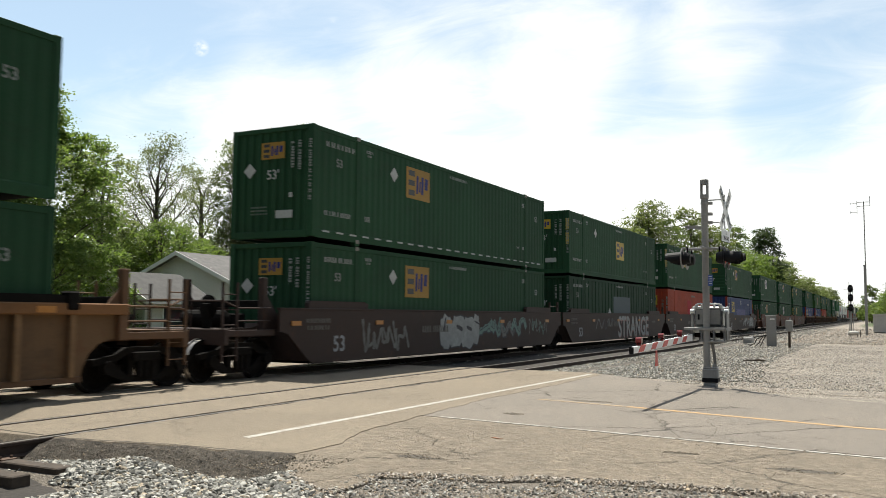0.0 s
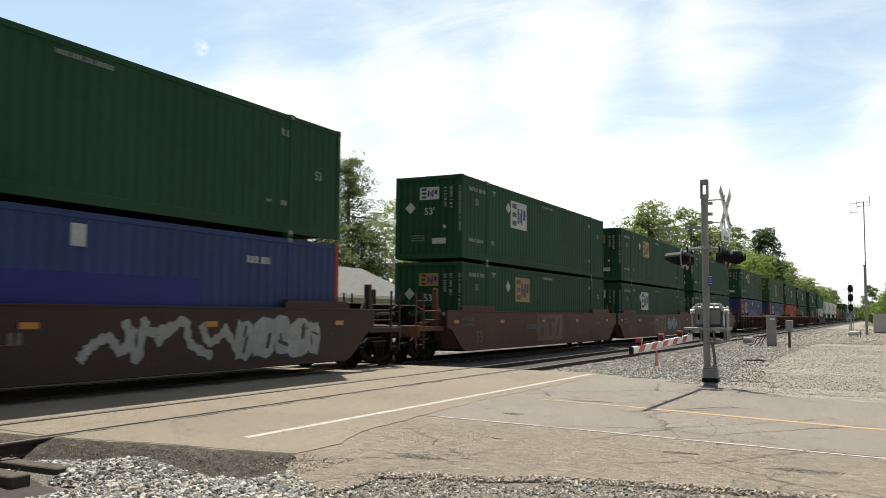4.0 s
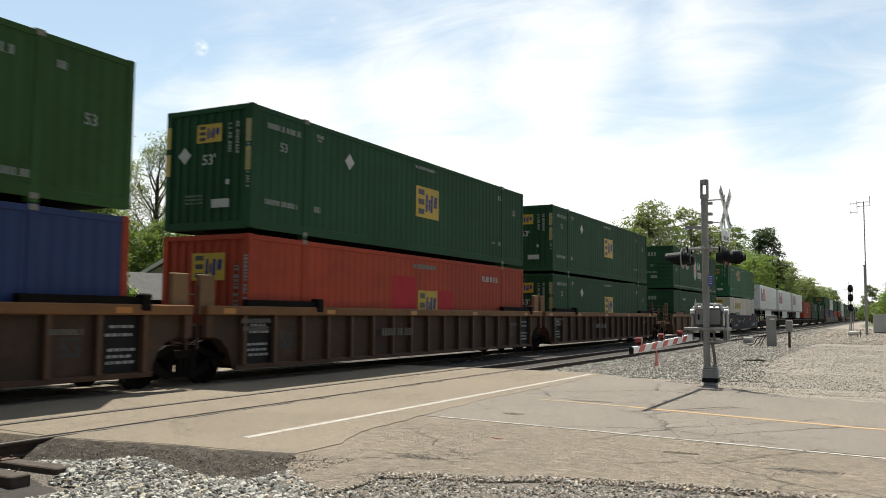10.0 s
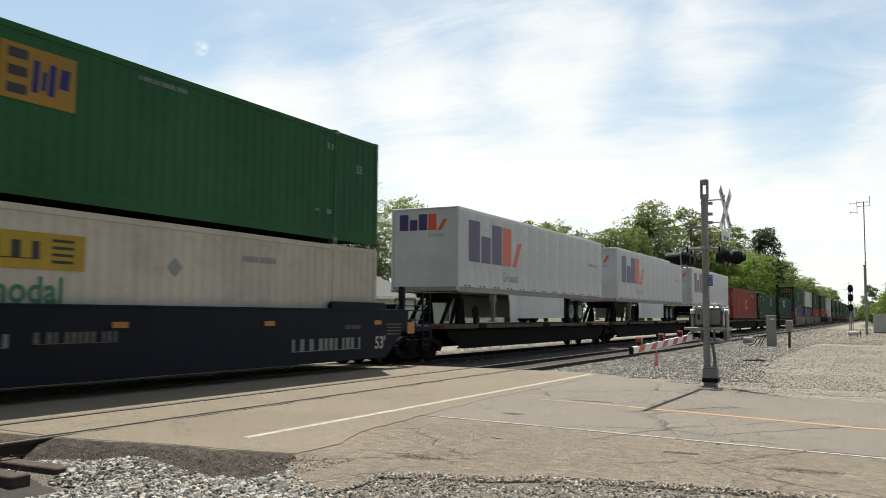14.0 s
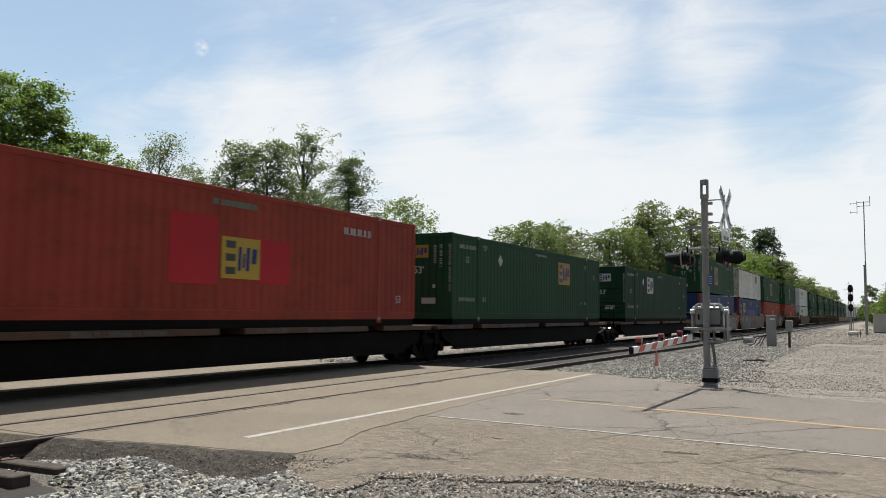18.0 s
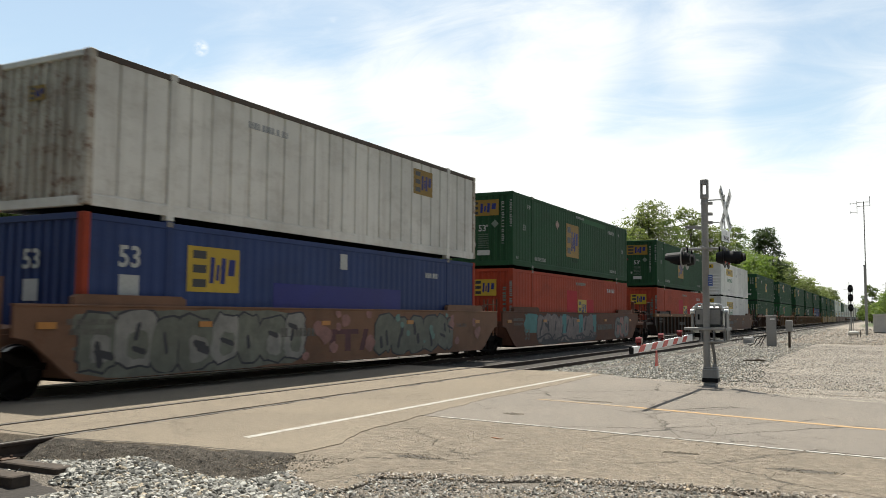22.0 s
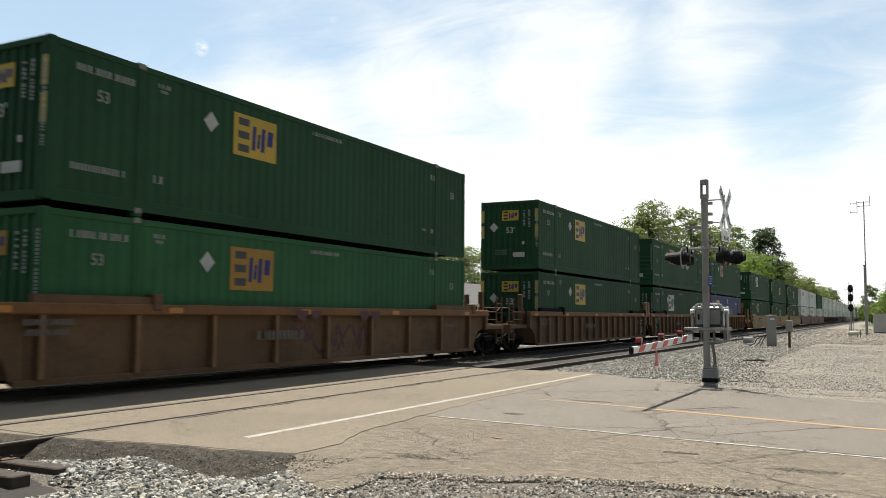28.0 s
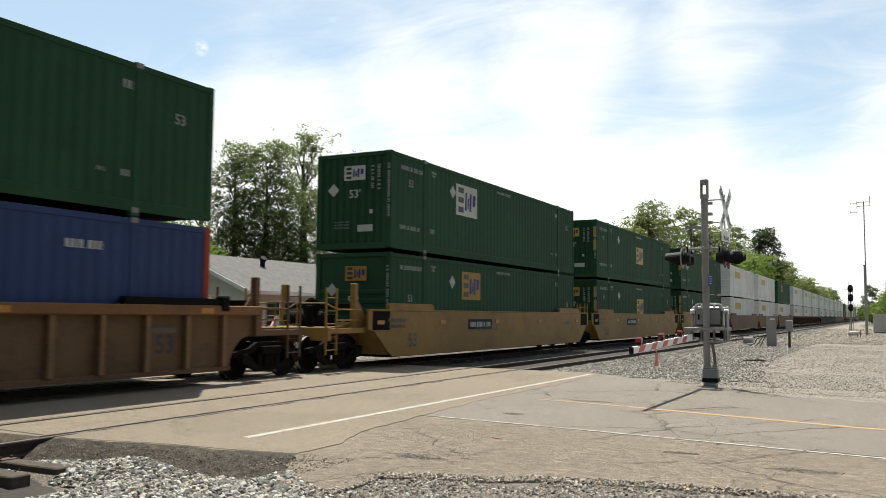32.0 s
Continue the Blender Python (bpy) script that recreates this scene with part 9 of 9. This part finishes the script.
leafy_tree(200.0, 11.5, 15.6, 6.84, 0.05, 46, LEAF_BRIGHT, 8960, 0.26, "bright green tree close to the tracks", 13)
leafy_tree(231.0, 13.0, 24.6, 5.24, 0.05, 15, LEAF_DEEP, 16800, 0.25, "tall dark green tree by the tracks", 22)
# distance haze is put into these trees through the paler leaf colour
for i in range(12):
    leafy_tree(246.0 + 27 * i, 11.3 + (i % 3) * 2.2, 17.2 - (i % 4) * 0.9, 6.2, 0.05, 30 + i, (LEAF_PALE, LEAF_OLIVE)[i % 2], 4500, 0.36, "distant tree in young leaf by the tracks", 13)
# bushes on the open side, beyond the shelter
for i, (x, y, h) in enumerate(((150.0, -15.4, 5.6), (172.0, -16.6, 7.2), (205.0, -15.2, 7.0), (140.0, -18.5, 4.2))):
    leafy_tree(x, y, h, 3.4, 0.06, 50 + i, LEAF_BRIGHT if i % 2 == 0 else LEAF_MID, 4200, 0.20, "green bushy tree on the open side of the tracks", 11)
for i, (x, y, h, sp) in enumerate(((262.0, -10.5, 10.5, 2.6), (238.0, -12.1, 5.4, 3.2), (215.0, -12.9, 4.8, 2.8), (300.0, -9.3, 5.6, 3.4), (330.0, -7.9, 5.2, 3.0))):
    leafy_tree(x, y, h, sp, 0.05, 70 + i, LEAF_BRIGHT if i % 2 else LEAF_MID, 3000, 0.25, "green bushes on the open side of the curve", 9, "bush")
# low shrubs under the near trees
for i, (x, y, h, sp) in enumerate(((17.5, 12.5, 2.6, 1.6), (20.5, 12.2, 2.4, 1.5), (23.4, 12.4, 1.6, 1.1), (26.8, 10.6, 1.2, 0.9), (22.0, 10.9, 1.3, 0.8))):
    leafy_tree(x, y, h, sp, 0.04, 60 + i, LEAF_DEEP if i > 1 else LEAF_MID, 3000, 0.07, "green shrub beside the house", 8, "shrub")


def far_wood():
    """The joined crowns of a far wood along both sides of the line."""
    rng = np.random.default_rng(77)
    P = []
    for i in range(260):
        side = rng.random() < 0.7
        x = rng.uniform(520, 1400)
        y = rng.uniform(14, 120) + 0.012 * x if side else -rng.uniform(24, 200) - 0.02 * x
        h = rng.uniform(11, 17)
        P.append(np.array([x, y, 0]) + rng.normal(size=(110, 3)) * np.array([4.5, 4.5, h * 0.2]) + np.array([0, 0, h * 0.5]))
    for i in range(110):
        x, y, h = rng.uniform(1250, 1500), rng.uniform(-75, 75), rng.uniform(17, 24)
        P.append(np.array([x, y, 0]) + rng.normal(size=(110, 3)) * np.array([5, 5, h * 0.2]) + np.array([0, 0, h * 0.5]))
    for i in range(90):
        x, y, h = rng.uniform(10, 110), rng.uniform(40, 75), rng.uniform(4, 7)
        P.append(np.array([x, y, 0]) + rng.normal(size=(130, 3)) * np.array([2.8, 2.8, h * 0.25]) + np.array([0, 0, h * 0.45]))
    p = np.concatenate(P)
    p = p[p[:, 2] > 0]
    v, f = leaves(p, 0.9, rng)
    me = bpy.data.meshes.new("far_wood")
    me.from_pydata(v.tolist(), [], f.tolist())
    tagged(part("far_wood", me, LEAF_PALE), "far green woods along the horizon", "woods", kind="stuff")


far_wood()

motions()
